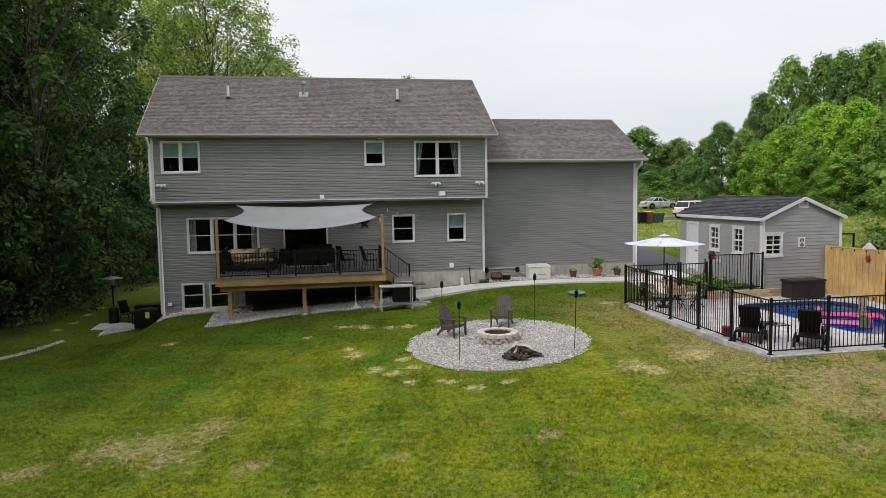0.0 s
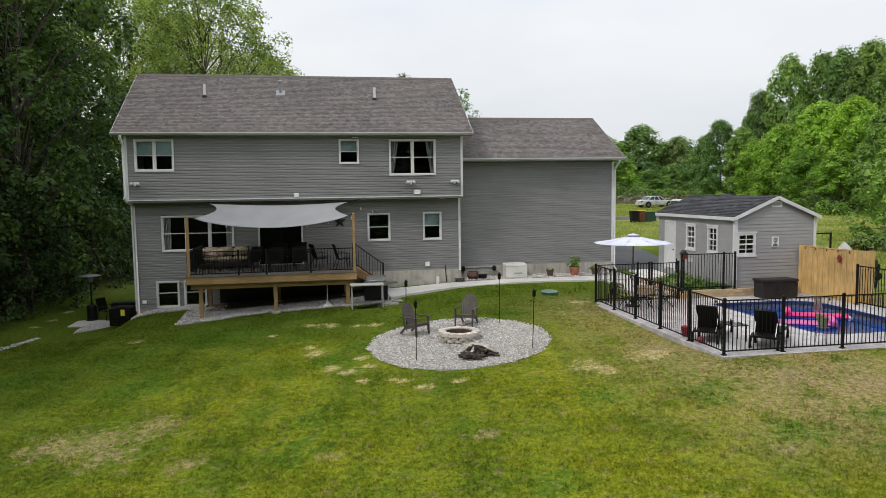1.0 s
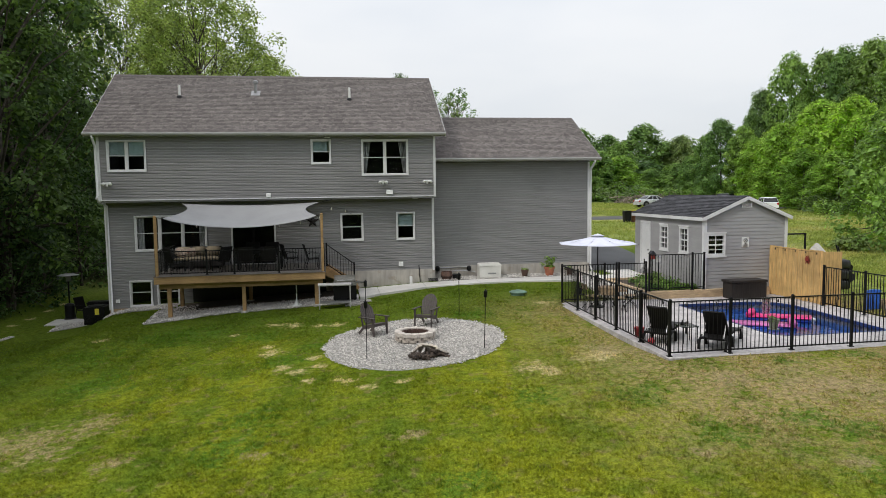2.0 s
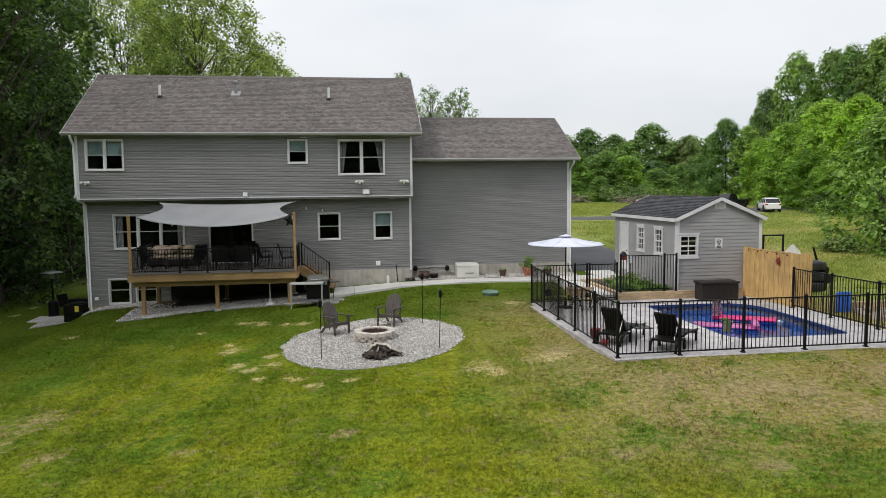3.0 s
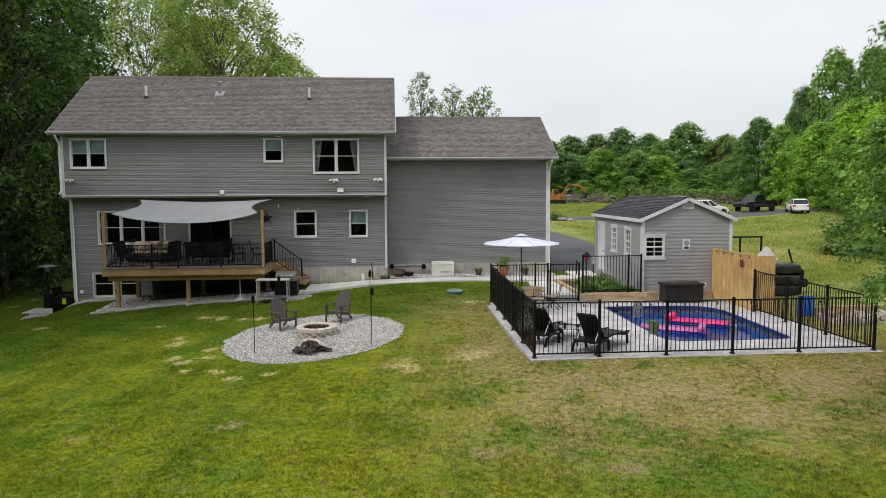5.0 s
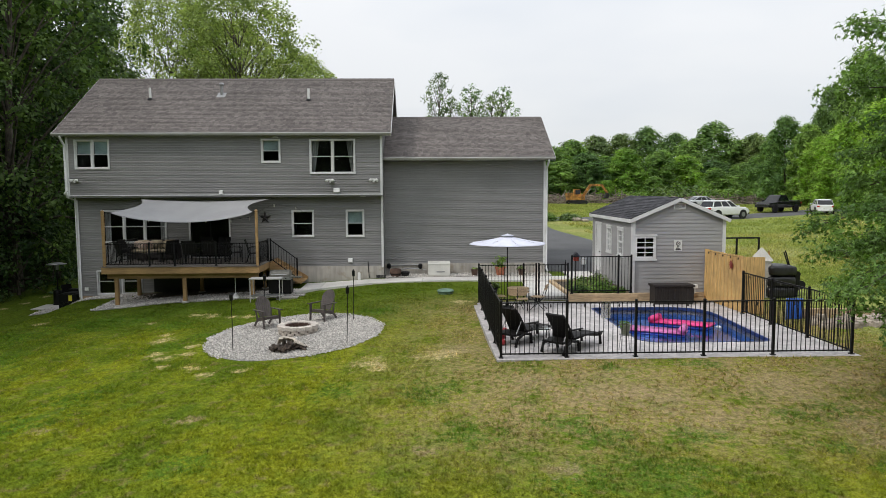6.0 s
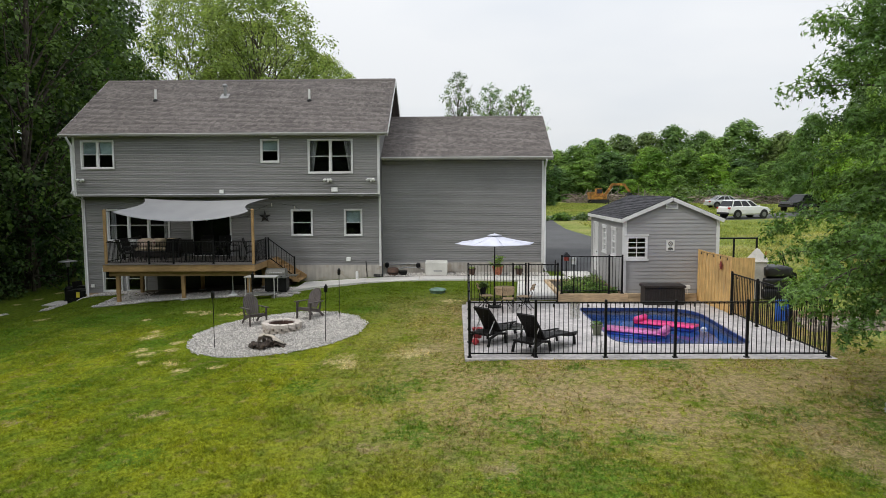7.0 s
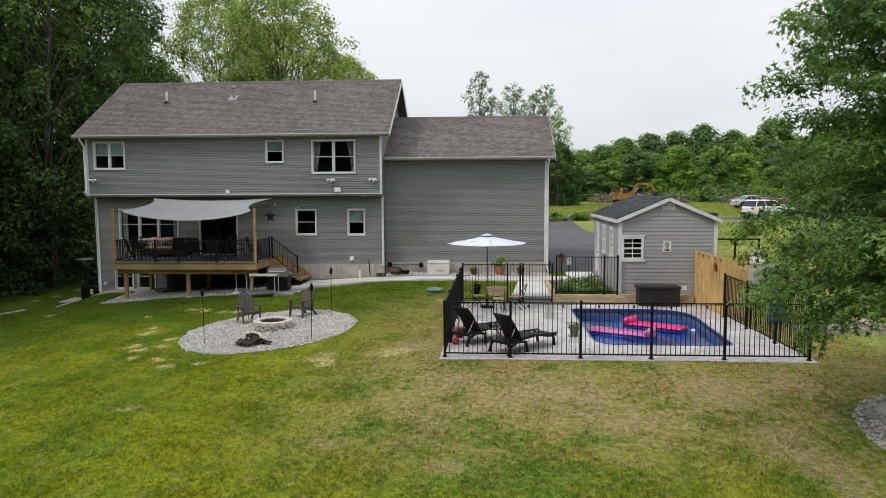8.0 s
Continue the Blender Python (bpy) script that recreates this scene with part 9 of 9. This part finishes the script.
def vehicle(name, at, paint, label, category, L, W, H, sill, roof, line, kind):
    """A car that faces +x: a body lofted along its upper outline (line), dark glasshouse, painted roof and pillars, lamps, bumpers and wheels."""
    car = thing(name, label, category, "parked vehicles", at=at)
    lx, lz = [p[0] for p in line], [p[1] for p in line]
    rings = []
    for k in range(25):
        x = -L / 2 + L * k / 24
        e = abs(2 * x / L)
        w = W / 2 * (1 - 0.13 * e ** 5)
        top, low = float(np.interp(x, lx, lz)), sill + 0.13 * e ** 7
        ring = [(0.90 * w, low), (w, low + 0.12), (w, low + 0.55 * (top - low)), (0.97 * w, top - 0.08), (0.86 * w, top)]
        rings.append([(x, y, z) for y, z in ring] + [(x, -y, z) for y, z in ring[::-1]])
    bm = bmesh.new()
    loft(bm, rings)
    part("body", bm, paint, car, smooth=False)
    a, b, c, d = roof
    belt = float(np.interp((a + d) / 2, lx, lz)) - 0.03

    def cabin_ring(f, grow=0.0):
        x0, x1 = a + (b - a) * f, d + (c - d) * f
        w = W / 2 * (0.87 - 0.17 * f) + grow
        x0, x1, q = x0 - grow, x1 + grow, 0.12
        z = belt + (H - belt) * f
        return [(x0, -w + q, z), (x0 + q, -w, z), (x1 - q, -w, z), (x1, -w + q, z), (x1, w - q, z), (x1 - q, w, z), (x0 + q, w, z), (x0, w - q, z)]

    bm = bmesh.new()
    loft(bm, [cabin_ring(f) for f in (0.0, 0.45, 0.84)])
    cab = part("glasshouse", bm, M_CARGLASS, car, "dark tinted windows")
    bm = bmesh.new()
    loft(bm, [cabin_ring(0.842, 0.012), cabin_ring(0.93, 0.006), [(x * 0.97 + 0.03 * (b + c) / 2, y * 0.9, z) for x, y, z in cabin_ring(1.0, -0.02)]])
    part("roof", bm, paint, cab)
    for s in (-1, 1):
        for g, wide in ((0.03, 0.10), (0.40, 0.07), (0.72 if kind != "truck" else 0.985, 0.08), (0.97, 0.06)):
            lo, hi = cabin_ring(0.0, 0.01), cabin_ring(0.86, 0.01)
            p = (lo[1][0] + (lo[2][0] - lo[1][0]) * g, s * lo[2][1], belt)
            q = (hi[1][0] + (hi[2][0] - hi[1][0]) * g, s * hi[2][1], belt + (H - belt) * 0.86)
            bm = bmesh.new()
            beam(bm, p, q, 0.03, wide, up=(1, 0, 0))
            part("pillar", bm, paint, cab)
        r = 0.34 if kind == "car" else 0.385
        for x in (-L / 2 + L * 0.19, L / 2 - L * 0.18):
            y0, y1 = s * (W / 2 - 0.2), s * (W / 2 + 0.015)
            bm = bmesh.new()
            tube(bm, [(x, y0, r), (x, y1, r)], r, 20)
            wheel = part("wheel", bm, M_TYRE, car)
            bm = bmesh.new()
            tube(bm, [(x, y1, r), (x, y1 + s * 0.012, r)], r * 0.58, 16)
            part("rim", bm, M_RIM if paint is not M_CARBLACK else M_BLACK, wheel)
            bm = bmesh.new()
            tube(bm, [(x, s * (W / 2 - 0.03), r + 0.02), (x, s * (W / 2 + 0.006), r + 0.02)], r + 0.06, 20)
            part("wheel_arch", bm, M_TYRE, car, "dark wheel arch")
        zt, zh = float(np.interp(-L / 2 + 0.1, lx, lz)), float(np.interp(L / 2 - 0.15, lx, lz))
        bm = bmesh.new()
        box(bm, -L / 2 - 0.01, -L / 2 + 0.16, s * (W / 2 - 0.22) - 0.12, s * (W / 2 - 0.22) + 0.13, zt - 0.30, zt - 0.10)
        part("tail_lamp", bm, M_TAIL, car, "red tail lamp", bevel=0.02)
        bm = bmesh.new()
        box(bm, L / 2 - 0.18, L / 2 + 0.005, s * (W / 2 - 0.28) - 0.14, s * (W / 2 - 0.28) + 0.16, zh - 0.24, zh - 0.10)
        part("headlamp", bm, M_RIM, car, "clear headlamp", bevel=0.02)
        bm = bmesh.new()
        box(bm, d - 0.30, d - 0.12, s * (W / 2 + 0.02) - 0.07, s * (W / 2 + 0.02) + 0.07, belt + 0.0, belt + 0.14)
        part("wing_mirror", bm, paint, car, bevel=0.02)
    for x in (-L / 2, L / 2):
        bm = bmesh.new()
        box(bm, x - 0.07, x + 0.07, -W / 2 * 0.84, W / 2 * 0.84, sill + 0.05, sill + 0.24)
        part("bumper", bm, M_TYRE if kind != "car" else paint, car, bevel=0.03)
    if kind == "truck":
        zb = float(np.interp(-L / 4, lx, lz))
        bm = bmesh.new()
        box(bm, -L / 2 + 0.12, a - 0.06, -W / 2 + 0.16, W / 2 - 0.16, zb, zb + 0.03)
        part("bed_cover", bm, M_TARP, car)
    return car


def road_at(x, y, turn):
    return pose(x, y, gz(x, y) + 0.045, 0, 0, turn)


SUV_LINE = [(-2.38, 1.02), (-2.30, 1.16), (-1.0, 1.16), (0.95, 1.13), (1.15, 1.12), (2.05, 1.04), (2.38, 0.84)]
CAR_LINE = [(-2.3, 0.78), (-2.2, 0.94), (-1.5, 0.97), (0.6, 0.93), (1.0, 0.90), (1.9, 0.78), (2.3, 0.58)]
TRUCK_LINE = [(-2.7, 1.10), (-2.62, 1.20), (-0.6, 1.20), (0.0, 1.18), (1.3, 1.18), (1.5, 1.16), (2.5, 1.08), (2.7, 0.85)]
HATCH_LINE = [(-2.05, 0.88), (-1.98, 0.98), (0.6, 0.94), (1.0, 0.92), (1.75, 0.80), (2.05, 0.60)]
vehicle("suv", road_at(37.9, 64.6, 19), M_CARWHITE, "white sport utility vehicle parked on the lane", "car", 4.76, 1.92, 1.74, 0.34, (-2.24, -1.92, 0.20, 1.10), SUV_LINE, "suv")
vehicle("pickup_truck", road_at(47.8, 73.4, 206), M_CARBLACK, "black pickup truck parked on the lane", "pickup truck", 5.4, 1.95, 1.86, 0.48, (-0.72, -0.42, 0.65, 1.40), TRUCK_LINE, "truck")
vehicle("sedan", road_at(42.6, 81.2, 5), M_CARSILVER, "pale silver sedan parked beyond the lane", "car", 4.6, 1.78, 1.42, 0.24, (-1.75, -0.85, 0.30, 1.15), CAR_LINE, "car")
vehicle("hatchback", road_at(51.0, 70.6, 70), M_CARWHITE, "white hatchback seen from behind at the meadow edge", "car", 4.1, 1.75, 1.5, 0.25, (-1.95, -1.5, 0.35, 1.15), HATCH_LINE, "car")


def digger(at):
    ex = thing("excavator", "faded yellow excavator standing among brushwood", "excavator", at=at)
    for s in (-1, 1):
        bm = bmesh.new()
        prof = [(-1.5, 0.12), (-1.3, 0.0), (1.3, 0.0), (1.5, 0.12), (1.55, 0.42), (1.35, 0.66), (-1.35, 0.66), (-1.55, 0.42)]
        sweep(bm, prof, [[(x, s * 0.95 + w, z) for x, z in prof] for w in (-0.25, 0.25)])
        part("track", bm, M_TYRE, ex)
    bm = bmesh.new()
    box(bm, -1.6, 1.1, -1.05, 1.05, 0.75, 1.35)
    part("deck", bm, M_YELLOWMACHINE, ex, bevel=0.05)
    bm = bmesh.new()
    box(bm, -1.75, -0.6, -1.05, 1.05, 1.352, 1.95)
    part("engine_cover", bm, M_YELLOWMACHINE, ex, bevel=0.06)
    bm = bmesh.new()
    hull8(bm, [(-0.4, 0.1, 1.352), (0.95, 0.1, 1.352), (0.95, 1.02, 1.352), (-0.4, 1.02, 1.352), (-0.35, 0.15, 2.6), (0.6, 0.15, 2.6), (0.6, 0.98, 2.6), (-0.35, 0.98, 2.6)])
    cabn = part("cab", bm, M_YELLOWMACHINE, ex, bevel=0.04)
    for y in (0.09, 1.03):
        bm = bmesh.new()
        box(bm, -0.22, 0.62, y - 0.012, y + 0.012, 1.75, 2.45)
        part("cab_window", bm, M_CARGLASS, cabn)
    bm = bmesh.new()
    for p, q, w in (((0.9, -0.3, 1.3), (2.3, -0.3, 3.3), 0.42), ((2.2, -0.3, 3.25), (4.2, -0.3, 3.2), 0.38)):
        beam(bm, p, q, 0.3, w)
    part("boom", bm, M_YELLOWMACHINE, ex)
    bm = bmesh.new()
    beam(bm, (4.15, -0.3, 3.3), (5.2, -0.3, 1.9), 0.26, 0.34)
    part("stick", bm, M_YELLOWMACHINE, ex)
    bm = bmesh.new()
    hull8(bm, [(4.7, -0.75, 1.0), (5.3, -0.75, 1.0), (5.3, 0.15, 1.0), (4.7, 0.15, 1.0), (4.95, -0.75, 1.9), (5.5, -0.75, 1.8), (5.5, 0.15, 1.8), (4.95, 0.15, 1.9)])
    part("bucket", bm, M_TYRE, ex)
    bm = bmesh.new()
    tube(bm, [(1.1, -0.3, 1.45), (2.3, -0.3, 2.6)], 0.07, 8)
    part("ram", bm, M_STEEL, ex)
    return ex


digger(pose(31.3, 99.0, gz(31.3, 99.0), 0, 0, 4)).scale = (0.86, 0.86, 0.86)
# bins and a green container by the lane
for x, y, w, h, m, nm, lab in ((30.05, 59.4, 0.62, 1.05, M_ORANGE, "wheeled_bin", "brown wheeled bin standing by the lane"), (29.3, 59.2, 0.62, 1.0, M_BLACK, "wheeled_bin", "dark wheeled bin standing by the lane"), (31.2, 59.9, 1.1, 0.85, M_GREENBIN, "container", "dark green waste container by the lane")):
    bn = thing(nm, lab, "bin")
    g = gz(x, y)
    bm = bmesh.new()
    hull8(bm, [(x - w * 0.42, y - 0.3, g), (x + w * 0.42, y - 0.3, g), (x + w * 0.42, y + 0.3, g), (x - w * 0.42, y + 0.3, g), (x - w / 2, y - 0.36, g + h), (x + w / 2, y - 0.36, g + h), (x + w / 2, y + 0.36, g + h), (x - w / 2, y + 0.36, g + h)])
    part("body", bm, m, bn, bevel=0.03)
    bm = bmesh.new()
    box(bm, x - w / 2 - 0.02, x + w / 2 + 0.02, y - 0.4, y + 0.4, g + h + 0.002, g + h + 0.06)
    part("lid", bm, M_YELLOW if m is M_ORANGE else m, bn, bevel=0.02)

# ---- behind the cedar screen ----
tr = thing("trailer_rack", "black steel rack frame behind the shed", "rack")
for p, q in (((20.75, 26.2, 1.2), (20.75, 26.2, 3.02)), ((22.55, 26.2, 1.2), (22.55, 26.2, 3.02)), ((21.65, 26.2, 1.2), (21.65, 26.2, 3.02)), ((20.72, 26.2, 3.02), (22.58, 26.2, 3.02)), ((20.72, 26.2, 2.05), (22.58, 26.2, 2.05))):
    bm = bmesh.new()
    beam(bm, p, q, 0.06, 0.06, up=(0, 1, 0))
    part("bar", bm, M_BLACK, tr)
tarp = thing("covered_stack", "stack of bulging black covered cushions behind the cedar screen", "covered stack")
tg = gz(22.4, 24.5)
for k in range(3):
    bm = bmesh.new()
    bmesh.ops.create_cube(bm, size=1.0)
    bmesh.ops.subdivide_edges(bm, edges=list(bm.edges), cuts=5, use_grid_fill=True)
    for v in bm.verts:
        c = v.co
        bulge = 1 - 0.35 * (2 * abs(c.z)) ** 3
        c.x, c.y, c.z = c.x * 0.98 * (0.86 + 0.14 * bulge), c.y * 0.9 * (0.86 + 0.14 * bulge), c.z * 0.44 * (1 - 0.25 * (2 * max(abs(c.x), abs(c.y))) ** 4)
        c += Vector((1, 1, 0.8)) * 0.03 * noise.noise(c * 3.1 + Vector((k, 0, 0)))
        c += Vector((22.42 + 0.03 * k, 24.5, tg + 0.20 + 0.41 * k))
    part("cushion", bm, M_TARP, tarp, smooth=True)
barrow = thing("wheelbarrow", "black wheelbarrow tipped up with its handles in the air", "wheelbarrow")
bm = bmesh.new()
hull8(bm, [(22.98, 24.2, tg), (23.12, 24.2, tg), (23.12, 24.9, tg), (22.98, 24.9, tg), (22.9, 24.1, tg + 1.05), (23.2, 24.15, tg + 0.95), (23.2, 24.95, tg + 0.95), (22.9, 25.0, tg + 1.05)])
part("tray", bm, M_BLACK, barrow, bevel=0.04)
for x, dx, y in ((22.80, -0.22, 24.3), (23.10, -0.20, 24.8)):
    bm = bmesh.new()
    tube(bm, [(x + 0.2, y, tg + 0.3), (x, y, tg + 1.1), (x + dx, y, tg + 1.72)], 0.025, 8)
    part("handle", bm, M_BLACK, barrow)
bm = bmesh.new()
tube(bm, [(23.40, 24.50, tg + 0.42), (23.40, 24.60, tg + 0.42)], 0.17, 16)
part("wheel", bm, M_TYRE, barrow)
bm = bmesh.new()
box(bm, 22.46, 22.50, 25.2, 25.24, tg, tg + 1.68)
solo("marker_stake", bm, M_YELLOWMACHINE, "faded orange wooden marker stake in the meadow grass", "stake")
cone = thing("covered_grill", "pale translucent mesh-covered cone behind the cedar screen", "covered grill")
cg = gz(21.85, 24.6)
bm = bmesh.new()
lathe(bm, [(0.40, cg), (0.40, cg + 1.36), (0.47, cg + 1.38), (0.10, cg + 1.80), (0.03, cg + 1.86)], (21.88, 24.6, 0), 6)
part("cover", bm, M_MESHCLOTH, cone)
kp = thing("plastic_pool", "bright blue plastic paddling pool propped behind the fence", "paddling pool")
bm = bmesh.new()
pts = []
for k in range(11):
    f = k / 10
    pts.append([(20.75 + 0.55 * f + 0.03 * (k % 2), 20.6 + 0.10 * math.sin(f * 3.1), gz(20.9, 20.6) + z) for z in (0.02, 0.3, 0.62, 0.70)] + [(20.80 + 0.55 * f + 0.03 * (k % 2), 20.68 + 0.10 * math.sin(f * 3.1), gz(20.9, 20.6) + z) for z in (0.70, 0.02)])
sweep(bm, pts[0], pts)
part("shell", bm, M_BLUEPLASTIC, kp, smooth=False)
stones = thing("rubble_heap", "low heap of pale stones and edging timber beyond the fence", "stone heap", kind="stuff")
bm = bmesh.new()
for k in range(90):
    x, y = r1.uniform(21.2, 24.0), r1.uniform(19.2, 20.6)
    s = r1.uniform(0.08, 0.2)
    g = gz(x, y) + s * 0.3
    hull8(bm, [(x - s, y - s, g - s * 0.6), (x + s, y - s * 0.8, g - s * 0.6), (x + s * 0.9, y + s, g - s * 0.6), (x - s * 0.8, y + s, g - s * 0.6), (x - s * 0.7, y - s * 0.6, g + s * 0.5), (x + s * 0.6, y - s * 0.7, g + s * 0.6), (x + s * 0.7, y + s * 0.6, g + s * 0.5), (x - s * 0.5, y + s * 0.7, g + s * 0.6)])
tagged(part("stones", bm, M_ROCK, stones, bevel=0.0), kind="stuff")
bm = bmesh.new()
box(bm, 21.0, 24.2, 20.75, 20.9, gz(22, 20.8), gz(22, 20.8) + 0.30)
part("edging_timber", bm, M_TIMBER, stones, "pale edging timber", bevel=0.01)


# ---- grass ----
def blades(name, x, y, h, w, r, label, lie=1.5):
    """Single blades of grass, bent over so that their upper faces catch the sky's light."""
    n = len(x)
    z = ground_z(x, y) - 0.003
    a = r.random(n) * math.tau
    c, s = np.cos(a), np.sin(a)
    reach = lie * h * (0.7 + 0.6 * r.random(n))
    v = np.empty((n, 3, 3))
    v[:, 0] = np.stack([x - s * w, y + c * w, z], 1)
    v[:, 1] = np.stack([x + c * reach, y + s * reach, z + h], 1)
    v[:, 2] = np.stack([x + s * w, y - c * w, z], 1)
    face = np.cross(v[:, 1] - v[:, 0], v[:, 2] - v[:, 0])
    v[face[:, 2] < 0] = v[face[:, 2] < 0][:, [2, 1, 0]]
    me = bpy.data.meshes.new(name)
    me.vertices.add(3 * n)
    me.vertices.foreach_set("co", v.astype(np.float32).ravel())
    me.loops.add(3 * n)
    me.loops.foreach_set("vertex_index", np.arange(3 * n, dtype=np.int32))
    me.polygons.add(n)
    me.polygons.foreach_set("loop_start", np.arange(0, 3 * n, 3, dtype=np.int32))
    me.materials.append(M_BLADES)
    me.update(calc_edges=True)
    return tagged(new(name, me), label, "grass", kind="stuff")


def grass():
    r = np.random.default_rng(99)
    n = 620000
    x = r.uniform(-12.5, 24.5, n)
    y = 4.0 + (31 - 4.0) * r.random(n) ** 1.4
    keep = ~((x > PATIO[0] - 0.02) & (x < PATIO[1] + 0.02) & (y > PATIO[2] - 0.02) & (y < PATIO[3] + 0.02))
    keep &= (((x - 5.05) / 2.68) ** 2 + ((y - 20.08) / 2.86) ** 2) > 1 + 0.04 * r.normal(size=n)
    dn = 26.45 + 0.6 * smoothstep(-4.0, -1.2, x) - 0.35 * smoothstep(1.5, 3.6, x)
    keep &= ~((x > -4.3) & (x < 3.7) & (y > dn)) & ~((x > 3.6) & (y > 27.2 + 1.3 * smoothstep(3.7, 7.0, x))) & ~((x < -3.9) & (x > -6.7) & (y > 29.35)) & ~((x < -6.4) & (y > 29.6))
    keep &= ((x - 21.0) ** 2 + (y - 11.3) ** 2) > 4.4
    keep &= ~((x > 12.8) & (x < 20.5) & (y > 24.2))
    for spots, f in ((STRAW, 0.75), (BARE, 0.75)):
        for sx, sy, sr in spots:
            d = np.hypot(x - sx, y - sy) / sr
            keep &= ~((d < 1.0) & (r.random(n) < f * (1 - 0.6 * d)))
    clumps = np.sin(x * 1.9 + 1.3 * np.sin(y * 1.1)) * np.sin(y * 1.7 + 1.1 * np.sin(x * 0.8)) + 0.6 * np.sin(x * 5.1 + y * 3.7) * np.sin(y * 4.3 - x * 2.2)
    dryness = smoothstep(7, 11, x) * smoothstep(8.5, 12, y)
    keep &= r.random(n) < smoothstep(4.0, 8.5, y) * np.clip(0.72 + 0.25 * clumps - 0.45 * dryness, 0.12, 1)
    x, y, clumps = x[keep], y[keep], clumps[keep]
    n = len(x)
    h = (0.022 + 0.028 * r.random(n)) * (1 + 0.35 * clumps)
    w = 0.005 + 0.006 * r.random(n) + 0.0005 * y
    blades("grass", x, y, h, w, r, "short uneven lawn grass with dry stretches")
    # coarse tufts that stand above the mown grass
    count, each = 2600, 13
    tx, ty = r.uniform(-3, 21, count), 6.0 + 9.0 * r.random(count) ** 1.2
    near = np.zeros(count)
    for sx, sy, sr in LUSH:
        near = np.maximum(near, np.clip(1.25 - np.hypot(tx - sx, ty - sy) / sr, 0, 1))
    ok = (r.random(count) < 0.22 + 0.9 * near) & ((tx - 21.0) ** 2 + (ty - 11.3) ** 2 > 4.6)
    tx, ty = np.repeat(tx[ok], each), np.repeat(ty[ok], each)
    n = len(tx)
    blades("grass_tufts", tx + r.normal(scale=0.045, size=n), ty + r.normal(scale=0.045, size=n), 0.04 + 0.05 * r.random(n), 0.006 + 0.005 * r.random(n), r, "coarse green grass tufts in the lawn", 0.8)
    # rough meadow
    n = 130000
    y = 24 + 66 * r.random(n) ** 1.7
    x = 21.5 + r.random(n) * (14 + 0.75 * (y - 24))
    x2 = r.uniform(15, 50, 40000)
    y2 = r.uniform(68, 100, 40000)
    x, y = np.concatenate([x, x2]), np.concatenate([y, y2])
    keep = ~((np.abs(y - (64.6 + np.clip(x - 38, 0, 60) * 0.62)) < 3.4) & (x > 14)) & ~((x > 20.4) & (x < 24.6) & (y < 27)) & ~((x < 21.5) & (y < 70))
    keep &= r.random(len(x)) < np.clip(0.62 + 0.5 * np.sin(x * 0.9 + np.sin(y * 0.6)) * np.sin(y * 0.8 + np.sin(x * 0.5)), 0.1, 1)
    x, y = x[keep], y[keep]
    n = len(x)
    blades("meadow_grass", x, y, (0.06 + 0.16 * r.random(n)) * (0.75 + 0.004 * y), 0.008 + 0.0005 * y + 0.008 * r.random(n), r, "tall rough meadow grass beyond the pool", 0.9)


grass()
